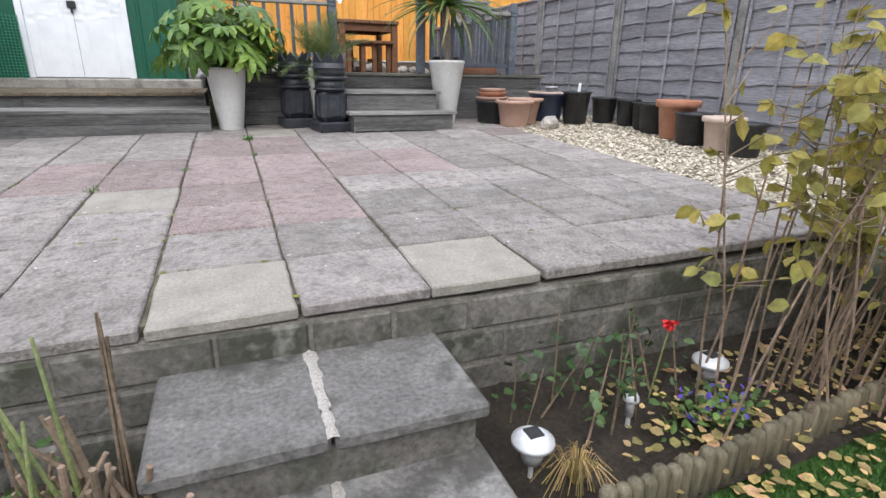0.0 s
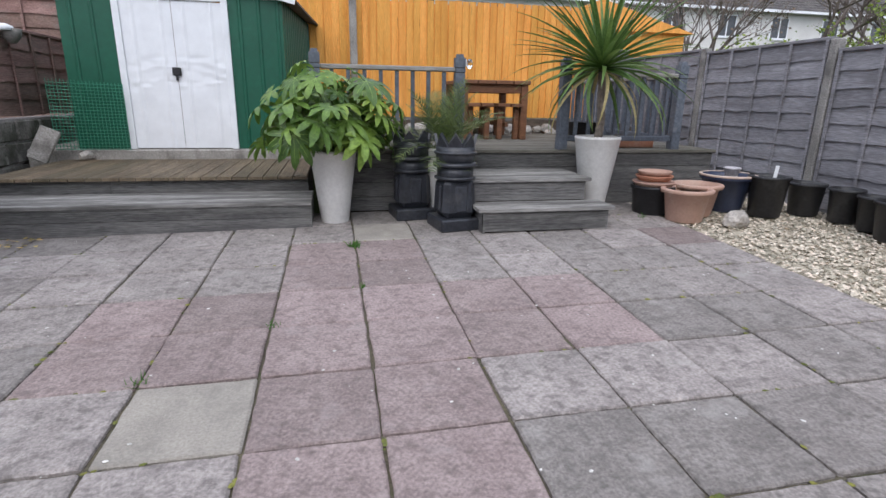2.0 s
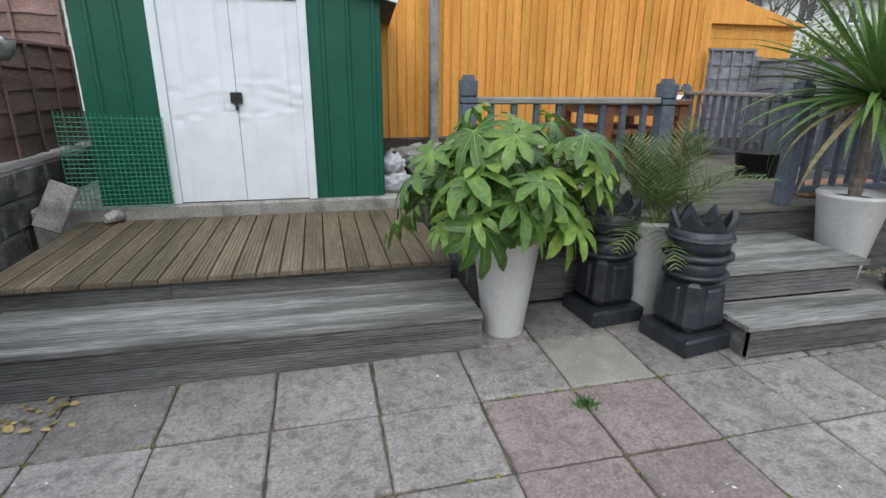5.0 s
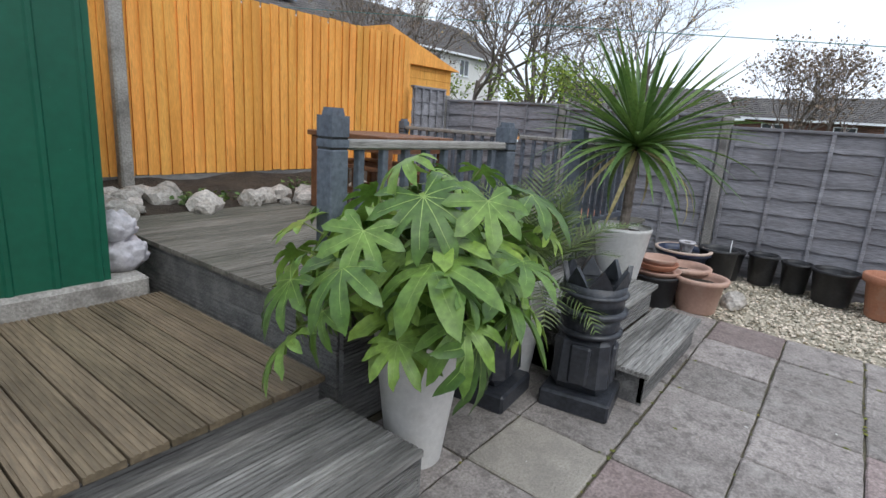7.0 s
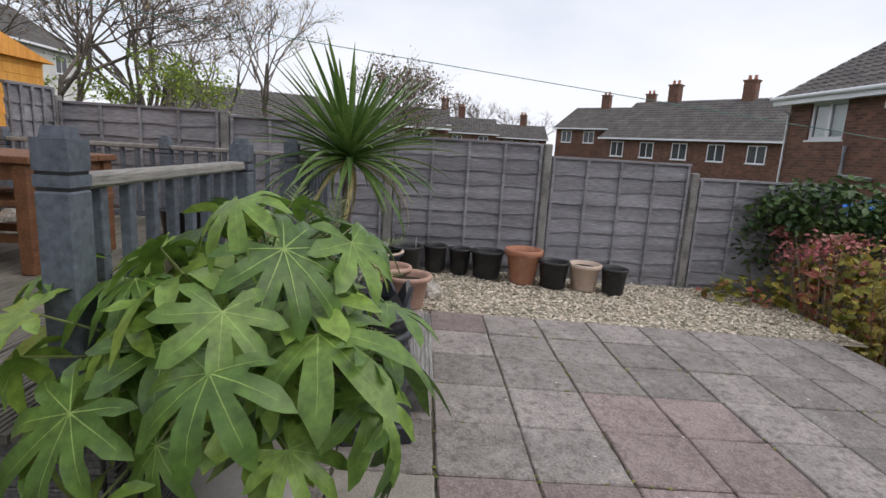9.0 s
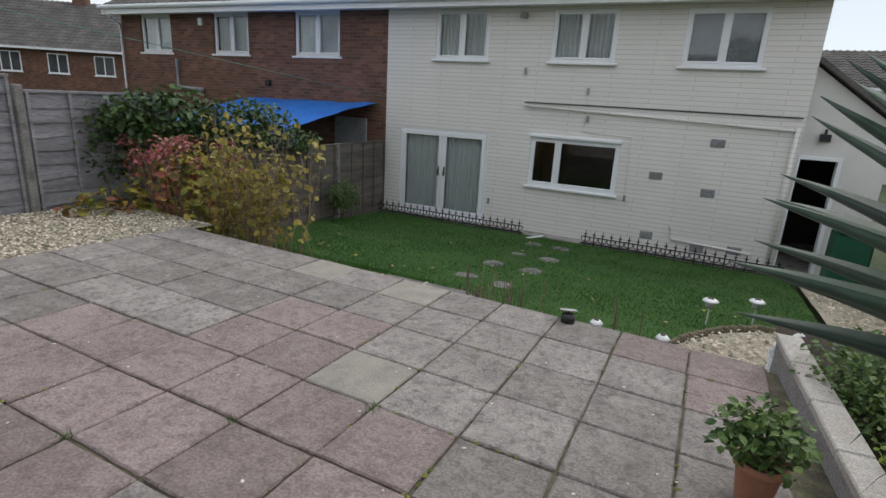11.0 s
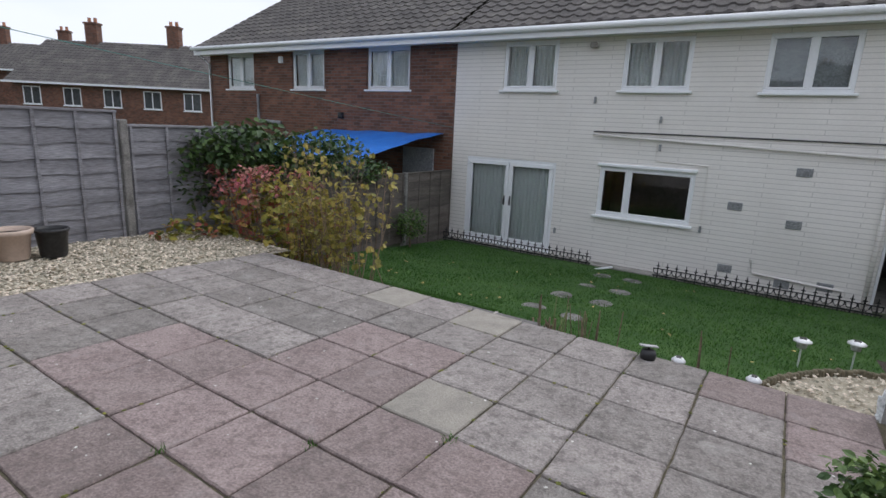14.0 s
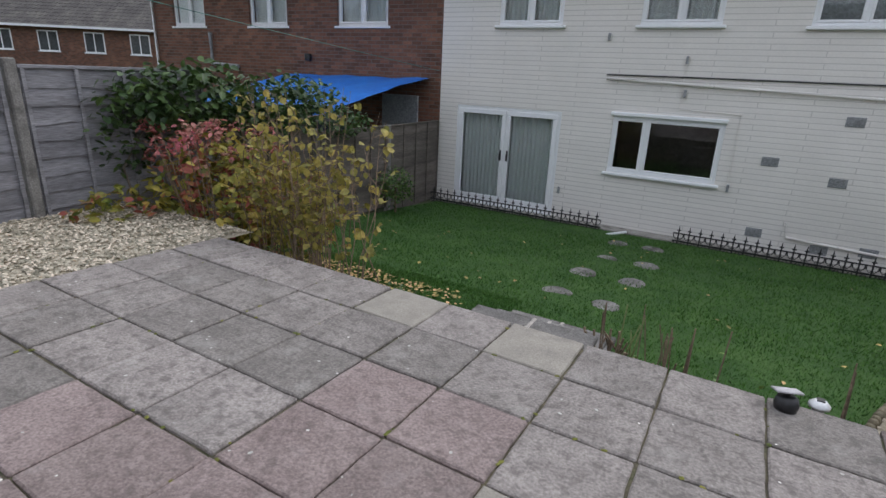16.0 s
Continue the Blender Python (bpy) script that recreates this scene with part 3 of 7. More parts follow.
def window_unit(name, house, x0, x1, z0, z1, y, split=0.5, curtain=None, sill=True):
    """A white window with its frame, mullion, opening light, panes, sill and what hangs behind it."""
    w = new(name)
    w.parent = house
    f = 0.05
    xm = x0 + (x1 - x0) * split
    part("window_frame", boxes((x0, x1, y - 0.07, y, z0, z0 + f), (x0, x1, y - 0.07, y, z1 - f, z1), (x0, x0 + f, y - 0.068, y - 0.002, z0 + f, z1 - f),
                               (x1 - f, x1, y - 0.068, y - 0.002, z0 + f, z1 - f), (xm - 0.028, xm + 0.028, y - 0.068, y - 0.002, z0 + f, z1 - f), bevel=0.006), M_UPVC, w)
    for a, b in ((x0 + f, xm - 0.028), (xm + 0.028, x1 - f)):
        part("opening_light", boxes((a, b, y - 0.05, y + 0.012, z0 + f, z0 + f + 0.036), (a, b, y - 0.05, y + 0.012, z1 - f - 0.036, z1 - f),
                                (a, a + 0.036, y - 0.05, y + 0.012, z0 + f + 0.036, z1 - f - 0.036), (b - 0.036, b, y - 0.05, y + 0.012, z0 + f + 0.036, z1 - f - 0.036), bevel=0.006), M_UPVC, w)
    for c, d in ((x0 + f, xm - 0.028), (xm + 0.028, x1 - f)):
        g = part("pane", boxes((c, d, y - 0.045, y - 0.035, z0 + f, z1 - f)), M_GLASS, w)
        g.visible_shadow = False
    if sill:
        part("window_sill", boxes((x0 - 0.06, x1 + 0.06, y - 0.05, y + 0.09, z0 - 0.05, z0 - 0.003), bevel=0.01), M_UPVC, w)
    if curtain:
        low, sides = curtain
        spans = ((x0 + 0.05, x0 + (x1 - x0) * 0.46), (x0 + (x1 - x0) * 0.54, x1 - 0.05)) if sides else ((x0 + 0.05, x1 - 0.05),)
        for c, d in spans:
            bm = sheet(bmesh.new(), 40, 2, lambda u, v: (c + (d - c) * u, y - 0.11 + 0.022 * math.sin(u * 75 * (d - c)), low + (z1 - low - 0.04) * v))
            part("curtain", bm, M_CURTAIN, w, "gathered net curtain", True)
    # room shell with its dimness painted in as a near-black colour
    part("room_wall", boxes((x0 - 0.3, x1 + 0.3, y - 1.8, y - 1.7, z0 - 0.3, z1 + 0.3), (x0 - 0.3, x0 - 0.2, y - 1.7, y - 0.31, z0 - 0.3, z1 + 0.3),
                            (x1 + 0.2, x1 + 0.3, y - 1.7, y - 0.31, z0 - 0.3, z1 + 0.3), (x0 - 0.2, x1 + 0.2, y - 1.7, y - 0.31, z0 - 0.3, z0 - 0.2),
                            (x0 - 0.2, x1 + 0.2, y - 1.7, y - 0.31, z1 + 0.2, z1 + 0.3)), M_INDOOR_SHADE, w, "room shell behind the glass, its dimness put into the colour")
    return w


HY = -6.67
EAVE = 3.42
house = thing("house", "cream painted brick semi-detached house with white windows", "house", kind="")
ups = [(2.13, 3.32, 2.31, 3.26), (-0.34, 0.845, 2.31, 3.23), (-2.69, -1.465, 2.29, 3.21)]
door_hole, kit = (1.97, 4.10, -1.05, 0.88), (-0.67, 1.06, -0.07, 0.89)
part("wall", wall_open(bmesh.new(), -3.46, 4.50, -1.25, EAVE, HY - 0.3, HY, [*ups, door_hole, kit]), M_CREAMWALL, house)
part("side_wall", boxes((-3.46, -3.16, HY - 7.0, HY - 0.3, -1.25, EAVE)), M_CREAMWALL, house)
part("back_wall", boxes((-3.16, 4.50, HY - 7.0, HY - 6.7, -1.25, EAVE)), M_CREAMWALL, house)
part("roof", tiled_roof(-3.62, 4.50, HY + 0.38, EAVE + 0.06, HY - 3.5, EAVE + 2.35), M_ROOF, house, "brown interlocking roof tiles")
part("rear_roof_slope", tiled_roof(-3.62, 4.50, HY - 7.4, EAVE + 0.06, HY - 3.5, EAVE + 2.35), M_ROOF, house)
bm = tube(bmesh.new(), [(-3.70, HY + 0.45, EAVE - 0.02), (13.82, HY + 0.45, EAVE + 0.02)], 0.055, 8)
part("gutter", bm, M_UPVC, house, "white plastic gutter", True)
part("fascia_board", boxes((-3.64, 13.8, HY + 0.34, HY + 0.39, EAVE - 0.16, EAVE + 0.03)), M_UPVC, house)
part("soffit", boxes((-3.62, 13.8, HY - 0.02, HY + 0.34, EAVE - 0.13, EAVE - 0.1)), M_UPVC, house)
for k, (a, b, c, d) in enumerate(ups):
    window_unit("window", house, a, b, c, d, HY - 0.015, 0.5, (c + 0.04, k < 2) if k < 2 else None)
    if k == 2:
        part("roller_blind", boxes((a + 0.06, b - 0.06, HY - 0.2, HY - 0.19, c + 0.1, d - 0.05)), M_PIPE, house, "grey roller blind")
window_unit("kitchen_window", house, *kit, HY - 0.015, 0.68, None)
part("blind_box", boxes((kit[0] - 0.02, kit[1] + 0.04, HY - 0.02, HY + 0.06, kit[3], kit[3] + 0.06), bevel=0.01), M_UPVC, house, "white trim over the window")
# french doors
fd = new("french_doors")
fd.parent = house
x0, x1, z0, z1 = door_hole
part("door_frame", boxes((x0, x1, HY - 0.09, HY - 0.01, z1 - 0.06, z1), (x0, x0 + 0.06, HY - 0.088, HY - 0.012, z0, z1 - 0.06), (x1 - 0.06, x1, HY - 0.088, HY - 0.012, z0, z1 - 0.06), (x0, x1, HY - 0.1, HY + 0.04, z0, z0 + 0.05), bevel=0.006), M_UPVC, fd)
xm = (x0 + x1) / 2
for k, (a, b) in enumerate(((x0 + 0.062, xm - 0.004), (xm + 0.004, x1 - 0.062))):
    part("door_leaf", boxes((a, b, HY - 0.07, HY + 0.005, z0 + 0.052, z0 + 0.2), (a, b, HY - 0.07, HY + 0.005, z1 - 0.15, z1 - 0.062), (a, a + 0.085, HY - 0.07, HY + 0.005, z0 + 0.2, z1 - 0.15), (b - 0.085, b, HY - 0.07, HY + 0.005, z0 + 0.2, z1 - 0.15), bevel=0.008), M_UPVC, fd)
    g = part("pane", boxes((a + 0.085, b - 0.085, HY - 0.04, HY - 0.03, z0 + 0.2, z1 - 0.15)), M_GLASS, fd)
    g.visible_shadow = False
    hx = xm + (0.07 if k else -0.07)
    hb = boxes((hx - 0.018, hx + 0.018, HY + 0.006, HY + 0.016, z0 + 0.93, z0 + 1.13), bevel=0.004)
    tube(hb, [(hx, HY + 0.016, z0 + 1.06), (hx, HY + 0.05, z0 + 1.06), (hx, HY + 0.055, z0 + 0.95)], 0.01, 6)
    part("handle", hb, M_BLACK, fd, "black lever handle")
    for hz in (0.3, 1.0, 1.75):
        ex = x1 - 0.05 if k else x0 + 0.05
        part("hinge", tube(bmesh.new(), [(ex, HY + 0.012, z0 + hz), (ex, HY + 0.012, z0 + hz + 0.1)], 0.014, 8), M_UPVC, fd)
    bm = sheet(bmesh.new(), 90, 2, lambda u, v: (a + 0.05 + (b - a - 0.1) * u, HY - 0.12 + 0.025 * math.sin(u * 68) + 0.01 * math.sin(u * 31), z0 + 0.12 + (z1 - z0 - 0.25) * v))
    part("curtain", bm, M_CURTAIN, fd, "long patterned net curtain", True)
# same near-black shell, coloured for the dimness behind the doors
part("room_wall", boxes((x0 - 0.5, x1 + 0.5, HY - 2.6, HY - 2.5, z0, z1 + 0.3), (x0 - 0.5, x0 - 0.4, HY - 2.5, HY - 0.31, z0, z1 + 0.3), (x1 + 0.4, x1 + 0.5, HY - 2.5, HY - 0.31, z0, z1 + 0.3), (x0 - 0.4, x1 + 0.4, HY - 2.5, HY - 0.31, z1 + 0.2, z1 + 0.3), (x0 - 0.4, x1 + 0.4, HY - 2.5, HY - 0.31, z0 - 0.1, z0)), M_INDOOR_SHADE, fd, "room shell behind the doors, its dimness put into the colour")
# pipes, vents and lamps on the wall
part("waste_pipe", tube(bmesh.new(), [(1.25, HY + 0.05, 1.48), (-3.40, HY + 0.05, 1.33)], 0.022, 8), M_CREAMWALL, house, "cream painted pipe along the wall", True)
part("cable", tube(bmesh.new(), [(1.26, HY + 0.02, 1.54), (-0.2, HY + 0.02, 1.545), (-3.42, HY + 0.02, 1.54)], 0.012, 6), M_BLACK, house, "dark cable along the wall")
for k in range(9):
    part("pipe_clip", boxes((1.1 - 0.5 * k - 0.015, 1.1 - 0.5 * k + 0.015, HY, HY + 0.05, 1.475 - 0.0161 * k, 1.515 - 0.0161 * k)), M_CREAMWALL, house)
for x, z in ((-2.27, 1.04), (-1.36, 0.38), (-2.26, 0.17), (-1.36, -0.74), (-2.25, -0.86), (-2.85, -0.79)):
    v = part("air_brick", boxes((x - 0.115, x + 0.115, HY, HY + 0.012, z - 0.07, z + 0.07), bevel=0.004), M_PIPE, house, "grey louvred air vent")
    for s in range(5):
        part("slat", boxes((x - 0.1, x + 0.1, HY + 0.012, HY + 0.02, z - 0.055 + 0.024 * s, z - 0.045 + 0.024 * s)), M_PIPE, v)
sl = bmesh.new()
tube(sl, [(1.40, HY, 3.12), (1.40, HY + 0.08, 3.10)], 0.02, 6)
box(sl, 1.33, 1.47, HY + 0.06, HY + 0.16, 3.07, 3.17, 0.02)
part("security_lamp", sl, M_CONC, house)
for x, z in ((1.30, 2.13), (1.87, -0.52), (-0.87, -0.10), (0.0, 1.30), (0.05, 1.80)):
    part("wall_bracket", boxes((x - 0.02, x + 0.02, HY, HY + 0.05, z - 0.06, z + 0.06), bevel=0.005), M_PIPE, house)
part("conduit", tube(bmesh.new(), [(0.05, HY + 0.015, 1.80), (0.05, HY + 0.015, 1.06), (-0.85, HY + 0.015, 1.03), (-0.85, HY + 0.015, -0.1)], 0.009, 6), M_CREAMWALL, house)
part("low_pipe", tube(bmesh.new(), [(-1.75, HY + 0.03, -0.50), (-1.8, HY + 0.03, -0.74), (-3.1, HY + 0.03, -0.80)], 0.02, 6), M_CREAMWALL, house)
part("corner_pipe", tube(bmesh.new(), [(-3.38, HY + 0.05, 1.4), (-3.38, HY + 0.05, -1.0)], 0.035, 8), M_CREAMWALL, house, "cream painted downpipe", True)

# side passage
annexe = thing("side_annexe", "low white lean-to passage joined to the house", "annexe", at=(0.36, 0, -0.16))
part("wall", wall_open(bmesh.new(), -5.1, -3.83, -1.1, 1.62, HY - 0.55, HY - 0.35, [(-4.45, -3.9, -0.95, 1.05)]), M_WHITEWALL, annexe)
bm = bmesh.new()
for yy in (HY - 0.55, HY - 0.35):
    for p in ((-5.1, 1.62), (-3.83, 1.62), (-3.83, 2.55)):
        bm.verts.new((p[0], yy, p[1]))
bm.verts.ensure_lookup_table()
v = bm.verts
for q in ((0, 1, 2), (5, 4, 3), (0, 2, 5, 3), (1, 4, 5, 2), (0, 3, 4, 1)):
    bm.faces.new([v[i] for i in q])
part("gable", bm, M_WHITEWALL, annexe)
bm = boxes((0, 1.72, HY - 6, HY - 0.2, 0, 0.07))
bmesh.ops.transform(bm, matrix=Matrix.Translation((-3.83, 0, 2.6)) @ Matrix.Rotation(radians(180 - 36), 4, "Y") @ Matrix.Diagonal((1, 1, -1, 1)), verts=bm.verts)
bmesh.ops.reverse_faces(bm, faces=bm.faces)
part("roof", bm, M_ROOF, annexe, "dark sloping roof")
# passage walls coloured near-black for the shade inside the doorway
part("back_wall", boxes((-5.1, -3.83, HY - 3.3, HY - 3.2, -1.1, 1.6), (-5.1, -5.0, HY - 3.2, HY - 0.56, -1.1, 1.6)), M_INDOOR_SHADE, annexe)
part("door_frame", boxes((-4.5, -4.44, HY - 0.5, HY - 0.3, -0.95, 1.1), (-3.91, -3.87, HY - 0.5, HY - 0.3, -0.95, 1.1), (-4.44, -3.91, HY - 0.5, HY - 0.3, 1.04, 1.1)), M_UPVC, annexe, "white door frame")
part("passage_floor", boxes((-5.1, -3.83, HY - 3.2, HY - 0.2, -1.05, -0.93)), M_CONC, annexe)
part("flood_lamp", boxes((-4.25, -4.1, HY - 0.34, HY - 0.2, 1.35, 1.47), (-4.2, -4.16, HY - 0.36, HY - 0.3, 1.4, 1.55), bevel=0.01), M_BLACK, annexe, "black flood lamp")

# neighbour
neigh = thing("neighbour_house", "brown brick neighbouring house with white windows", "house")
nups = [(5.80, 7.15, 2.31, 3.30), (8.62, 9.87, 2.31, 3.30), (11.48, 12.75, 2.31, 3.30)]
part("wall", wall_open(bmesh.new(), 4.50, 13.56, -1.25, EAVE, HY - 0.3, HY, nups), M_BRICK, neigh)
part("end_wall", boxes((13.26, 13.56, HY - 7, HY - 0.3, -1.25, EAVE)), M_BRICK, neigh)
part("roof", tiled_roof(4.50, 13.85, HY + 0.38, EAVE + 0.06, HY - 3.5, EAVE + 2.35), M_ROOF, neigh, "brown interlocking roof tiles")
part("rear_roof_slope", tiled_roof(4.50, 13.85, HY - 7.4, EAVE + 0.06, HY - 3.5, EAVE + 2.35), M_ROOF, neigh)
for a, b, c, d in nups:
    window_unit("window", neigh, a, b, c, d, HY - 0.06, 0.5, (c + 0.03, False))
part("downpipe", tube(bmesh.new(), [(13.7, HY + 0.45, EAVE - 0.05), (13.48, HY + 0.08, EAVE - 0.4), (13.48, HY + 0.08, -1.1)], 0.035, 8), M_UPVC, neigh, "white downpipe", True)
part("soil_pipe", tube(bmesh.new(), [(11.2, HY + 0.1, 2.15), (11.2, HY + 0.1, 1.42), (10.25, HY + 0.1, 1.38)], 0.055, 8), M_PIPE, neigh, "grey soil pipe", True)
part("wall_lamp", boxes((7.9, 8.05, HY, HY + 0.1, 1.58, 1.73), bevel=0.02), M_BLACK, neigh)
part("burglar_alarm_box", boxes((10.2, 10.35, HY, HY + 0.06, 3.0, 3.18), bevel=0.01), M_UPVC, neigh)

# tarpaulin lean-to of the neighbour
tarp = thing("tarpaulin_shelter", "bright blue tarpaulin over a timber lean-to by the house", "shelter")
bm = sheet(bmesh.new(), 24, 14, lambda u, v: (4.75 + 3.7 * u, HY + 0.02 + 2.85 * v, 1.33 - 0.05 * u - (0.50 + 0.05 * u) * v ** 1.2 + 0.03 * noise.noise((u * 6, v * 4, 0))))
cover = part("cover", bm, M_TARP, tarp, "", True)
bm = sheet(bmesh.new(), 24, 3, lambda u, v: (4.75 + 3.7 * u, HY + 2.87 + 0.02 * math.sin(u * 30), 0.83 - 0.1 * u - 0.12 * v + 0.03 * noise.noise((u * 6, 4, 0))))
part("hanging_edge", bm, M_TARP, tarp, "", True)
for x in (4.8, 6.5, 8.2):
    part("post", boxes((x, x + 0.09, HY + 2.7, HY + 2.79, -1.1, 0.72)), M_FENCE, tarp)
part("beam", boxes((4.78, 8.4, HY + 2.68, HY + 2.78, 0.60, 0.68)), M_FENCE, tarp)
part("pale_door", boxes((5.0, 5.9, HY + 0.01, HY + 0.06, -1.05, 0.98), bevel=0.01), M_PIPE, tarp, "pale blue-grey door")
part("blue_box", boxes((5.6, 6.7, HY + 1.6, HY + 2.15, -1.0, 0.62), bevel=0.03), M_POT_BLUE, tarp)


def far_house(name, label, origin, yaw, length, depth, eave, ridge, n_windows, wall, floors=1, chimneys=()):
    """A house further off, long side to the viewer: walls, two roof slopes, chimneys, and windows with panes."""
    h = thing(name, label, "house", "houses beyond the fences", at=origin, turn=yaw)
    part("wall", boxes((0, length, 0, depth, -4, eave)), wall, h)
    bm = bmesh.new()
    tri = [[bm.verts.new((x, y, z)) for y, z in ((0, eave), (depth, eave), (depth / 2, ridge - 0.05))] for x in (0, length)]
    bm.faces.new(tri[0][::-1]), bm.faces.new(tri[1])
    part("gable", bm, wall, h)
    part("roof", tiled_roof(-0.25, length + 0.25, -0.4, eave - 0.05, depth / 2, ridge), M_ROOF, h)
    part("rear_roof_slope", tiled_roof(-0.25, length + 0.25, depth + 0.4, eave - 0.05, depth / 2, ridge), M_ROOF, h)
    part("gutter", boxes((-0.25, length + 0.25, -0.5, -0.38, eave - 0.1, eave + 0.02)), M_UPVC, h)
    for k in range(n_windows):
        for fl in range(floors):
            x = (k + 0.5) * length / n_windows
            z = eave - 1.35 - 2.6 * fl
            w = part("window", boxes((x - 0.55, x + 0.55, -0.03, 0.0, z, z + 0.06), (x - 0.55, x + 0.55, -0.03, 0.0, z + 1.04, z + 1.1), (x - 0.55, x - 0.49, -0.03, 0, z + 0.06, z + 1.04), (x + 0.49, x + 0.55, -0.03, 0, z + 0.06, z + 1.04), (x - 0.03, x + 0.03, -0.03, 0, z + 0.06, z + 1.04)), M_UPVC, h)
            part("pane", boxes((x - 0.49, x - 0.03, -0.015, -0.004, z + 0.06, z + 1.04), (x + 0.03, x + 0.49, -0.015, -0.004, z + 0.06, z + 1.04)), M_DARKGLASS, w)
            part("sill", boxes((x - 0.6, x + 0.6, -0.08, -0.031, z - 0.05, z + 0.01)), M_UPVC, w)
    for cx in chimneys:
        c = part("chimney", boxes((cx - 0.4, cx + 0.4, depth / 2 - 0.3, depth / 2 + 0.3, ridge - 0.6, ridge + 1.1), (cx - 0.46, cx + 0.46, depth / 2 - 0.36, depth / 2 + 0.36, ridge + 1.1, ridge + 1.22)), wall, h)
        for px in (cx - 0.2, cx + 0.2):
            part("chimney_pot", lathe(bmesh.new(), [(0.12, ridge + 1.22), (0.1, ridge + 1.5), (0.12, ridge + 1.53)], 10, (px, depth / 2, 0)), M_TERRA, c)
    return h


M_DARKGLASS = surf("dark_reflecting_glass", (0.05, 0.055, 0.06), (0.09, 0.10, 0.105), 0.6, 0.08, 0.0, 10)
far_house("terrace_house", "brown brick terrace with tiled roof and chimneys", (39.6, -10.2, -0.9), 214, 15.0, 8.0, 3.9, 6.9, 6, M_BRICK, 1, (3.0, 8.5))
far_house("terrace_house", "distant brown brick terrace with tiled roof", (52.0, -9.5, -0.9), 224, 12.0, 8.0, 5.0, 7.3, 5, M_BRICK, 1, (3.0, 7.5))
far_house("low_house", "distant house with a brown tiled roof", (58.0, 7.4, -0.9), 270, 6.4, 7.0, 4.9, 6.8, 3, M_BRICK, 1, (6.0,))
far_house("low_house", "distant house with a brown tiled roof", (60.0, 1.4, -0.9), 268, 6.0, 7.0, 4.2, 6.1, 2, M_BRICK, 1, (2.0,))
far_house("low_house", "distant house with a brown tiled roof", (62.0, -4.8, -0.9), 266, 6.0, 7.0, 4.0, 5.7, 2, M_BRICK, 1, (3.5,))
far_house("low_house", "low house with a brown roof beyond the trees", (27.0, 16.5, -0.9), 300, 9.0, 7.0, 3.5, 5.2, 3, M_BRICK, 1, ())
far_house("garage_block", "low brown roofed building beyond the fence", (34.0, 9.0, -1.1), 285, 7.0, 6.0, 3.9, 5.2, 2, M_BRICK, 1, ())
pale = far_house("pale_terrace", "long pale rendered terrace with a tiled roof", (2.6, 26.0, 0.0), 0, 32.0, 8.0, 5.9, 8.6, 10, M_WHITEWALL, 2, (7.0, 18.0, 27.0))
far_house("brown_roof_house", "low house with a brown roof beyond the orange fence", (-12.0, 27.0, 0.0), 0, 13.0, 8.0, 4.4, 5.9, 4, M_BRICK, 1, (9.0,))
for k in range(6):
    bm = bmesh.new()
    box(bm, 7.0 + 1.1 * k, 8.05 + 1.1 * k, 0.6, 2.4, 0, 0.04, 0, Matrix.Translation((0, 0, 6.2)) @ Matrix.Rotation(math.atan2(2.8, 4.4), 4, "X") @ Matrix.Translation((0, 0.2, 0.12)))
    part("solar_panel", bm, M_SOLAR, pale, "blue-grey solar panel on the roof")
far_house("side_house", "distant brick house beyond the side path", (-6.5, -27.0, -1.0), 180, 16.0, 8.0, 4.0, 6.0, 6, M_WHITEWALL, 1, (4.0,))
far_house("side_house", "distant brick house beyond the side path", (-17.0, -12.0, -1.0), 118, 12.0, 8.0, 3.6, 5.4, 4, M_BRICK, 1, (4.0,))
far_house("white_neighbour_house", "white rendered house behind the shed", (-16.0, 14.5, 0.8), 0, 14.0, 6.0, 2.9, 4.6, 3, M_WHITEWALL, 1, ())


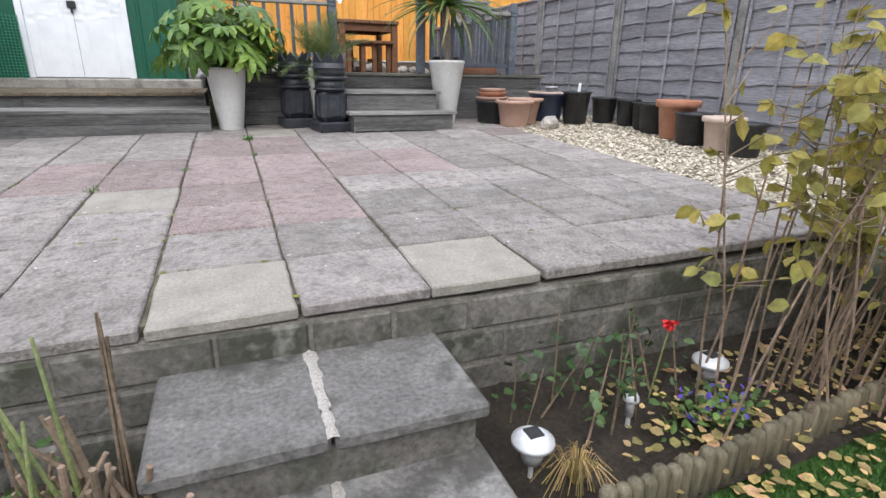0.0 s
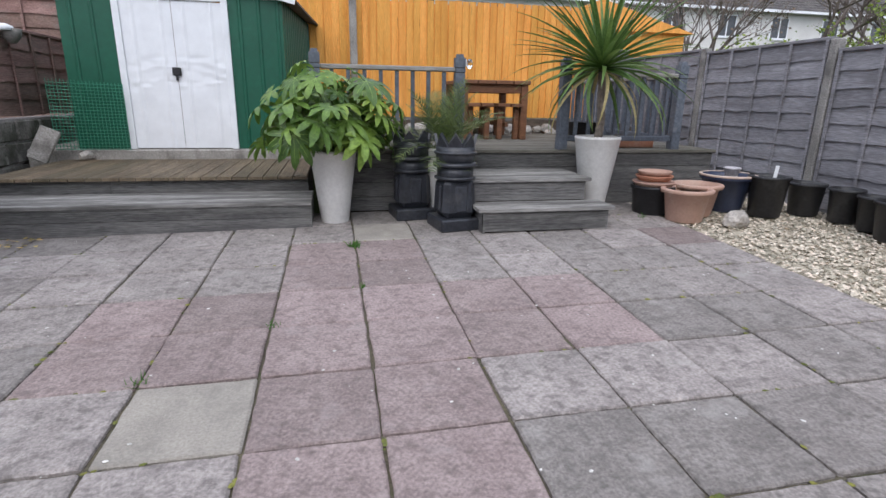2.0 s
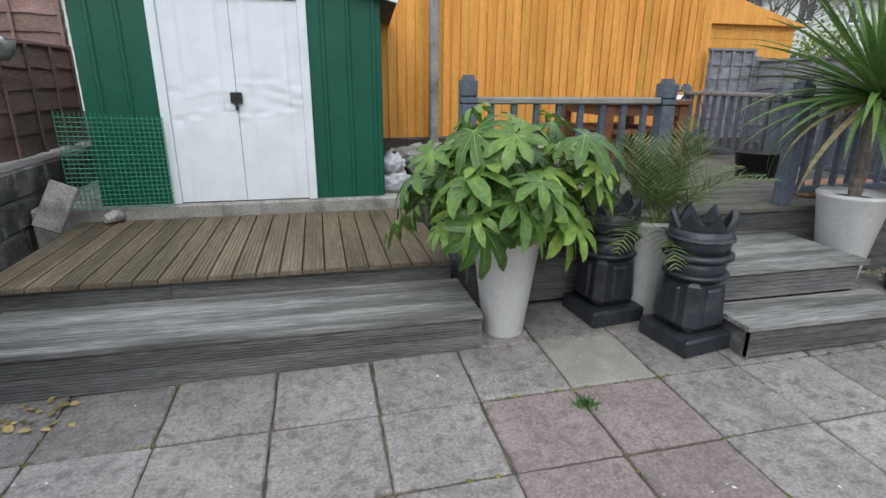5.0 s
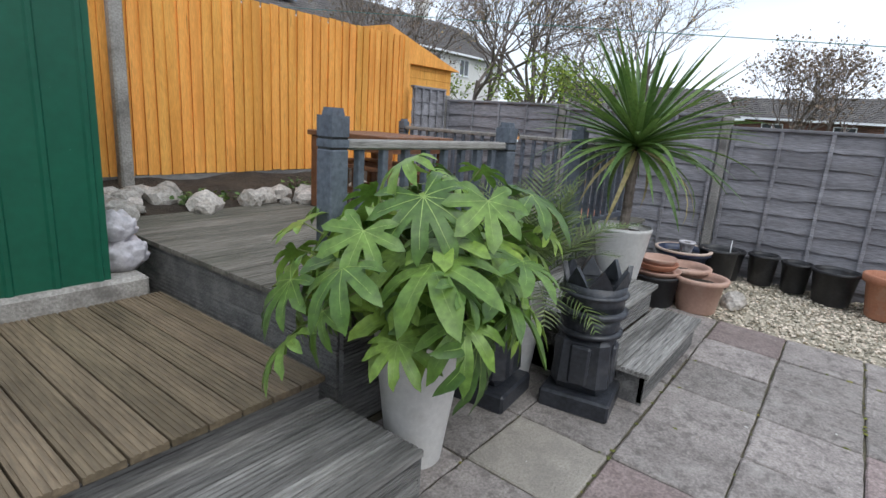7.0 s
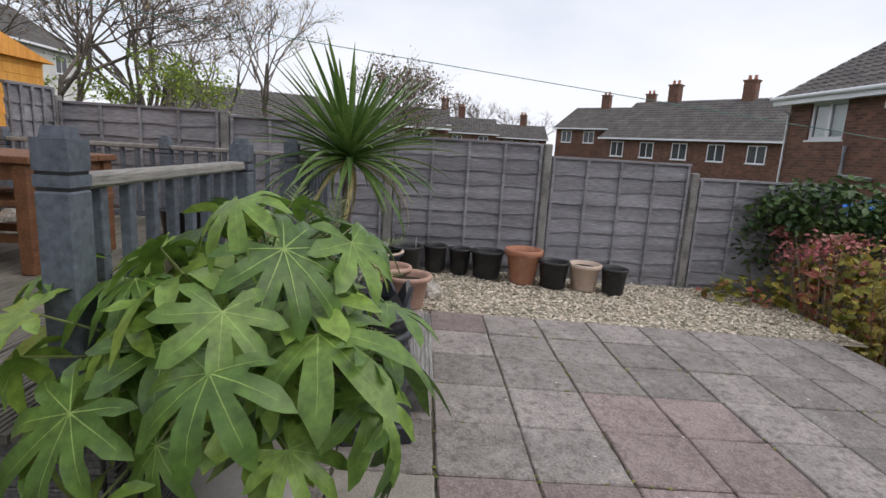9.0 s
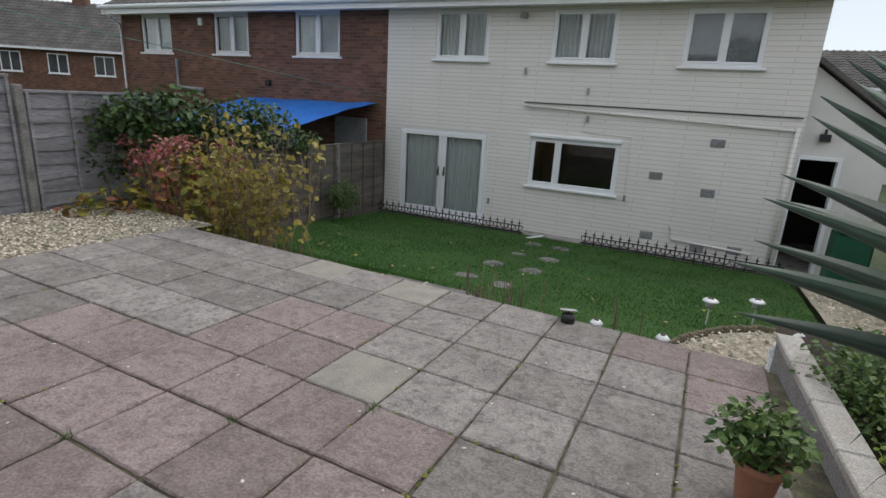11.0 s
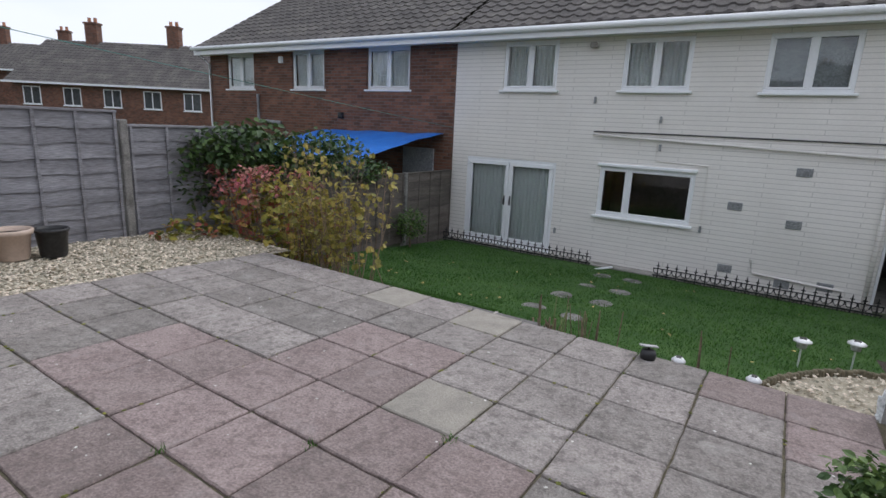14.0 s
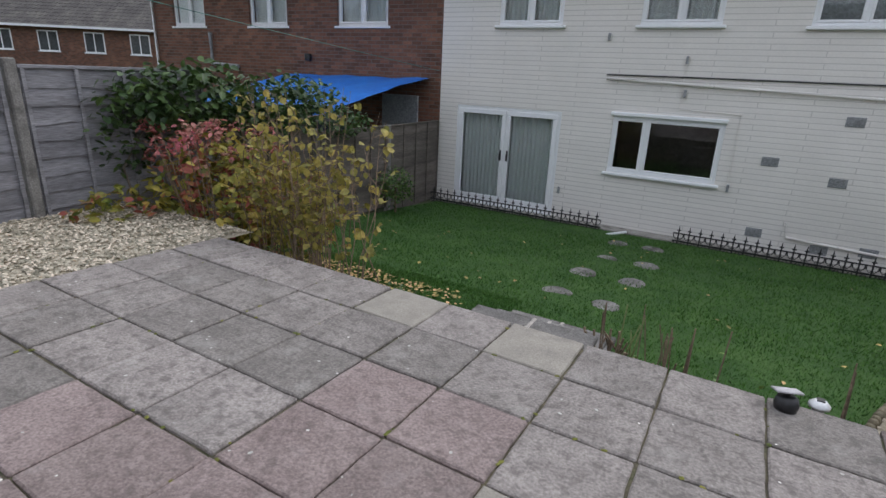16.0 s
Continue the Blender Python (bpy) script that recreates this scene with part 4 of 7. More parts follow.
# ---- fences ----
def lap_panel(label, x, y0, y1, z0, z1, material, facing=-1, along="y", group="lap fence lengths"):
    """A panel of overlapping waney boards with upright battens and a capping rail. It runs along y at x, or along x at that y."""
    L, n = y1 - y0, max(4, int((z1 - z0) / 0.155))
    at = (x, (y0 + y1) / 2, z0) if along == "y" else ((y0 + y1) / 2, x, z0)
    t = thing("lap_fence", label, "fence", group, at=at, turn=0 if along == "y" else -90)
    h = (z1 - z0 - 0.04) / n
    variants = []
    for var in range(3):
        bm = bmesh.new()
        nseg = 16
        rings = []
        for s in range(nseg + 1):
            yy = -L / 2 + L * s / nseg
            w = 0.022 * noise.noise((s * 0.55, var * 9.1, x)) + 0.008 * noise.noise((s * 2.1, var * 5.0, 2))
            out = facing * (0.022 + 0.004 * noise.noise((s * 0.8, var * 3.0, 7)))
            rings.append([bm.verts.new(c) for c in ((out, yy, -0.03 + w), (0.0, yy, h + 0.01), (-facing * 0.008, yy, h + 0.01), (out - facing * 0.009, yy, -0.03 + w))])
        for a, b in zip(rings, rings[1:]):
            for k in range(4):
                bm.faces.new((a[k], a[(k + 1) % 4], b[(k + 1) % 4], b[k]))
        bm.faces.new(rings[0][::-1]), bm.faces.new(rings[-1])
        bmesh.ops.recalc_face_normals(bm, faces=bm.faces)
        variants.append(finish("board", bm, material))
    for k in range(n):
        place(variants[k % 3], "board", t, Matrix.Translation((0, 0, 0.03 + k * h)))
    bat = finish("batten", boxes((-0.008, 0.008, -0.016, 0.016, 0, z1 - z0 - 0.03), bevel=0.003), material)
    for k in range(5):
        place(bat, "batten", t, Matrix.Translation((facing * 0.034, -L / 2 + 0.03 + (L - 0.06) * k / 4, 0)))
    part("capping", boxes((-0.035, 0.035, -L / 2, L / 2, z1 - z0 - 0.03, z1 - z0), bevel=0.004), material, t)
    return t


GREY = "weathered grey overlapping board fence panel"
for a, b, z0, z1 in ((0.68, 2.31, 0.0, 1.52), (2.41, 4.10, 0.06, 1.65), (4.20, 5.91, 0.1, 1.76), (6.01, 7.72, 0.4, 1.80), (-1.2, 0.57, -0.2, 1.37)):
    lap_panel(GREY, 4.42, a, b, z0, z1, M_FENCE)
for a, b, z0, z1 in ((-3.0, -1.3, -0.65, 0.95), (-4.8, -3.1, -0.9, 0.54), (-6.6, -4.9, -1.05, 0.54)):
    lap_panel("dull brown-grey overlapping board fence panel near the house", 4.49, a, b, z0, z1, M_DARKFENCE)
lap_panel("dark grey overlapping board fence panel at the garden end", 7.78, 3.72, 4.40, 0.6, 1.93, M_FENCE, 1, "x")
post = thing("concrete_post", "tall grey concrete post between fence boards", "post", "concrete posts", at=(4.42, 0.62, -0.43))
part("shaft", boxes((-0.05, 0.05, -0.045, 0.045, -0.4, 1.85), bevel=0.012), M_POST, post)
for y, z in ((2.36, -0.2), (4.15, -0.11), (5.96, -0.05), (7.76, 0.0), (-1.25, -0.85), (-3.05, -1.25), (-4.85, -1.3)):
    copy_thing(post, pose(4.42 if y > -1 else 4.47, y, z))

RB = "weathered red-brown overlapping board fence panel"
lap_panel(RB, -3.42, 4.15, 5.95, 0.9, 1.72, M_REDFENCE, 1)
lap_panel(RB, -3.42, 6.0, 7.8, 0.9, 1.80, M_REDFENCE, 1)
lap_panel("tall red-brown fence panel behind the shed", 7.95, -5.2, -3.45, 0.8, 2.3, M_REDFENCE, 1, "x")
lap_panel("tall red-brown fence panel behind the shed", 7.95, -3.42, -1.7, 0.8, 2.3, M_REDFENCE, 1, "x")
for k in range(6):
    lap_panel("old brown board fence panel beyond the planting bed", -5.05, -6.4 + 1.76 * k, -4.68 + 1.76 * k, -0.8 + 0.22 * k, 0.75 + 0.12 * k, M_REDFENCE, 1)
struct("retaining_wall", boxes((-3.5, -3.25, 4.1, 7.9, 0.2, 0.88)), M_RENDERED, "grey rendered retaining wall under the fence", "retaining wall")
rw = bpy.data.objects["retaining_wall"]
rblock = finish("block", boxes((0.0, 0.03, -0.215, 0.215, -0.1, 0.1), bevel=0.014), M_BLOCK)
for row in range(3):
    for k in range(8):
        place(rblock, "block", rw, Matrix.Translation((-3.252 + U(-0.008, 0.006), 4.42 + 0.445 * k + (0.2 if row % 2 else 0.0), 0.34 + 0.215 * row)) @ Matrix.Rotation(radians(U(-1, 1)), 4, "X"))
struct("end_wall", boxes((-5.1, -3.5, 4.3, 4.45, -0.5, 0.88)), M_RENDERED, "grey rendered return of the retaining wall", "retaining wall")

# orange feather-edge fence
of = thing("orange_fence", "bright orange stained feather-edge board fence", "fence", at=(0.08, 7.9, 0.88))
bm = bmesh.new()
a = [bm.verts.new(c) for c in ((-0.05, -0.018, 0), (0.0495, -0.002, 0), (0.0495, 0.006, 0), (-0.046, 0.008, 0), (-0.05, -0.012, 0))]
b = [bm.verts.new((v.co.x, v.co.y, 1.62)) for v in a]
for k in range(5):
    bm.faces.new((a[k], a[(k + 1) % 5], b[(k + 1) % 5], b[k]))
bm.faces.new(a[::-1]), bm.faces.new(b)
me = finish("board", bm, M_ORANGE)
for k in range(52):
    place(me, "board", of, pose(-1.68 + 0.104 * k, 0, 0.012 * noise.noise((k * 1.3, 0, 0)) - 0.006 + 0.0004 * k, 0, U(-0.4, 0.4), 0))
for z in (0.25, 0.85, 1.4):
    part("rail", boxes((-1.75, 3.72, 0.014, 0.06, z, z + 0.07)), M_ORANGE, of)
part("backing", boxes((-1.75, 3.72, 0.009, 0.013, 0.02, 1.58)), M_ORANGE, of, "orange backing behind the boards")
part("gravel_board", boxes((-1.75, 3.72, -0.01, 0.02, -0.16, -0.002)), M_FASCIA, of, "dark board at the fence foot")
cp = thing("leaning_post", "old pale concrete post before the fence", "post", at=(0.20, 7.78, 0.55))
part("shaft", boxes((-0.05, 0.05, -0.05, 0.05, 0, 1.97), bevel=0.015), M_CONC, cp)
ws = thing("wooden_shed", "small orange stained wooden shed beyond the fence", "shed", at=(4.62, 9.1, 0.86))
for k in range(12):
    part("board", boxes((0, 1.6, -0.02, 0.0, 0.13 * k, 0.13 * k + 0.125)), M_ORANGE, ws)
part("carcass", boxes((0, 1.6, 0.002, 2.0, 0, 1.56)), M_ORANGE, ws)
bm = bmesh.new()
q = [bm.verts.new(c) for c in ((-0.1, -0.1, 2.0), (1.75, -0.1, 1.5), (1.75, 2.1, 1.5), (-0.1, 2.1, 2.0), (-0.1, -0.1, 1.5), (-0.1, 2.1, 1.5))]
for f in ((0, 1, 2, 3), (0, 4, 1), (3, 2, 5), (0, 3, 5, 4), (4, 5, 2, 1)):
    bm.faces.new([q[i] for i in f])
part("roof", bm, M_ORANGE, ws)

# ---- decks ----
def deck_board(length, width=0.12, thick=0.028, ridges=6, groove=0.006):
    """A grooved decking board along x, its top at z = 0."""
    prof = [(-width / 2, -thick), (-width / 2, -0.003), (-width / 2 + 0.004, 0)]
    step = (width - 0.008) / ridges
    for k in range(ridges):
        s = -width / 2 + 0.004 + k * step
        prof += [(s + step * 0.6, 0), (s + step * 0.66, -groove), (s + step * 0.94, -groove), (s + step, 0)]
    prof += [(width / 2, -0.003), (width / 2, -thick)]
    bm = bmesh.new()
    r0, r1 = ([bm.verts.new((x, y, z)) for y, z in prof] for x in (-length / 2, length / 2))
    n = len(prof)
    for k in range(n):
        bm.faces.new((r0[k], r0[(k + 1) % n], r1[(k + 1) % n], r1[k]))
    bm.faces.new(r0[::-1]), bm.faces.new(r1)
    bmesh.ops.recalc_face_normals(bm, faces=bm.faces)
    return bm


Q = Matrix.Rotation(radians(90), 4, "X")
low = thing("lower_deck", "brown grooved timber deck with a grey painted step", "deck", at=(0, 0, 0))
me = finish("deck_board", deck_board(1.41, 0.117, 0.028, 5, 0.004), M_DECK_BROWN)
for k in range(20):
    place(me, "deck_board", low, Matrix.Translation((-2.81 + 0.1255 * k, 5.295, 0.478 + 0.002 * noise.noise((k, 3, 1)))) @ Matrix.Rotation(radians(90), 4, "Z"))
# solid dark block, the shade under the boards put in as colour
part("frame", boxes((-2.86, -0.37, 4.66, 5.98, 0.14, 0.445)), M_SOIL_AND_SHADE, low, "dark filler block standing in for the shade under the boards")
for z in (0.405,):
    for a, b in ((-2.87, -1.95), (-1.945, -0.36)):
        part("fascia_board", finish("fascia_board", deck_board(b - a, 0.13), M_FASCIA), M_FASCIA, low).matrix_basis = Matrix.Translation(((a + b) / 2, 4.635, z - 0.02)) @ Q
fl = finish("step_board", deck_board(2.43, 0.145), M_STEPWOOD)
for y in (4.165, 4.315, 4.455, 4.565):
    place(fl, "step_board", low, Matrix.Translation((-1.535, y, 0.342)))
for k, z in enumerate((0.27, 0.16)):
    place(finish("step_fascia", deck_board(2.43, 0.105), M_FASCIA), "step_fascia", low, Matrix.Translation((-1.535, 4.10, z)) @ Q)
# dark block added below the step in place of shade
part("step_frame", boxes((-2.73, -0.335, 4.13, 4.62, 0.1, 0.31)), M_SOIL_AND_SHADE, low)
part("step_end", boxes((-0.334, -0.32, 4.1, 4.62, 0.11, 0.335)), M_FASCIA, low)

UZ = 0.70
up = thing("upper_deck", "weathered grey grooved timber deck raised on steps", "deck")
me = finish("deck_board", deck_board(3.95, 0.136, 0.028, 6, 0.004), M_DECK_GREY)
for k in range(17):
    place(me, "deck_board", up, Matrix.Translation((1.70, 4.66 + 0.1455 * k, UZ + 0.002 * noise.noise((k, 8, 1)))))
# same dark filler below the upper deck, coloured as shade
part("frame", boxes((-0.24, 3.62, 4.66, 7.05, 0.1, UZ - 0.03)), M_SOIL_AND_SHADE, up, "dark filler block standing in for the shade under the boards")
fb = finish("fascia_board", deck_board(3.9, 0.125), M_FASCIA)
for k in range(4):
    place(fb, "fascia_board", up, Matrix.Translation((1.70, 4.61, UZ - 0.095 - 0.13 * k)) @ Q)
sb = finish("side_fascia", deck_board(2.4, 0.15), M_FASCIA)
for k in range(3):
    place(sb, "side_fascia", up, Matrix.Translation((-0.255, 5.85, UZ - 0.1 - 0.155 * k)) @ Matrix.Rotation(radians(-90), 4, "Z") @ Q)
st = thing("deck_steps", "two weathered grey decking steps up to the deck", "steps")
for y0, y1, zt, x0, x1 in ((3.69, 4.0, 0.335, 0.99, 2.05), (3.98, 4.62, 0.525, 0.99, 1.97)):
    n = 2 if y0 < 3.9 else 4
    tb = finish("tread_board", deck_board(x1 - x0 + 0.08, 0.15), M_STEPWOOD)
    for k in range(n):
        place(tb, "tread_board", st, Matrix.Translation(((x0 + x1) / 2, y0 + 0.05 + 0.155 * k, zt)))
    rb = finish("riser_board", deck_board(x1 - x0, 0.155), M_FASCIA)
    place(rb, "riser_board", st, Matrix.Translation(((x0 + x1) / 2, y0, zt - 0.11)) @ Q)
    # soil-dark core, the shade behind the step boards put into its colour
    part("carcass", boxes((x0 + 0.01, x1 - 0.01, y0 + 0.03, 4.6, 0.1, zt - 0.03)), M_SOIL_AND_SHADE, st)
    for x in (x0, x1 - 0.02):
        part("side_board", boxes((x, x + 0.02, y0 + 0.002, 4.6, 0.11, zt - 0.032)), M_FASCIA, st)
struct("shed_plinth", boxes((-3.2, -0.42, 6.0, 8.0, 0.2, 0.585), bevel=0.02), M_CONC, "rough concrete base under the shed", "plinth")
bm = sheet(bmesh.new(), 24, 14, lambda u, v: (-0.6 + 5.0 * u, 6.95 + 0.95 * v, 0.66 + 0.2 * v + 0.05 * noise.noise((u * 9, v * 4, 7))))
struct("back_bed", bm, M_SOIL_AND_SHADE, "earth bed between the deck and the orange fence", "flower bed", True)


def rail_post(x, y, z0, z1, lamp=False):
    p = thing("deck_post", "grey-blue painted square deck post with a pointed cap", "post", "deck posts", at=(x, y, z0))
    h = z1 - z0
    part("shaft", boxes((-0.045, 0.045, -0.045, 0.045, 0, h - 0.16), bevel=0.005), M_RAIL, p)
    # grooves are near-black, the shade of the recess put into the colour
    part("groove", boxes((-0.041, 0.041, -0.041, 0.041, h - 0.16, h - 0.15), (-0.041, 0.041, -0.041, 0.041, h - 0.12, h - 0.11)), M_BLACK, p)
    part("collar", boxes((-0.045, 0.045, -0.045, 0.045, h - 0.15, h - 0.12)), M_RAIL, p)
    bm = boxes((-0.045, 0.045, -0.045, 0.045, h - 0.11, h))
    for v in bm.verts:
        if v.co.z > h - 0.01:
            v.co.x *= 0.6
            v.co.y *= 0.6
    box(bm, -0.0448, 0.0448, -0.0448, 0.0448, h - 0.1095, h - 0.03)
    part("cap", bm, M_RAIL, p)
    return p


for x, y, z1 in ((-0.26, 4.69, 1.54), (1.0, 4.66, 1.53), (2.02, 4.66, 1.54), (3.22, 4.66, 1.53), (3.22, 7.45, 1.5), (3.22, 6.05, 1.5)):
    rail_post(x, y, UZ, z1)


def railing(p, q, z0, z1, n, label):
    """A top and a bottom rail from p to q, with n spindles between."""
    p, q = Vector((*p, 0)), Vector((*q, 0))
    L = (q - p).length
    t = thing("railing", label, "railing", "deck railings", at=(*p[:2], z0), turn=math.degrees(math.atan2(q.y - p.y, q.x - p.x)))
    part("top_rail", boxes((0.045, L - 0.045, -0.034, 0.034, z1 - z0 - 0.04, z1 - z0), bevel=0.008), M_RAILTOP, t)
    part("bottom_rail", boxes((0.045, L - 0.045, -0.02, 0.02, 0.08, 0.13), bevel=0.005), M_RAIL, t)
    me = finish("spindle", boxes((-0.017, 0.017, -0.017, 0.017, 0.13, z1 - z0 - 0.04), bevel=0.003), M_RAIL)
    for k in range(n):
        place(me, "spindle", t, Matrix.Translation((L * (k + 1) / (n + 1), 0, 0)))
    return t


RL = "grey-blue painted timber railing with square spindles"
railing((-0.26, 4.69), (1.0, 4.66), UZ, 1.42, 8, RL)
railing((2.02, 4.66), (3.22, 4.66), UZ, 1.42, 8, RL)
railing((3.22, 4.66), (3.22, 6.05), UZ, 1.42, 10, RL)
railing((3.22, 6.05), (3.22, 7.45), UZ, 1.42, 10, RL)

# ---- metal shed ----
def ribbed(width, height, pitch=0.2, rib=0.02, depth=0.012):
    """A ribbed metal panel along x, its face at y = 0 with ribs standing out to -y."""
    xs = [0.0]
    outs = [0.0]
    k = pitch / 2
    while k + rib * 2 < width:
        for dx, o in ((0, 0), (rib * 0.5, -depth), (rib * 1.5, -depth), (rib * 2, 0)):
            xs.append(k + dx)
            outs.append(o)
        k += pitch
    xs.append(width)
    outs.append(0.0)
    bm = bmesh.new()
    lo = [bm.verts.new((x, o, 0)) for x, o in zip(xs, outs)]
    hi = [bm.verts.new((x, o, height)) for x, o in zip(xs, outs)]
    lob = [bm.verts.new((x, o + 0.004, 0)) for x, o in zip(xs, outs)]
    hib = [bm.verts.new((x, o + 0.004, height)) for x, o in zip(xs, outs)]
    for i in range(len(xs) - 1):
        bm.faces.new((lo[i], lo[i + 1], hi[i + 1], hi[i]))
        bm.faces.new((lob[i + 1], lob[i], hib[i], hib[i + 1]))
    return bm


SX0, SX1, SY, SZ, SH = -2.72, -0.60, 6.04, 0.585, 1.52
shed = thing("metal_shed", "green ribbed metal garden shed with white double doors", "shed", at=(SX0, SY, SZ))
W = SX1 - SX0
DX0, DX1 = 0.50, 1.575
for a, b in ((0, DX0), (DX1, W)):
    pnl = part("front_panel", ribbed(b - a, SH, 0.19), M_SHED_GREEN, shed)
    pnl.matrix_basis = Matrix.Translation((a, 0, 0))
skew = math.atan2(0.2, 1.9)
sd = part("side_panel", ribbed(1.9, SH, 0.13), M_SHED_GREEN, shed)
sd.matrix_basis = Matrix.Translation((W, 0, 0)) @ Matrix.Rotation(radians(90) - skew, 4, "Z")
sd = part("side_panel", ribbed(1.9, SH, 0.19), M_SHED_GREEN, shed)
sd.matrix_basis = Matrix.Translation((0, 1.9, 0)) @ Matrix.Rotation(radians(-90), 4, "Z")
part("back_panel", boxes((0, W + 0.2, 1.88, 1.9, 0, SH)), M_SHED_GREEN, shed)
part("door_frame", boxes((DX0 - 0.005, DX0 + 0.06, -0.03, 0.012, 0, SH - 0.002), (DX1 - 0.06, DX1 + 0.005, -0.03, 0.012, 0, SH - 0.002), (DX0 + 0.06, DX1 - 0.06, -0.03, 0.012, SH - 0.045, SH - 0.002), bevel=0.004), M_SHED_WHITE, shed)
mid = (DX0 + DX1) / 2
for a, b in ((DX0 + 0.062, mid - 0.002), (mid + 0.002, DX1 - 0.062)):
    w = b - a

    def dented(u, v, a=a, w=w):
        x, z = a + w * u, 0.01 + (SH - 0.06) * v
        y = -0.012 - 0.008 * (0.18 < u < 0.24) - 0.008 * (0.76 < u < 0.82)
        y += 0.016 * math.exp(-((z - 0.62 - 0.12 * u) / 0.05) ** 2) * noise.noise((x * 9, z * 30, 0))
        y += 0.011 * math.exp(-((z - 0.86) / 0.09) ** 2) * noise.noise((x * 7, z * 22, 4))
        return (x, y, z)

    part("door", sheet(bmesh.new(), 34, 70, dented), M_SHED_WHITE, shed, "dented white sliding door", True)
lk = boxes((mid - 0.045, mid + 0.04, -0.045, -0.016, 0.75, 0.83), bevel=0.006)
tube(lk, [(mid - 0.005, -0.03, 0.75), (mid - 0.005, -0.034, 0.70)], 0.012, 8)
part("padlock", lk, M_BLACK, shed, "black hasp with a small padlock")
bm = bmesh.new()
gv = [[bm.verts.new((x, y, z)) for x, z in ((-0.1, SH), (W / 2, SH + 0.29), (W + 0.1, SH))] for y in (-0.015, 0.0)]
bm.faces.new(gv[0]), bm.faces.new(gv[1][::-1])
part("gable", bm, M_SHED_WHITE, shed)
for gx in (0.72, 1.3):
    part("gable_rib", boxes((gx, gx + 0.02, -0.024, -0.016, SH + 0.02, SH + 0.16)), M_SHED_WHITE, shed)
for s, x0, x1 in ((1, -0.14, W / 2), (-1, W + 0.14, W / 2)):
    bm = bmesh.new()
    ang = math.atan2(0.3, W / 2 + 0.14)
    ln = math.hypot(0.3, W / 2 + 0.14)
    box(bm, 0, ln, -0.06, 2.0, 0, 0.02)
    r = Matrix.Translation((x0, 0, SH - 0.01)) @ (Matrix.Identity(4) if s > 0 else Matrix.Diagonal((-1, 1, 1, 1))) @ Matrix.Rotation(-ang, 4, "Y")
    bmesh.ops.transform(bm, matrix=r, verts=bm.verts)
    if s < 0:
        bmesh.ops.reverse_faces(bm, faces=bm.faces)
        for v in bm.verts:
            v.co.x += 0.1 * max(v.co.y, 0)
    part("roof_sheet", bm, M_BARK, shed, "weathered brown metal roof")
    bm = bmesh.new()
    box(bm, 0, ln, -0.085, -0.06, -0.035, 0.03)
    bmesh.ops.transform(bm, matrix=r, verts=bm.verts)
    if s < 0:
        bmesh.ops.reverse_faces(bm, faces=bm.faces)
    part("verge_trim", bm, M_SHED_WHITE, shed)
part("lintel", boxes((0, W, -0.02, 0.0, SH - 0.001, SH + 0.035)), M_SHED_WHITE, shed)


# ---- pots and planters ----
def pot(name, label, x, y, z, r0, r1, h, material, rim=0.02, lip=0.04, soil=0.8, group="", segs=28, sq=1.0):
    """A round pot with wall thickness, a rim and earth inside."""
    t = thing(name, label, "plant pot", group, at=(x, y, z), turn=U(0, 90))
    k = lambda f: r0 + (r1 - r0) * f
    prof = [(r0 * 0.94, 0.0), (r0, 0.012), (k(1 - lip / h), h - lip), (r1 + rim * 0.8, h - lip + 0.004), (r1 + rim, h - 0.008), (r1 + rim - 0.008, h),
            (r1 - 0.006, h), (r1 - 0.014, h - lip), (k(soil) - 0.014, h * soil - 0.02)]
    part("body", lathe(bmesh.new(), prof, segs, close=True), material, t, "", True)
    if soil:
        part("earth", lathe(bmesh.new(), [(0.001, h * soil + 0.01), (k(soil) * 0.5, h * soil + 0.014), (k(soil) - 0.012, h * soil)][::-1], segs, close=False), M_SOIL_AND_SHADE, t, "", True)
    return t


def gz(x, y):
    return pz(x, y) - 0.01


BP = "black plastic plant pot standing on the gravel"
for x, y, r, h in ((4.12, 3.0, 0.18, 0.31), (4.22, 3.30, 0.125, 0.29), (4.23, 3.58, 0.13, 0.30), (3.72, 3.90, 0.165, 0.37), (3.93, 2.29, 0.165, 0.29), (3.86, 1.64, 0.14, 0.28), (4.12, 3.88, 0.15, 0.30)):
    pot("black_pot", BP, x, y, gz(x, y), r * 0.8, r, h, M_POT_BLACK, 0.012, 0.03, 0.75, "black pots by the fence")
pot("terracotta_pot", "large terracotta coloured pot with a rolled rim", 4.03, 2.61, gz(4.03, 2.61), 0.14, 0.19, 0.375, M_TERRA, 0.025, 0.07, 0.7)
pot("cream_pot", "pale cream plastic pot with a thick rim", 3.93, 1.95, gz(3.93, 1.95), 0.13, 0.165, 0.29, M_CREAM_POT, 0.02, 0.05, 0.85)
pot("planter_pot", "pale terracotta plastic planter pot half full of earth", 2.87, 3.86, gz(2.87, 3.86), 0.15, 0.19, 0.285, M_TERRA_PALE, 0.03, 0.04, 0.78)
pot("planter_pot", "pale terracotta plastic planter pot behind another", 3.10, 4.04, gz(3.10, 4.04), 0.14, 0.19, 0.29, M_TERRA_PALE, 0.03, 0.04, 0.78)
pot("black_pot", "black plastic tub holding a stack of saucers", 2.74, 4.17, gz(2.74, 4.17), 0.16, 0.185, 0.26, M_POT_BLACK, 0.012, 0.03, 0.9)
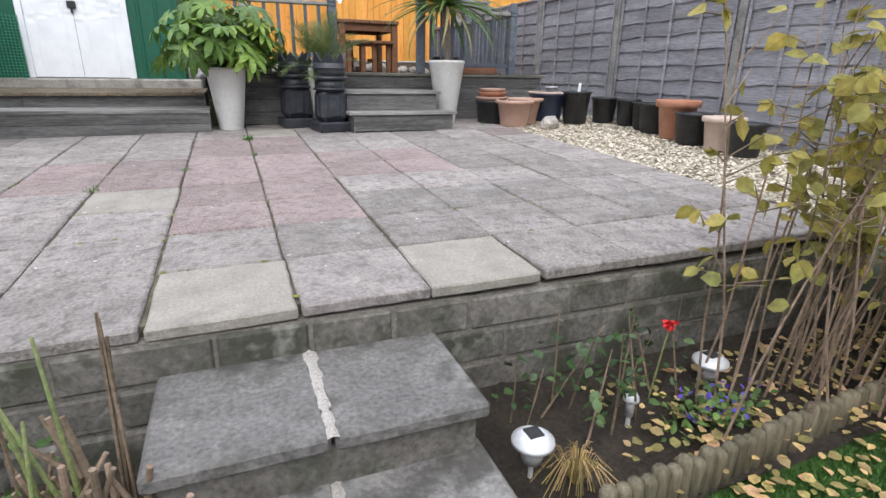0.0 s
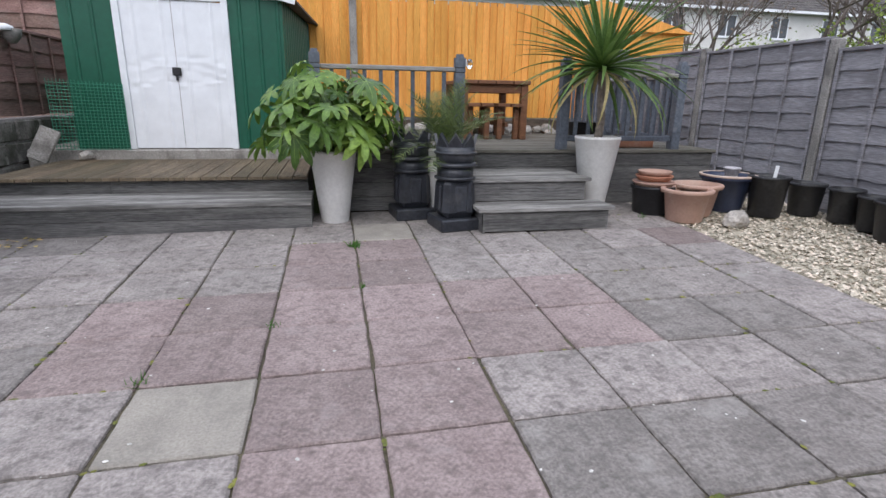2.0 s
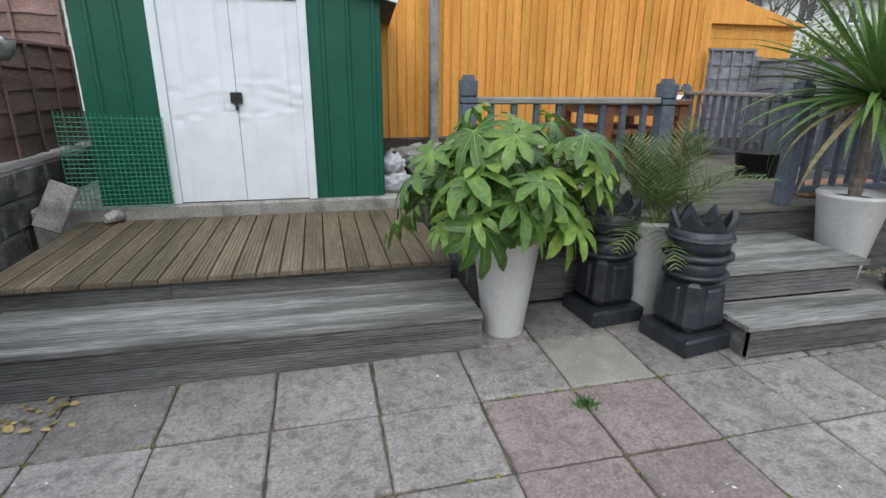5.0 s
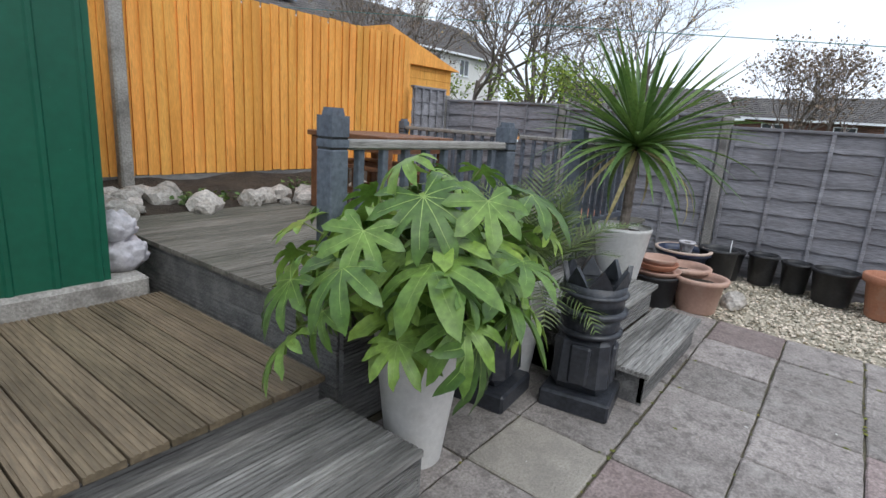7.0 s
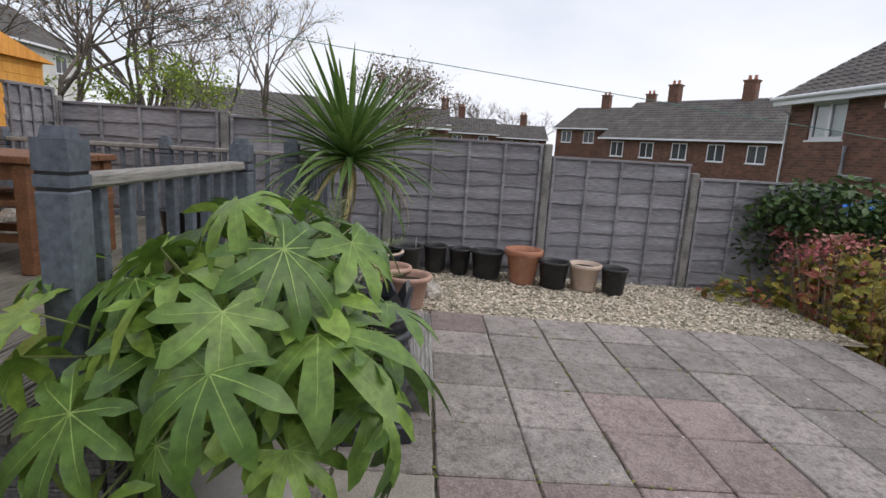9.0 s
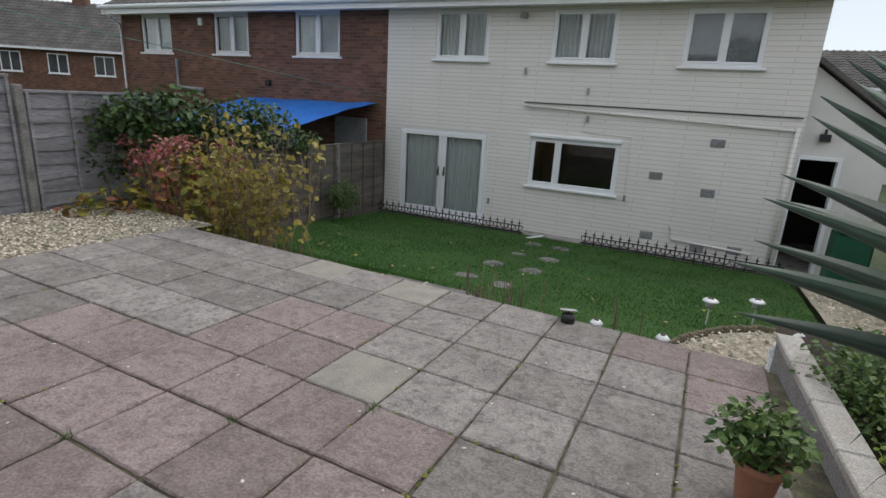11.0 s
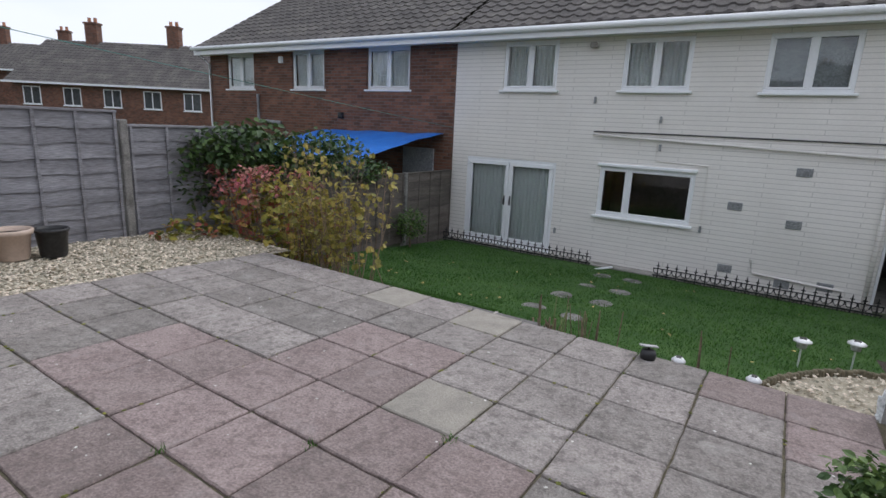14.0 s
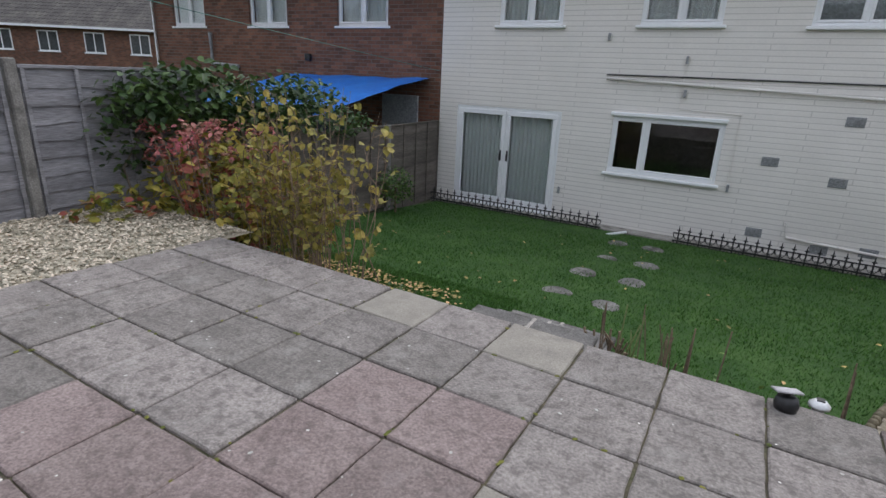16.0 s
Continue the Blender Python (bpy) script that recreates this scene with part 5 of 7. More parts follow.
for k, (r, z, mm) in enumerate(((0.19, 0.262, M_TERRA_PALE), (0.165, 0.315, M_TERRA), (0.15, 0.355, M_TERRA_PALE))):
    s = thing("saucer", "terracotta plant saucer stacked on a tub", "saucer", "stacked saucers", at=(2.74, 4.17, gz(2.74, 4.17) + z - 0.262 + 0.25))
    part("dish", lathe(bmesh.new(), [(r * 0.8, 0), (r, 0.04), (r, 0.048), (r - 0.01, 0.048), (r * 0.78, 0.01)], 24), mm, s, "", True)
pot("blue_pot", "dark blue glazed bowl pot with a pale rim", 3.50, 4.16, gz(3.5, 4.16), 0.15, 0.225, 0.34, M_POT_BLUE, 0.02, 0.04, 0.85)
bl = [o for o in bpy.data.objects if o.name.startswith("blue_pot")][0]
part("rim", lathe(bmesh.new(), [(0.232, 0.325), (0.248, 0.33), (0.25, 0.345), (0.236, 0.35), (0.22, 0.346)], 28, close=False), M_CREAM_POT, bl, "pale worn rim", True)
tag = thing("plant_label", "white plastic plant label stuck in a black pot", "plant label", at=(3.66, 3.80, gz(3.7, 3.9) + 0.2))
bm = bmesh.new()
box(bm, -0.02, 0.02, -0.002, 0.002, 0.0, 0.27, 0.002, Matrix.Rotation(radians(6), 4, "Y"))
part("strip", bm, M_UPVC, tag)
sp = pot("small_pot", "small pale grey plastic pot set in the blue pot", 3.52, 4.14, gz(3.5, 4.16) + 0.3, 0.05, 0.07, 0.11, M_PLASTIC, 0.008, 0.02, 0.8)

WP = "tall tapered white planter"


def white_planter(label, x, y, z, r0, r1, h):
    return pot("white_planter", label, x, y, z, r0, r1, h, M_WHITE_POT, 0.0, 0.03, 0.93, "white planters", 40)


white_planter("tall tapered white planter holding a fatsia", -0.135, 4.29, gz(-0.135, 4.29), 0.115, 0.19, 0.60)
white_planter("tall tapered white planter holding a feathery palm", 0.80, 4.38, gz(0.8, 4.38), 0.11, 0.18, 0.60)
white_planter("tall tapered white planter holding a cordyline", 2.22, 4.32, gz(2.22, 4.32), 0.105, 0.205, 0.69)


def chimney_pot(x, y, turn):
    """A square-footed dark chimney pot with panels, bands and a crown of points."""
    t = thing("chimney_pot_planter", "dark glazed clay crown chimney pot", "chimney pot", "crown chimney pots", at=(x, y, gz(x, y)), turn=turn)
    b = boxes((-0.175, 0.175, -0.175, 0.175, 0, 0.1), bevel=0.012)
    part("foot", b, M_CHIMNEY, t)
    bm = boxes((-0.15, 0.15, -0.15, 0.15, 0.1, 0.42), bevel=0.05)
    for v in bm.verts:
        k = 1 - 0.13 * max(0.0, min(1.0, (v.co.z - 0.1) / 0.3)) ** 0.6
        v.co.x *= k
        v.co.y *= k
    part("shaft", bm, M_CHIMNEY, t)
    part("upper_shaft", lathe(bmesh.new(), [(0.14, 0.39), (0.146, 0.44), (0.15, 0.5), (0.13, 0.5), (0.12, 0.39)], 24), M_CHIMNEY, t, "", True)
    for k in range(4):
        a = k * math.pi / 2
        m = Matrix.Rotation(a, 4, "Z")
        bm = bmesh.new()
        box(bm, -0.05, 0.05, -0.153, -0.115, 0.15, 0.36, 0.012, m)
        part("panel", bm, M_CHIMNEY, t)
    for z, r, h in ((0.40, 0.166, 0.03), (0.50, 0.178, 0.04), (0.60, 0.172, 0.025)):
        part("band", lathe(bmesh.new(), [(r - 0.03, z), (r, z + h * 0.25), (r, z + h * 0.75), (r - 0.03, z + h)], 24), M_CHIMNEY, t, "", True)
    part("neck", lathe(bmesh.new(), [(0.155, 0.54), (0.155, 0.6), (0.158, 0.66), (0.135, 0.66), (0.13, 0.54)], 24), M_CHIMNEY, t, "", True)
    n = 8
    for k in range(n):
        a0, a1 = 2 * math.pi * k / n, 2 * math.pi * (k + 1) / n
        bm = bmesh.new()
        pts = []
        for r in (0.158, 0.136):
            row = [(a0, 0.655), (a1, 0.655), (a0 * 0.15 + a1 * 0.85, 0.69), ((a0 + a1) / 2, 0.755), (a0 * 0.85 + a1 * 0.15, 0.69)]
            pts.append([bm.verts.new((r * (1 + (z - 0.655) * 1.0) * math.cos(a), r * (1 + (z - 0.655) * 1.0) * math.sin(a), z)) for a, z in row])
        bm.faces.new(pts[0]), bm.faces.new(pts[1][::-1])
        for i in range(5):
            bm.faces.new((pts[0][i], pts[1][i], pts[1][(i + 1) % 5], pts[0][(i + 1) % 5]))
        part("crown_point", bm, M_CHIMNEY, t)
    return t


chimney_pot(0.82, 3.96, 10)
chimney_pot(0.53, 4.36, 6)


# ---- plants ----
def palmate(lobes=8, droop=0.2, seed=0):
    """A palmate leaf that lies along +y from the end of its stalk: broad pointed lobes joined below the middle, and pale veins."""
    r = random.Random(seed)
    bm = bmesh.new()
    half = radians(290) / lobes / 2

    def at(rad, ang, lift=0.0):
        return bm.verts.new((rad * math.sin(ang), rad * math.cos(ang), -droop * rad * rad + lift))

    c = bm.verts.new((0, 0, 0.0))
    cleft = [at(0.37 * r.uniform(0.85, 1.12), -radians(145) + 2 * half * k, 0.03) for k in range(lobes + 1)]
    for k in range(lobes):
        a = -radians(145) + half * (2 * k + 1)
        f = abs(a) / radians(145)
        ln = (1 - 0.40 * f ** 1.6) * r.uniform(0.92, 1.06)
        wob = r.uniform(-0.04, 0.04)
        l1, l2, l3 = at(ln * 0.60, a - half * 0.74, 0.06), at(ln * 0.78, a - half * 0.58 + wob, 0.045), at(ln * 0.91, a - half * 0.27, 0.0)
        r1, r2, r3 = at(ln * 0.60, a + half * 0.74, 0.06), at(ln * 0.78, a + half * 0.58 + wob, 0.045), at(ln * 0.91, a + half * 0.27, 0.0)
        tip = at(ln, a + wob, -0.03)
        m1, m2, m3 = at(ln * 0.34, a, -0.005), at(ln * 0.60, a, 0.005), at(ln * 0.80, a + wob, 0.0)
        for q in ((c, cleft[k], m1), (cleft[k], l1, m2, m1), (l1, l2, m3, m2), (l2, l3, m3), (l3, tip, m3), (tip, r3, m3), (r3, r2, m3), (r2, r1, m2, m3), (r1, cleft[k + 1], m1, m2), (cleft[k + 1], c, m1)):
            bm.faces.new(q[::-1])
        vein = []
        for p, w in ((c, 0.008), (m1, 0.006), (m2, 0.004), (m3, 0.002)):
            s = Vector((math.cos(a), -math.sin(a), 0)) * w
            vein.append((bm.verts.new(p.co + s + Vector((0, 0, 0.008))), bm.verts.new(p.co - s + Vector((0, 0, 0.008)))))
        for p, q in zip(vein, vein[1:]):
            bm.faces.new((p[0], q[0], q[1], p[1])).material_index = 1
    for f in bm.faces:
        f.normal_update()
        if f.normal.z < 0:
            f.normal_flip()
    return bm


LEAVES = []
for s in range(5):
    bm = palmate(7 + s % 3, 0.12 + 0.13 * s, s)
    me = finish("leaf", bm, M_FATSIA, True)
    me.materials.append(M_VEIN)
    LEAVES.append(me)
fat = thing("fatsia_plant", "lush fatsia shrub with large glossy palmate leaves", "plant", at=(-0.125, 4.31, gz(-0.125, 4.31) + 0.55))
rf = random.Random(11)
for k in range(118):
    outer = k < 74
    ang = k * 2.39996 + rf.uniform(-0.25, 0.25)
    h = (k + 0.5) / 74 if outer else rf.random()
    el = math.asin(1.0 - 1.24 * h if outer else rf.uniform(-0.3, 0.8))
    rad = rf.uniform(0.66, 1.26) if outer else rf.uniform(0.4, 0.75)
    tip = Vector((-0.02 + 0.47 * rad * math.cos(ang) * math.cos(el), 0.44 * rad * math.sin(ang) * math.cos(el), 0.22 + 0.42 * rad * math.sin(el)))
    root = Vector((rf.uniform(-0.05, 0.05), rf.uniform(-0.05, 0.05), 0.02 + 0.2 * rf.random()))
    midp = root.lerp(tip, 0.55) + Vector((0, 0, 0.07))
    ribs = tube(bmesh.new(), [root, midp, tip], [0.005, 0.004, 0.003], 5)
    part("stalk", ribs, M_STEM, fat)
    size = rf.uniform(0.13, 0.25)
    pitch = -(math.pi / 2 - el) * 0.5 + rf.uniform(-0.5, 0.45)
    yaw = ang - math.pi / 2 + rf.uniform(-0.7, 0.7)
    m = Matrix.Translation(tip) @ Matrix.Rotation(yaw, 4, "Z") @ Matrix.Rotation(max(-1.25, pitch), 4, "X") @ Matrix.Rotation(rf.uniform(-0.5, 0.5), 4, "Y") @ Matrix.Scale(size, 4)
    place(LEAVES[k % 5], "leaf", fat, m)


def sword(length, width, bend, seg=9, fold=0.25, base=0.5):
    """A long narrow leaf that rises along +y and bends down."""
    bm = bmesh.new()
    rows = []
    a, p = 0.0, Vector((0, 0, 0))
    for i in range(seg + 1):
        f = i / seg
        w = width * (base + (1 - base) * min(1, f * 4)) * (1 - f ** 3) + 0.0005
        rows.append([bm.verts.new(p + Vector((-w / 2, 0, w * fold))), bm.verts.new(p), bm.verts.new(p + Vector((w / 2, 0, w * fold)))])
        a -= bend * (0.4 + 1.2 * f) / seg
        p = p + Vector((0, math.cos(a), math.sin(a))) * length / seg
    for r, s in zip(rows, rows[1:]):
        bm.faces.new((r[0], r[1], s[1], s[0])), bm.faces.new((r[1], r[2], s[2], s[1]))
    return bm


cord = thing("cordyline_plant", "spiky green cordyline on a bare ringed trunk", "plant", at=(2.22, 4.32, gz(2.22, 4.32) + 0.63))
CT = Vector((-0.03, -0.02, 0.62))
tp = [(0.0, 0.0, 0.0), (0.015, 0.0, 0.2), (-0.01, -0.01, 0.42), tuple(CT)]
bm = bmesh.new()
N = 26
pts, rad = [], []
for i in range(N):
    f = i / (N - 1)
    k = min(int(f * 3), 2)
    g_ = f * 3 - k
    pts.append(Vector(tp[k]).lerp(Vector(tp[k + 1]), g_))
    rad.append(0.036 - 0.006 * f + (0.004 if i % 2 else 0))
tube(bm, pts, rad, 10)
part("trunk", bm, M_BARK, cord, "ringed grey-brown trunk")
SW = [finish("sword_leaf", sword(1.0, 0.052, b), M_CORDYLINE, True) for b in (0.12, 0.45, 0.9, 1.5)]
SD = [finish("dry_leaf", sword(1.0, 0.045, b), M_DRYLEAF, True) for b in (0.8, 1.6)]
rc = random.Random(5)
for k in range(130):
    f = k / 130
    el = math.asin(min(0.98, -0.35 + 1.34 * (1 - f) ** 0.75))
    ang = k * 2.39996 + rc.uniform(-0.2, 0.2)
    ln = rc.uniform(0.66, 0.92) * (0.85 if f < 0.1 else 1)
    b = 0 if el > 0.7 else 1 if el > 0.25 else 2 if el > -0.1 else 3
    me = SW[b] if not (f > 0.9 and k % 2) else SD[k % 2]
    m = Matrix.Translation(CT + Vector((0, 0, 0.06 * (1 - f)))) @ Matrix.Rotation(ang, 4, "Z") @ Matrix.Rotation(el, 4, "X") @ Matrix.Rotation(rc.uniform(-0.4, 0.4), 4, "Y") @ Matrix.Scale(ln, 4)
    place(me, "sword_leaf" if me in SW else "dry_leaf", cord, m)


def frond(length, bend, seed):
    """A feather palm frond: a rib with narrow leaflets on both sides."""
    r = random.Random(seed)
    bm = bmesh.new()
    p, a, n = Vector((0, 0, 0)), 0.0, 24
    pts = []
    for i in range(n):
        f = i / n
        a -= bend * (0.3 + 1.4 * f) / n
        d = Vector((0, math.cos(a), math.sin(a)))
        p = p + d * length / n
        pts.append(p.copy())
        if f > 0.18:
            ln = 0.36 * length * math.sin(math.pi * min(1, 0.25 + 0.75 * f)) + 0.03
            for s in (-1, 1):
                o = Vector((s * 0.75, 0, 0)) + d * 0.65 + Vector((0, 0, r.uniform(0.0, 0.3)))
                o.normalize()
                w = d * 0.008
                tip = p + o * ln + Vector((0, 0, -0.12 * ln))
                mid_ = p + o * ln * 0.5 + Vector((0, 0, 0.02 * ln))
                v = [bm.verts.new(c) for c in (p - w, p + w, mid_ + w, mid_ - w, tip)]
                bm.faces.new((v[0], v[1], v[2], v[3])), bm.faces.new((v[3], v[2], v[4]))
    tube(bm, pts, [0.006 * (1 - 0.8 * i / n) for i in range(n)], 4)
    return bm


palm = thing("palm_plant", "feathery dark green potted palm", "plant", at=(0.80, 4.30, gz(0.8, 4.3) + 0.55))
FR = [finish("frond", frond(1.0, b, i), M_PALM) for i, b in enumerate((0.4, 0.9, 1.4))]
for k in range(26):
    el = radians((82, 70, 58, 46, 34)[k % 5] + rc.uniform(-6, 6))
    m = Matrix.Rotation(k * 2.4, 4, "Z") @ Matrix.Rotation(el - 0.12, 4, "X") @ Matrix.Scale(rc.uniform(0.5, 0.72), 4)
    place(FR[0 if k % 5 < 2 else 1 if k % 5 < 4 else 2], "frond", palm, m)


def agave_leaf(length, width, bend):
    """A thick blue-green blade, hollowed along the middle, with a dark point."""
    bm = bmesh.new()
    seg = 14
    a, p = 0.0, Vector((0, 0, 0))
    rings = []
    for i in range(seg + 1):
        f = i / seg
        w = width * (0.62 + 0.5 * f if f < 0.4 else 0.82 * (1 - ((f - 0.4) / 0.6) ** 1.5)) + 0.003
        th = 0.045 * (1 - f) + 0.004
        up_ = Vector((0, -math.sin(a), math.cos(a)))
        row = []
        for sx, uz in ((-0.5, 0.28), (-0.25, 0.08), (0, 0), (0.25, 0.08), (0.5, 0.28), (0.26, 0.06 - th / max(w, 0.02) * 0.8), (0, -th / max(w, 0.02)), (-0.26, 0.06 - th / max(w, 0.02) * 0.8)):
            row.append(bm.verts.new(p + Vector((sx * w, 0, 0)) + up_ * uz * w))
        rings.append(row)
        a -= bend * (0.2 + 1.6 * f) / seg
        p = p + Vector((0, math.cos(a), math.sin(a))) * length / seg
    for r, s in zip(rings, rings[1:]):
        for k in range(8):
            bm.faces.new((r[k], r[(k + 1) % 8], s[(k + 1) % 8], s[k]))
    bm.faces.new(rings[0][::-1]), bm.faces.new(rings[-1])
    bmesh.ops.recalc_face_normals(bm, faces=bm.faces)
    return bm


AG = Vector((-3.07, 2.74, 1.04))
agave = thing("agave_plant", "huge spiky blue-green agave in the planting bed", "plant", at=AG)
part("core", lathe(bmesh.new(), [(0.12, -1.0), (0.13, -0.4), (0.15, 0.0), (0.11, 0.2), (0.02, 0.35)], 16), M_AGAVE, agave, "", True)
AL = [finish("agave_leaf", agave_leaf(1.0, 0.145, b), M_AGAVE, True) for b in (-0.1, 0.08, 0.25)]
ra = random.Random(3)
for k in range(135):
    f = k / 135
    el = radians(85 - 76 * f)
    ang = k * 2.39996
    ln = ra.uniform(1.05, 1.42)
    way = Vector((-math.sin(ang) * math.cos(el), math.cos(ang) * math.cos(el), math.sin(el)))
    # leaves over the path are cropped short
    while ln > 0.3 and (AG + way * ln).x > -2.1 - 0.15 * (3.8 - (AG + way * ln).y) - 0.42 * max(0.0, (AG + way * ln).z - 1.4):
        ln -= 0.03
    if way.y > 0.25 and way.x > 0.1 and way.z < 0.75:
        ln = min(ln, 0.55)
    if ln < 0.45 and way.z < 0.6:
        continue
    m = Matrix.Translation((0, 0, 0.14 * (1 - f))) @ Matrix.Rotation(ang, 4, "Z") @ Matrix.Rotation(el, 4, "X") @ Matrix.Scale(ln, 4)
    place(AL[0 if f < 0.35 else 1 if f < 0.75 else 2], "agave_leaf", agave, m)
place(AL[0], "agave_leaf", agave, Matrix.Rotation(radians(-63), 4, "Z") @ Matrix.Rotation(radians(-1), 4, "X") @ Matrix.Scale(0.70, 4))
WITHER = finish("withered_leaf", sword(1.0, 0.05, 1.3), M_SHRUB, True)
for ang, el, ln in ((-150, 4, 0.95), (-165, -6, 0.9), (-125, 0, 0.7), (-140, -12, 0.8)):
    place(WITHER, "withered_leaf", agave, Matrix.Rotation(radians(ang), 4, "Z") @ Matrix.Rotation(radians(el), 4, "X") @ Matrix.Scale(ln, 4), "thin drooping older leaf")


# ---- table and bench on the deck ----
tb = thing("deck_table", "reddish-brown stained wooden table on the deck", "table", at=(1.72, 6.36, UZ), turn=0)
for x in (-0.40, 0.32):
    for y in (-0.45, 0.37):
        part("leg", boxes((x, x + 0.08, y, y + 0.08, 0, 0.62), bevel=0.006), M_TABLE, tb)
for k in range(4):
    part("top_plank", boxes((-0.42 + 0.212 * k, -0.22 + 0.212 * k, -0.48, 0.48, 0.622, 0.665), bevel=0.006), M_TABLE, tb)
for x in (-0.38, 0.35):
    part("apron", boxes((x, x + 0.03, -0.37, 0.37, 0.53, 0.62)), M_TABLE, tb)
for y in (-0.43, 0.40):
    part("apron", boxes((-0.32, 0.32, y, y + 0.03, 0.53, 0.62)), M_TABLE, tb)
be = thing("deck_bench", "reddish-brown stained wooden bench pushed under the table", "bench", "deck benches", at=(1.90, 6.36, UZ))
for x in (-0.13, 0.07):
    for y in (-0.42, 0.36):
        part("leg", boxes((x, x + 0.06, y, y + 0.06, 0, 0.37), bevel=0.006), M_TABLE, be)
for x0, x1 in ((-0.15, -0.005), (0.005, 0.15)):
    part("seat_plank", boxes((x0, x1, -0.5, 0.5, 0.372, 0.41), bevel=0.006), M_TABLE, be)
part("stretcher", boxes((-0.02, 0.02, -0.36, 0.36, 0.14, 0.19)), M_TABLE, be)
copy_thing(be, pose(1.54, 6.34, UZ))
lp = thing("rail_lamp", "small clear solar lamp fixed to the deck post", "lamp", at=(1.062, 4.66, 1.46))
part("bracket", boxes((-0.017, 0.0, -0.02, 0.02, -0.03, 0.03), bevel=0.004), M_STEEL, lp)
part("bulb", lathe(bmesh.new(), [(0.005, -0.05), (0.026, -0.035), (0.028, 0.0), (0.018, 0.03), (0.004, 0.035)], 14, (0.03, 0, 0)), M_GLASS, lp, "clear globe", True)


# ---- shrubs ----
def leafy(name, label, material, stems, leaves, parent=None):
    t = thing(name, label, "shrub", at=(0, 0, 0))
    if stems is not None:
        tagged(part("stem_mass", stems, M_TWIG, t), kind="stuff")
    swarm("leaves", LEAF_V, LEAF_F, leaves, material, t)
    return t


rs = random.Random(21)


def blob(n, c, r, size, lo=0.55, jitter=0.25, flat=0.5):
    """Leaf places through a loose rounded mass with an uneven outline."""
    out = []
    while len(out) < n:
        d = Vector((rs.gauss(0, 1), rs.gauss(0, 1), rs.gauss(0, 1))).normalized()
        k = rs.uniform(lo, 1.0) * (1 + jitter * noise.noise(d * 2.3 + Vector(c)))
        p = Vector((c[0] + d.x * r[0] * k, c[1] + d.y * r[1] * k, c[2] + d.z * r[2] * k))
        s = rs.uniform(0.6, 1.25) * size
        out.append(np.array(Matrix.LocRotScale(p, Euler((rs.uniform(-1.2, 0.5), rs.uniform(-0.8, 0.8), rs.uniform(0, 6.28))), (s, s, s))))
    return out


# tall yellowing stems at the patio corner
bm = bmesh.new()
yl = []
for k in range(56):
    bx, by = rs.gauss(2.12, 0.27), rs.gauss(-0.42, 0.11)
    h = rs.uniform(1.05, 1.85)
    lean = Vector((rs.gauss(0.05, 0.13), rs.gauss(-0.02, 0.1), 0))
    p0 = Vector((bx, by, -0.5))
    pts = [p0 + lean * f * h + Vector((0.02 * math.sin(9 * f + k), 0.02 * math.cos(7 * f + k), f * h)) for f in (0, 0.25, 0.5, 0.75, 1)]
    tube(bm, pts, [0.0055, 0.005, 0.004, 0.003, 0.0015], 5)
    for j in range(rs.randint(7, 12)):
        f = rs.uniform(0.35, 1.0)
        i = min(int(f * 4), 3)
        base = pts[i].lerp(pts[i + 1], f * 4 - i)
        d = Vector((rs.gauss(0, 1), rs.gauss(0, 1), rs.uniform(0.1, 1.0))).normalized()
        tip = base + d * rs.uniform(0.05, 0.2)
        tube(bm, [base, tip], [0.003, 0.0015], 4)
        for q in range(rs.randint(1, 3)):
            s = rs.uniform(0.045, 0.085)
            yl.append(np.array(Matrix.LocRotScale(base.lerp(tip, rs.uniform(0.6, 1)), Euler((rs.uniform(-1.6, 0.2), rs.uniform(-0.9, 0.9), rs.uniform(0, 6.28))), (s * 1.25, s, s))))
leafy("yellow_shrub", "thin bare-stemmed shrub with scattered yellow autumn leaves", M_YELLOWLEAF, bm, yl)

# hydrangea against the fence
bm = bmesh.new()
for k in range(40):
    a = rs.uniform(0, 6.28)
    tube(bm, [(3.55 + 0.3 * math.cos(a), -0.75 + 0.3 * math.sin(a), -0.5), (3.55 + 0.7 * math.cos(a), -0.75 + 0.6 * math.sin(a), rs.uniform(0.3, 0.85))], [0.008, 0.003], 4)
hyd = leafy("hydrangea_bush", "wide hydrangea bush with green, yellow and crimson leaves", M_BUSHLEAF, bm,
            blob(1500, (3.65, -0.85, 0.12), (0.85, 0.75, 0.72), 0.11, 0.5) + blob(700, (2.75, -0.75, 0.02), (0.6, 0.42, 0.62), 0.10, 0.45) + blob(250, (4.0, 0.1, 0.05), (0.3, 0.5, 0.3), 0.1))
heads = []
for k in range(30):
    c = (rs.uniform(3.0, 4.2), rs.uniform(-1.2, -0.2), rs.uniform(0.55, 0.9))
    swarm("flower_head", LEAF_V, LEAF_F, blob(26, c, (0.085, 0.085, 0.06), 0.055, 0.6), M_FLOWERHEAD, hyd, "faded crimson flower head", "", "stuff")

iv = blob(1300, (4.25, -0.9, 1.08), (0.34, 1.0, 0.40), 0.10, 0.4) + blob(1300, (4.25, -2.3, 0.98), (0.36, 1.05, 0.40), 0.09, 0.4) + blob(350, (4.35, -3.6, 0.65), (0.25, 0.6, 0.25), 0.08, 0.4) + blob(250, (4.36, -0.3, 0.7), (0.12, 0.5, 0.4), 0.08, 0.4)
ivy = leafy("ivy_climber", "dense dark green ivy hanging over the fence", M_IVY, None, iv)
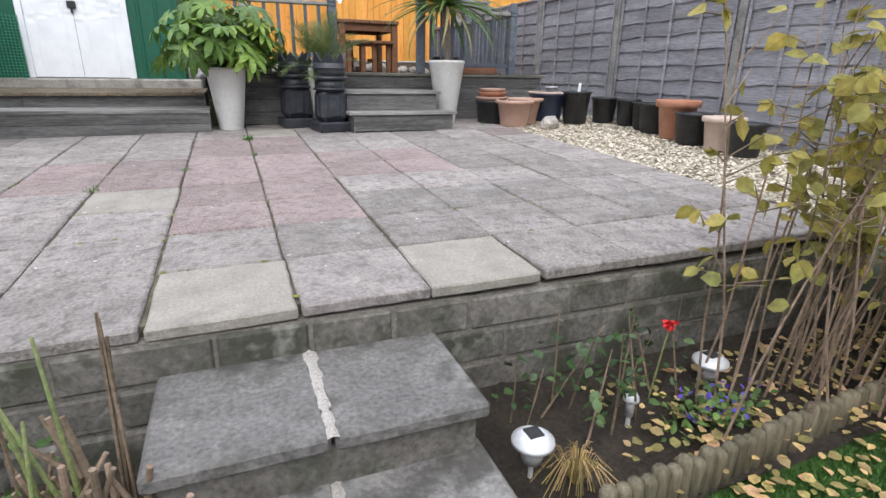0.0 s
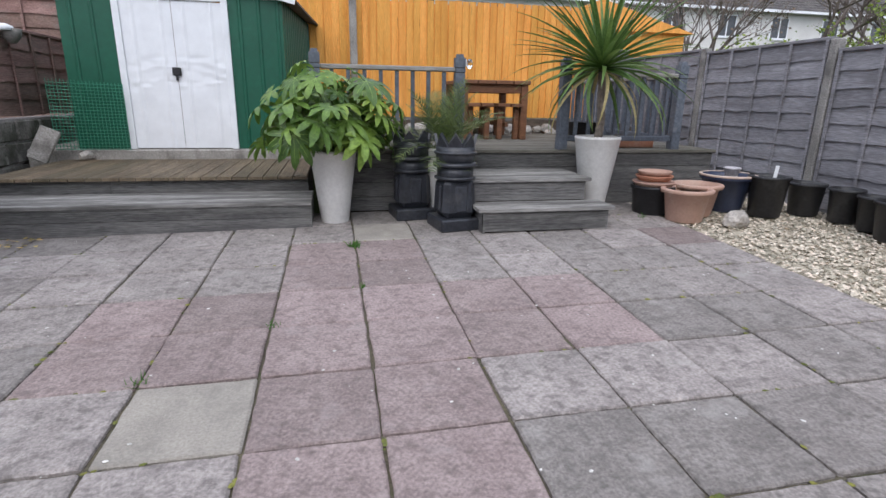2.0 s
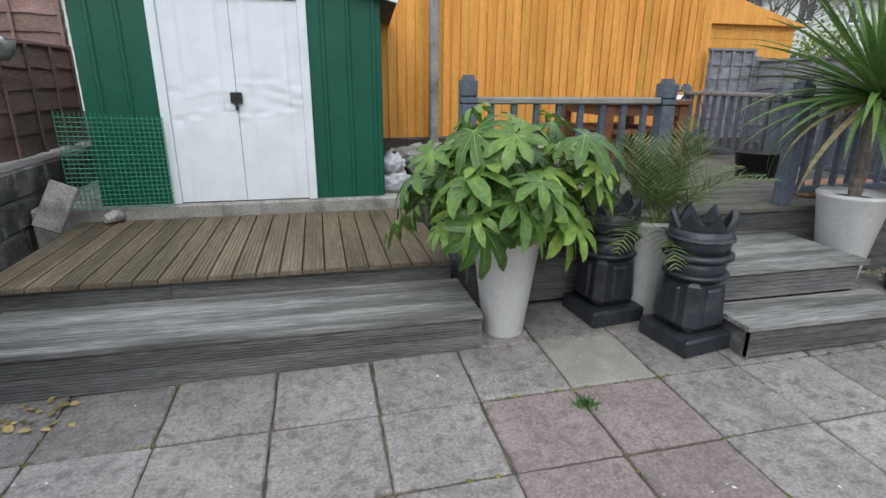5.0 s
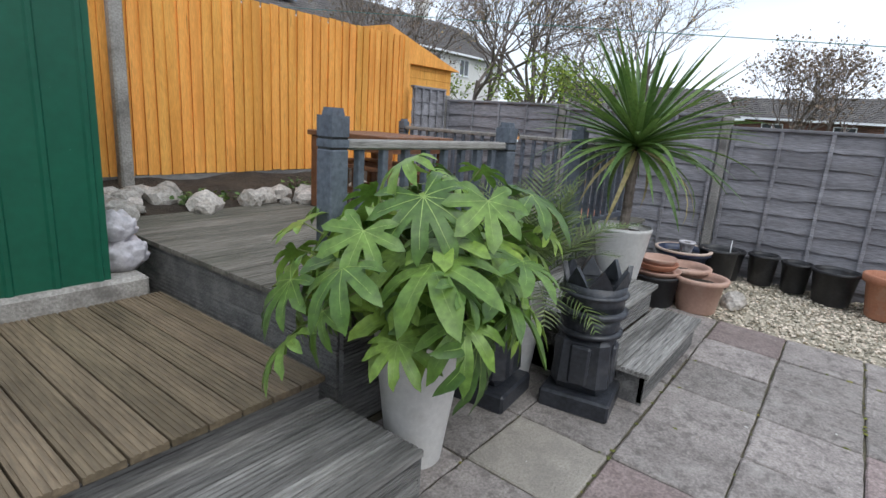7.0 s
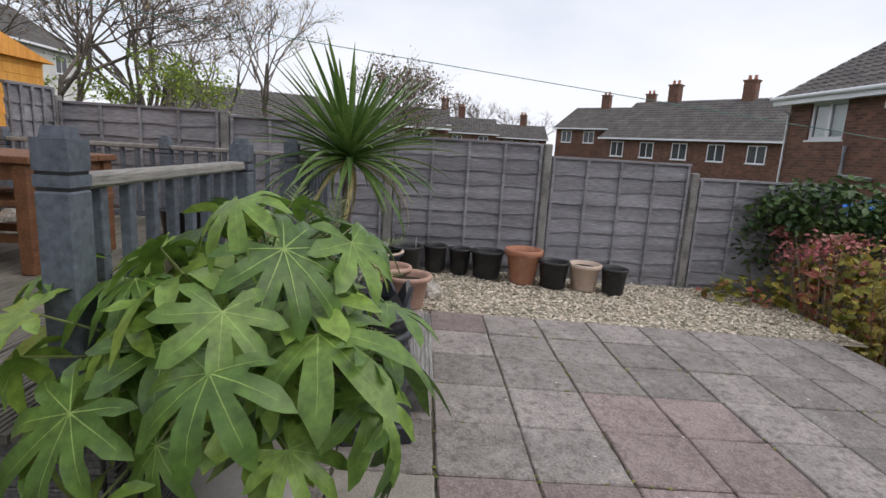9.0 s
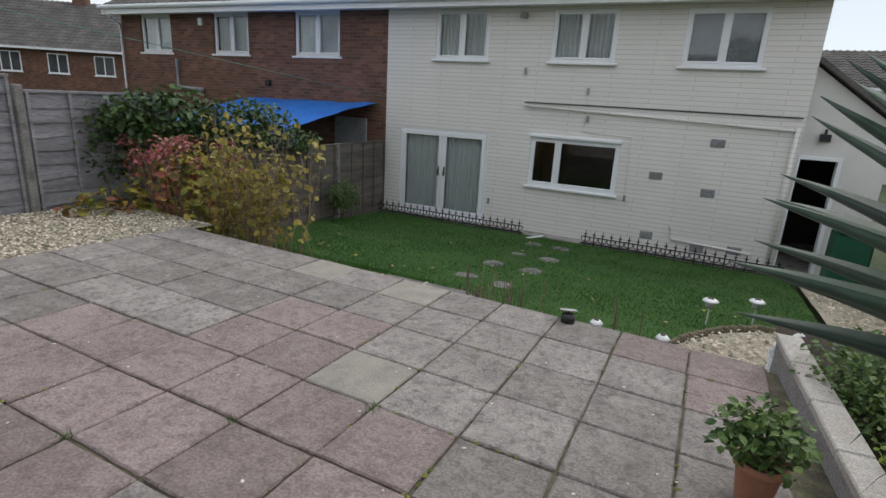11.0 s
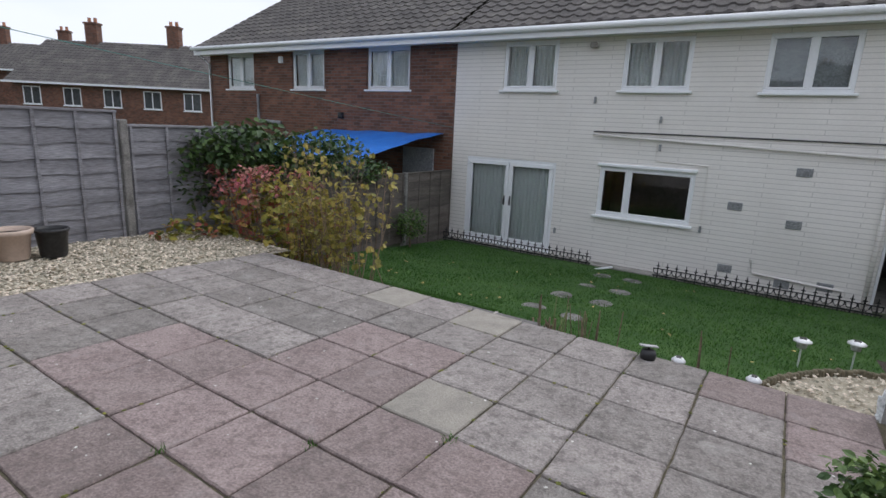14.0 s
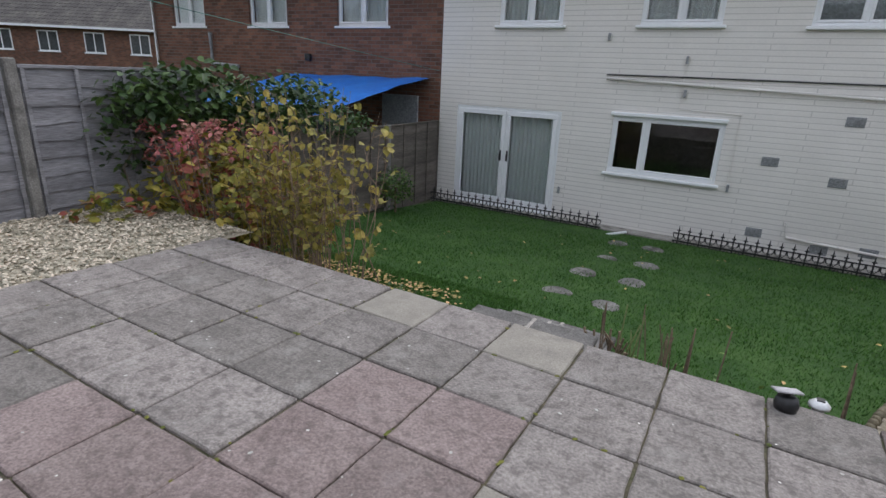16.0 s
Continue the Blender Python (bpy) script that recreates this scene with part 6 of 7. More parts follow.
for k in range(9):
    y0 = -0.3 - 0.38 * k
    part("ivy_stem", tube(bmesh.new(), [(4.33, y0, -0.3), (4.36, y0 + rs.uniform(-0.15, 0.15), 0.4), (4.34, y0 + rs.uniform(-0.3, 0.3), 1.0)], [0.014, 0.011, 0.006], 6), M_BARK, ivy, "brown climbing stem", True)
bm = tube(bmesh.new(), [(4.1, -4.58, -0.95), (4.1, -4.58, -0.4)], 0.02, 6)
leafy("round_shrub", "small bright green rounded shrub by the fence", M_SHRUB, bm, blob(800, (4.1, -4.58, -0.42), (0.33, 0.36, 0.32), 0.06, 0.45))

# planting in the raised bed
leafy("lime_shrub", "low yellow-green variegated shrub in the raised bed", M_LIME, None, blob(1500, (-3.38, 1.2, 0.12), (0.42, 0.36, 0.16), 0.036, 0.2))
leafy("dark_shrub", "bushy dark green shrub in the raised bed", M_SHRUB, None, blob(2000, (-3.22, 0.40, 0.18), (0.38, 0.46, 0.26), 0.042, 0.3))
leafy("grey_shrub", "loose grey-green plant in the raised bed", M_SHRUB, None, blob(700, (-3.7, 1.95, 0.2), (0.5, 0.3, 0.25), 0.045, 0.3) + blob(700, (-3.4, 0.8, 0.12), (0.35, 0.3, 0.18), 0.035, 0.2) + blob(350, (-4.3, 1.0, 0.2), (0.4, 0.6, 0.35), 0.06, 0.3))
leafy("bank_shrub", "rusty autumn hedge beside the path", M_BUSHLEAF, None, blob(900, (-4.95, -2.4, 0.3), (0.35, 1.6, 0.7), 0.09, 0.4))

# geranium
pot("geranium_pot", "mossy terracotta pot with flaking paint", -2.57, 1.56, pz(-2.57, 1.56) + 0.002, 0.066, 0.09, 0.19, M_TERRA, 0.010, 0.035, 0.9)
bm = bmesh.new()
for k in range(26):
    a = rs.uniform(0, 6.28)
    tube(bm, [(-2.57, 1.56, 0.2), (-2.57 + 0.13 * math.cos(a), 1.56 + 0.13 * math.sin(a), rs.uniform(0.24, 0.38))], [0.006, 0.003], 5)
leafy("geranium_plant", "leafy green geranium with reddish edges in a pot", M_SHRUB, bm, blob(620, (-2.56, 1.56, 0.33), (0.19, 0.18, 0.14), 0.042, 0.3))

# flower bed in front of the wall
bm = bmesh.new()
lv = []
for k in range(14):
    x, y = rs.uniform(0.65, 1.5), rs.uniform(-0.4, -0.1)
    h = rs.uniform(0.2, 0.5)
    t0 = Vector((x, y, -0.52))
    t1 = t0 + Vector((rs.gauss(0, 0.1), rs.gauss(0, 0.06), h))
    tube(bm, [t0, t0.lerp(t1, 0.5) + Vector((0.01, 0.01, 0)), t1], [0.005, 0.004, 0.002], 5)
    for q in range(9):
        s = rs.uniform(0.03, 0.055)
        lv.append(np.array(Matrix.LocRotScale(t0.lerp(t1, rs.uniform(0.3, 1)) + Vector((rs.gauss(0, 0.03), rs.gauss(0, 0.03), 0)), Euler((rs.uniform(-1, 0.3), rs.uniform(-0.6, 0.6), rs.uniform(0, 6.28))), (s, s, s))))
rose = leafy("rose_bush", "sparse rose stems with dark green leaves and one red bloom", M_IVY, bm, lv)
part("stalk", tube(bmesh.new(), [(1.30, -0.22, -0.55), (1.35, -0.21, -0.3), (1.38, -0.2, -0.2)], 0.004, 5), M_STEM, rose)
swarm("red_bloom", LEAF_V, LEAF_F, blob(40, (1.38, -0.2, -0.19), (0.022, 0.022, 0.018), 0.028, 0.2), M_RED, rose, "deep red rose bloom")
vio = leafy("lobelia_plant", "small low plant with violet-blue flowers", M_SHRUB, None, blob(260, (1.45, -0.4, -0.48), (0.28, 0.13, 0.1), 0.035, 0.3))
swarm("violet_flowers", LEAF_V, LEAF_F, blob(45, (1.48, -0.4, -0.42), (0.22, 0.1, 0.1), 0.028, 0.3), M_VIOLET, vio)
bm = bmesh.new()
for k in range(90):
    a, r = rs.uniform(0, 6.28), rs.uniform(0.04, 0.16)
    c = Vector((0.79, -0.47, -0.56))
    tube(bm, [c, c + Vector((0.5 * r * math.cos(a), 0.5 * r * math.sin(a), 0.13)), c + Vector((r * math.cos(a), r * math.sin(a), rs.uniform(0.0, 0.12)))], 0.0016, 3)
tg = thing("dry_grass_tuft", "dry straw-coloured grass tuft by the edging", "plant")
part("blades", bm, M_FALLEN, tg)
# cut stems beside the step
bm = bmesh.new()
for k in range(15):
    x, y = rs.gauss(-0.72, 0.14), rs.gauss(-0.36, 0.10)
    h = rs.uniform(0.15, 0.4)
    q = Vector((x, y, -0.55))
    e = q + Vector((rs.gauss(0, 0.07), rs.gauss(0, 0.05), h))
    tube(bm, [q, q.lerp(e, 0.6) + Vector((0.01, 0, 0)), e], [0.008, 0.007, 0.006], 6)
    if k % 2:
        tube(bm, [q.lerp(e, 0.6), q.lerp(e, 0.6) + Vector((rs.gauss(0, 0.05), rs.gauss(0, 0.05), 0.12))], [0.006, 0.005], 5)
for k in range(9):
    q = Vector((rs.gauss(-0.53, 0.07), rs.gauss(-0.42, 0.08), -0.5))
    e = q + Vector((rs.gauss(0, 0.06), rs.gauss(0, 0.05), rs.uniform(0.26, 0.42)))
    tube(bm, [q, q.lerp(e, 0.6) + Vector((0.015, 0, 0)), e], [0.011, 0.010, 0.008], 8)
    tube(bm, [q.lerp(e, 0.6), e + Vector((rs.gauss(0, 0.06), rs.gauss(0, 0.04), -0.02))], [0.008, 0.006], 7)
for k in range(7):
    q = Vector((rs.gauss(-0.82, 0.07), rs.gauss(-0.35, 0.08), -0.5))
    tube(bm, [q, q + Vector((rs.gauss(0, 0.05), rs.gauss(0, 0.04), rs.uniform(0.45, 0.7)))], [0.005, 0.0035], 6)
ps_ = leafy("pruned_shrub", "hard-pruned woody stems beside the step", M_SHRUB, bm, blob(520, (-0.78, -0.36, -0.40), (0.30, 0.2, 0.2), 0.032, 0.35))
for gx, gy, tx, tz in ((-0.60, -0.34, -0.60, 0.16), (-0.57, -0.36, -0.69, 0.04), (-0.66, -0.33, -0.71, 0.10), (-0.72, -0.38, -0.64, -0.02)):
    b0, b1 = Vector((gx, gy, -0.55)), Vector((tx, gy + 0.02, tz))
    part("green_shoot", tube(bmesh.new(), [b0, b0.lerp(b1, 0.4) + Vector((0.02, 0, 0)), b1], [0.008, 0.007, 0.004], 7), M_STEM, ps_, "thick green thorny shoot", True)
bm = bmesh.new()
for k in range(16):
    x = rs.choice((-0.55, -0.95, -1.05, -1.15, -1.75, -1.8)) + rs.gauss(0, 0.06)
    tube(bm, [(x, -0.25, -0.55), (x + rs.gauss(0, 0.03), -0.25, rs.uniform(0.02, 0.22))], [0.006, 0.004], 5)
leafy("pruned_rose", "thin pruned rose stems rising past the patio edge", M_SHRUB, bm, blob(20, (-1.0, -0.25, -0.2), (0.5, 0.1, 0.25), 0.04))

# weeds in the joints
for x, y, n, s in ((0.0, 3.52, 60, 0.07), (-0.92, 1.86, 26, 0.05), (-0.46, 2.3, 18, 0.045), (2.55, 3.98, 14, 0.06), (0.0, 2.75, 14, 0.04)):
    w = thing("weed_tuft", "small green weed tuft growing in a paving joint", "weed", "weeds in the joints")
    swarm("blades", [(-0.12, 0, 0), (0.12, 0, 0), (0, 0.25, 1)], [(0, 1, 2)], [np.array(Matrix.LocRotScale((x + rs.gauss(0, 0.022), y + rs.gauss(0, 0.022), pz(x, y) - 0.01), Euler((rs.uniform(-0.7, 0.7), rs.uniform(-0.7, 0.7), rs.uniform(0, 6.28))), (s * 0.7, s, s * rs.uniform(0.5, 1.1)))) for _ in range(n)], M_BLADE, w, "", "", "stuff")


# ---- trees ----
def bare_tree(name, label, x, y, z, height, spread, seed, leaf=None, trunks=1, depth=6):
    """Tapered trunk and limbs that fork into fine twigs, with a few leaves left."""
    r = random.Random(seed)
    t = thing(name, label, "tree", "trees beyond the fences", at=(x, y, z))
    trunk, twigs, lv = bmesh.new(), bmesh.new(), []

    def grow(p, d, ln, rad, lev):
        q = p + d * ln
        mid_ = p.lerp(q, 0.5) + Vector((r.gauss(0, 1), r.gauss(0, 1), r.gauss(0, 0.5))) * ln * 0.06
        tube(trunk if lev < 2 else twigs, [p, mid_, q], [rad, rad * 0.85, rad * 0.68], 6 if lev < 2 else 3, False)
        if leaf and lev >= depth - 2:
            for _ in range(leaf[1]):
                s = r.uniform(0.7, 1.3) * leaf[2]
                lv.append(np.array(Matrix.LocRotScale(p.lerp(q, r.random()) + Vector((r.gauss(0, 0.1), r.gauss(0, 0.1), r.gauss(0, 0.1))), Euler((r.uniform(0, 6), r.uniform(0, 6), r.uniform(0, 6))), (s, s, s))))
        if lev >= depth:
            return
        for k in range(2 if lev and r.random() < 0.45 else 3):
            nd = (d + Vector((r.gauss(0, 1), r.gauss(0, 1), r.gauss(0.15, 0.6))) * spread).normalized()
            grow(p.lerp(q, r.uniform(0.6, 1.0)), nd, ln * r.uniform(0.62, 0.85), rad * 0.6, lev + 1)

    for k in range(trunks):
        off = Vector((r.gauss(0, 0.35), r.gauss(0, 0.35), 0)) if trunks > 1 else Vector((0, 0, 0))
        grow(off, Vector((off.x * 0.3, off.y * 0.3, 1)).normalized(), height * 0.27, height * 0.016 / (1 if trunks == 1 else 1.6), 0)
    part("trunk", trunk, M_FARTREE, t)
    tagged(part("twig_mass", twigs, M_FARTREE, t), kind="stuff")
    if lv:
        swarm("leaves", LEAF_V, LEAF_F, lv, leaf[0], t)
    return t


BT = "leafless autumn tree with fine grey-brown twigs"
bare_tree("bare_tree", BT, 11.0, 15.6, 0.4, 7.2, 0.36, 1, (M_TWIG, 1, 0.07), 4)
bare_tree("bare_tree", BT, 13.4, 14.2, 0.3, 9.5, 0.42, 2, (M_TWIG, 1, 0.07), 2)
bare_tree("bare_tree", BT, 14.8, 11.6, 0.2, 9.5, 0.46, 3, (M_FALLEN, 1, 0.06), 3)
bare_tree("bare_tree", BT, 17.5, 10.0, 0.2, 8.6, 0.46, 8, (M_FALLEN, 1, 0.06), 3)
bare_tree("bare_tree", "small tree with the last dark leaves", 22.0, 4.9, -0.4, 6.8, 0.42, 4, (M_TWIG, 1, 0.10), 4)
bare_tree("yellow_tree", "small tree with yellow autumn leaves", 13.6, 11.8, 0.3, 4.6, 0.5, 6, (M_LIME, 2, 0.09), 3)
for k, (x, y, h) in enumerate(((92, -1, 15), (92, -6.5, 15), (90, -11, 14), (92, -16, 13))):
    bare_tree("bare_tree", "distant leafless rounded tree", x, y, -1, h, 0.5, 20 + k, None, 1, 6)

# washing line
wl_ = thing("washing_line", "thin green washing line stretched over the garden", "washing line")
A0, B0 = Vector((4.2, 12.0, 3.27)), Vector((4.52, HY + 0.02, 1.48))
part("cord", tube(bmesh.new(), [A0.lerp(B0, f) - Vector((0, 0, 0.18 * f * (1 - f))) for f in (k / 24 for k in range(25))], 0.004, 5), M_LINE, wl_)


# ---- small hardware round the lawn ----
def finial_fence(x0, x1, y, z):
    """Low ornamental iron edging: uprights with scrolls and pointed finials on two bars."""
    n = int(round((x1 - x0) / 0.16))
    t = thing("iron_edging", "low black ornamental iron lawn edging", "garden edging", "iron edging lengths", at=(x0, y, z))
    part("bar", boxes((0, x1 - x0, -0.008, 0.008, 0.065, 0.09)), M_IRON, t)
    part("bar", boxes((0, x1 - x0, -0.008, 0.008, 0.198, 0.216)), M_IRON, t)
    bm = tube(bmesh.new(), [(0, 0, -0.03), (0, 0, 0.27), (0, 0, 0.335)], [0.012, 0.012, 0.004], 5)
    box(bm, -0.03, 0.03, -0.005, 0.005, 0.25, 0.268)
    for s in (-1, 1):
        tube(bm, [(s * 0.076, 0, 0.21), (s * 0.07, 0, 0.15), (s * 0.03, 0, 0.10), (0.0, 0, 0.14)], 0.009, 4)
        tube(bm, [(s * 0.076, 0, 0.085), (s * 0.05, 0, 0.03), (0, 0, 0.0)], 0.009, 4)
    me = finish("upright", bm, M_IRON)
    for k in range(n):
        place(me, "upright", t, Matrix.Translation((0.08 + k * (x1 - x0 - 0.16) / (n - 1), 0, 0)))


finial_fence(0.94, 4.42, -6.30, -1.075)
finial_fence(-3.6, -0.24, -6.30, -1.075)


def solar_lamp(x, y, z, h, r, tilt=0):
    t = thing("solar_lamp", "small solar garden lamp with a steel cap", "garden lamp", "solar garden lamps", at=(x, y, z), turn=tilt)
    part("spike", tube(bmesh.new(), [(0, 0, -0.05), (0, 0, h - 0.09)], 0.009, 8), M_STEEL, t)
    part("lens", lathe(bmesh.new(), [(r * 0.5, h - 0.09), (r * 0.62, h - 0.02), (r * 0.3, h - 0.02)], 16), M_PLASTIC, t, "clear ribbed lens", True)
    part("cap", lathe(bmesh.new(), [(r, h - 0.022), (r * 0.98, h - 0.01), (r * 0.55, h + 0.012), (0.004, h + 0.016)], 20), M_STEEL, t, "", True)
    part("panel", boxes((-r * 0.35, r * 0.35, -r * 0.35, r * 0.35, h + 0.012, h + 0.019)), M_BLACK, t, "dark solar cell")


solar_lamp(0.66, -0.40, -0.55, 0.17, 0.072)
solar_lamp(1.60, -0.23, -0.53, 0.16, 0.072)
solar_lamp(1.12, -0.32, -0.55, 0.17, 0.03)
for x, y in ((-2.46, -2.45), (-2.94, -2.85)):
    solar_lamp(x, y, lawn_z(y), 0.30, 0.085)
for x, y in ((-1.62, -0.16), (-2.10, -0.17)):
    solar_lamp(x, y, -0.5, 0.47 + pz(x, y), 0.05)
sl = thing("solar_spotlight", "small black solar spotlight on the patio edge", "spotlight", at=(-1.45, 0.08, pz(-1.45, 0.08)), turn=20)
part("body", lathe(bmesh.new(), [(0.05, 0.0), (0.055, 0.03), (0.045, 0.065), (0.01, 0.07)], 16), M_BLACK, sl, "", True)
bm = bmesh.new()
box(bm, -0.06, 0.06, -0.04, 0.04, 0.085, 0.095, 0.003, Matrix.Rotation(radians(14), 4, "X"))
part("solar_panel", bm, M_PLASTIC, sl, "pale tilted solar panel")
part("neck", tube(bmesh.new(), [(0, 0, 0.06), (0, 0, 0.09)], 0.008, 6), M_BLACK, sl)

# stepping stones
for x, y, r in ((-0.10, -2.27, 0.17), (0.43, -2.34, 0.19), (0.42, -3.34, 0.19), (-0.17, -3.33, 0.19), (-0.16, -4.33, 0.19), (0.35, -4.31, 0.16), (0.45, -5.45, 0.18), (-0.07, -5.46, 0.20)):
    t = thing("stepping_stone", "round pale stepping stone set in the lawn", "stepping stone", "stepping stones", at=(x, y, lawn_z(y)))
    bm = lathe(bmesh.new(), [(r * 0.82, -0.02), (r * 0.86, 0.004), (r * 0.8, 0.01), (0.01, 0.011)], 18)
    for v in bm.verts:
        k = 1 + 0.12 * noise.noise((v.co.x * 7 + x, v.co.y * 7 + y, 0))
        v.co.x *= k
        v.co.y *= k
    part("stone", bm, M_STEP, t, "", True)


def rock(name, label, x, y, z, s, seed, group=""):
    t = thing(name, label, "rock", group, at=(x, y, z), turn=seed * 50)
    bm = bmesh.new()
    bmesh.ops.create_icosphere(bm, subdivisions=2, radius=1)
    for v in bm.verts:
        k = 1 + 0.35 * noise.noise(v.co * 1.4 + Vector((seed * 3.1, 0, 0)))
        v.co = Vector((v.co.x * s[0] * k, v.co.y * s[1] * k, max(-0.6, v.co.z) * s[2] * k + s[2] * 0.5))
    part("stone", bm, M_STONE, t)


rr = random.Random(9)
for k in range(60):
    x = rr.uniform(-0.35, 3.3)
    s = rr.uniform(0.04, 0.11)
    rock("rock", "pale rough stone edging the earth bed", x, 7.14 + rr.gauss(0, 0.1) + 0.08 * (k % 3), 0.70 + 0.015 * (k % 3), (s * 1.3, s, s * 0.9), k, "rocks along the deck")
for k, (x, y) in enumerate(((0.02, 7.35), (0.12, 7.5), (0.3, 7.4), (0.22, 7.55), (-0.05, 7.5))):
    rock("rock", "white stone piled by the old post", x, y, 0.74, (0.1, 0.09, 0.08), k + 50, "rocks along the deck")
rock("boulder", "rounded brown rough stone on the gravel", 3.22, 3.64, gz(3.22, 3.64), (0.11, 0.1, 0.09), 3)
rock("rock", "broken stone lying by the shed", -2.62, 5.93, 0.5, (0.09, 0.05, 0.05), 5)
ps = thing("leaning_slab", "broken concrete slab leaning by the wall", "slab", at=(-2.98, 5.72, 0.5))
bm = bmesh.new()
box(bm, -0.09, 0.09, -0.025, 0.025, -0.0, 0.34, 0.008, Matrix.Rotation(radians(24), 4, "Y") @ Matrix.Rotation(radians(-15), 4, "X"))
part("slab", bm, M_CONC, ps)
bag = thing("rubble_bag", "crumpled grey plastic sack beside the shed", "sack", at=(-0.48, 6.22, 0.585))
for dx, dz, s in ((0, 0, 1), (-0.02, 0.17, 0.8)):
    bm = bmesh.new()
    bmesh.ops.create_icosphere(bm, subdivisions=4, radius=1)
    for v in bm.verts:
        k = 1 + 0.18 * noise.noise(v.co * 2.2) + 0.12 * noise.noise(v.co * 6)
        v.co = Vector((v.co.x * 0.14 * k * s + dx, v.co.y * 0.13 * k * s, (max(v.co.z, -0.75) + 0.75) * 0.11 * k * s + dz))
    part("sack", bm, M_PLASTIC, bag, "", True)
sack = thing("plastic_sheet", "crumpled white plastic sheet by the planter wall end", "plastic sheet", at=(-2.95, -0.5, lawn_z(-0.5) + 0.08))
bm = bmesh.new()
bmesh.ops.create_icosphere(bm, subdivisions=4, radius=1)
for v in bm.verts:
    k = 1 + 0.3 * noise.noise(v.co * 1.8 + Vector((4, 0, 0))) + 0.16 * noise.noise(v.co * 6)
    v.co = Vector((v.co.x * 0.13 * k, v.co.y * 0.12 * k, (max(v.co.z, -0.8) + 0.8) * 0.28 * k))
part("sheet", bm, M_CURTAIN, sack, "", True)
oc = thing("plastic_offcut", "short white plastic offcut lying by the lawn edge", "offcut", at=(0.62, -6.12, lawn_z(-6.12) + 0.02))
bm = bmesh.new()
box(bm, -0.17, 0.17, -0.035, 0.035, 0.0, 0.03, 0.006, Matrix.Rotation(radians(14), 4, "Y") @ Matrix.Rotation(radians(18), 4, "Z"))
part("strip", bm, M_UPVC, oc)
# netting beside the shed
net = thing("wire_netting", "green plastic coated wire netting across the shed corner", "netting", at=(-2.9, 5.97, 0.585))
bm = bmesh.new()
for k in range(22):
    tube(bm, [(0.033 * k, 0, 0), (0.033 * k, 0, 0.70 - 0.002 * k)], 0.0035, 3)
for k in range(21):
    tube(bm, [(0, 0, 0.033 * k), (0.7, 0, 0.033 * k * 0.97)], 0.0035, 3)
part("mesh", bm, M_NETWIRE, net)
# flower basket hung on the fence
wb = thing("wall_basket", "empty grey wicker wall basket on the fence", "basket", at=(-3.3, 6.35, 1.62))
part("bowl", lathe(bmesh.new(), [(0.03, 0), (0.08, 0.06), (0.1, 0.14), (0.09, 0.14), (0.06, 0.06)], 14), M_RAILTOP, wb, "", True)
dish = thing("wall_light", "white half-round light on the fence", "lamp", at=(-3.36, 6.3, 1.74))
part("shade", lathe(bmesh.new(), [(0.12, 0), (0.1, 0.045), (0.05, 0.065), (0.005, 0.07)], 18), M_UPVC, dish, "", True)
bn = thing("wheelie_bin", "dark green wheelie bin by the passage", "bin", at=(-4.3, -5.9, lawn_z(-5.9) + 0.07))
part("body", boxes((-0.24, 0.24, -0.25, 0.25, 0.02, 0.88), bevel=0.03), M_SHED_GREEN, bn)
part("lid", boxes((-0.27, 0.27, -0.29, 0.29, 0.885, 0.95), bevel=0.025), M_SHED_GREEN, bn)
tr = thing("trough_planter", "shallow terracotta trough behind the railing", "planter", at=(2.75, 4.9, UZ))
part("trough", boxes((-0.35, 0.35, -0.1, 0.1, 0.002, 0.1), bevel=0.01), M_TERRA, tr)
cr = thing("black_crate", "black plastic tub on the deck", "tub", at=(2.75, 5.7, UZ))
part("tub", lathe(bmesh.new(), [(0.16, 0.002), (0.19, 0.22), (0.2, 0.22), (0.18, 0.22), (0.15, 0.02)], 20), M_POT_BLACK, cr, "", True)

# ---- pieces: slabs, blocks, edging, gravel, grass, leaves ----
PINK = {(-1, 2), (-1, 3), (-1, 4), (-1, 5), (-1, 6), (-1, 7), (0, 2), (0, 3), (0, 4), (0, 5), (0, 6), (0, 7), (1, 4), (1, 5), (2, 4), (2, 5), (-2, 4), (-2, 5), (-3, 4), (5, 7), (-6, 0), (-6, 1), (-5, 0), (-3, 5)}
BUFF = {(-1, 0), (1, 0), (-2, 3), (0, 8)}
slab_mesh = {}
for key, mm in M_SLAB.items():
    slab_mesh[key] = []
    for v in range(4):
        bm = boxes((-0.2225, 0.2225, -0.2225, 0.2225, -0.045, 0.0), bevel=0.007)
        bmesh.ops.subdivide_edges(bm, edges=[e for e in bm.edges if e.calc_length() > 0.2], cuts=5)
        for q in bm.verts:
            q.co += Vector((noise.noise((q.co.x * 38 + v * 7, q.co.y * 38, 5)), noise.noise((q.co.y * 38 + v * 3, q.co.x * 38, 8)), 0.5 * noise.noise((q.co.x * 30, q.co.y * 30, v)))) * 0.005
            q.co += Vector((noise.noise((q.co.x * 9 + v * 7, q.co.y * 9, 0)), noise.noise((q.co.y * 9 + v * 5, q.co.x * 9, 3)), 0)) * 0.006
        slab_mesh[key].append(finish("slab", bm, mm))
tilt = Matrix.Rotation(math.atan(0.033), 4, "X") @ Matrix.Rotation(-math.atan(0.012), 4, "Y")
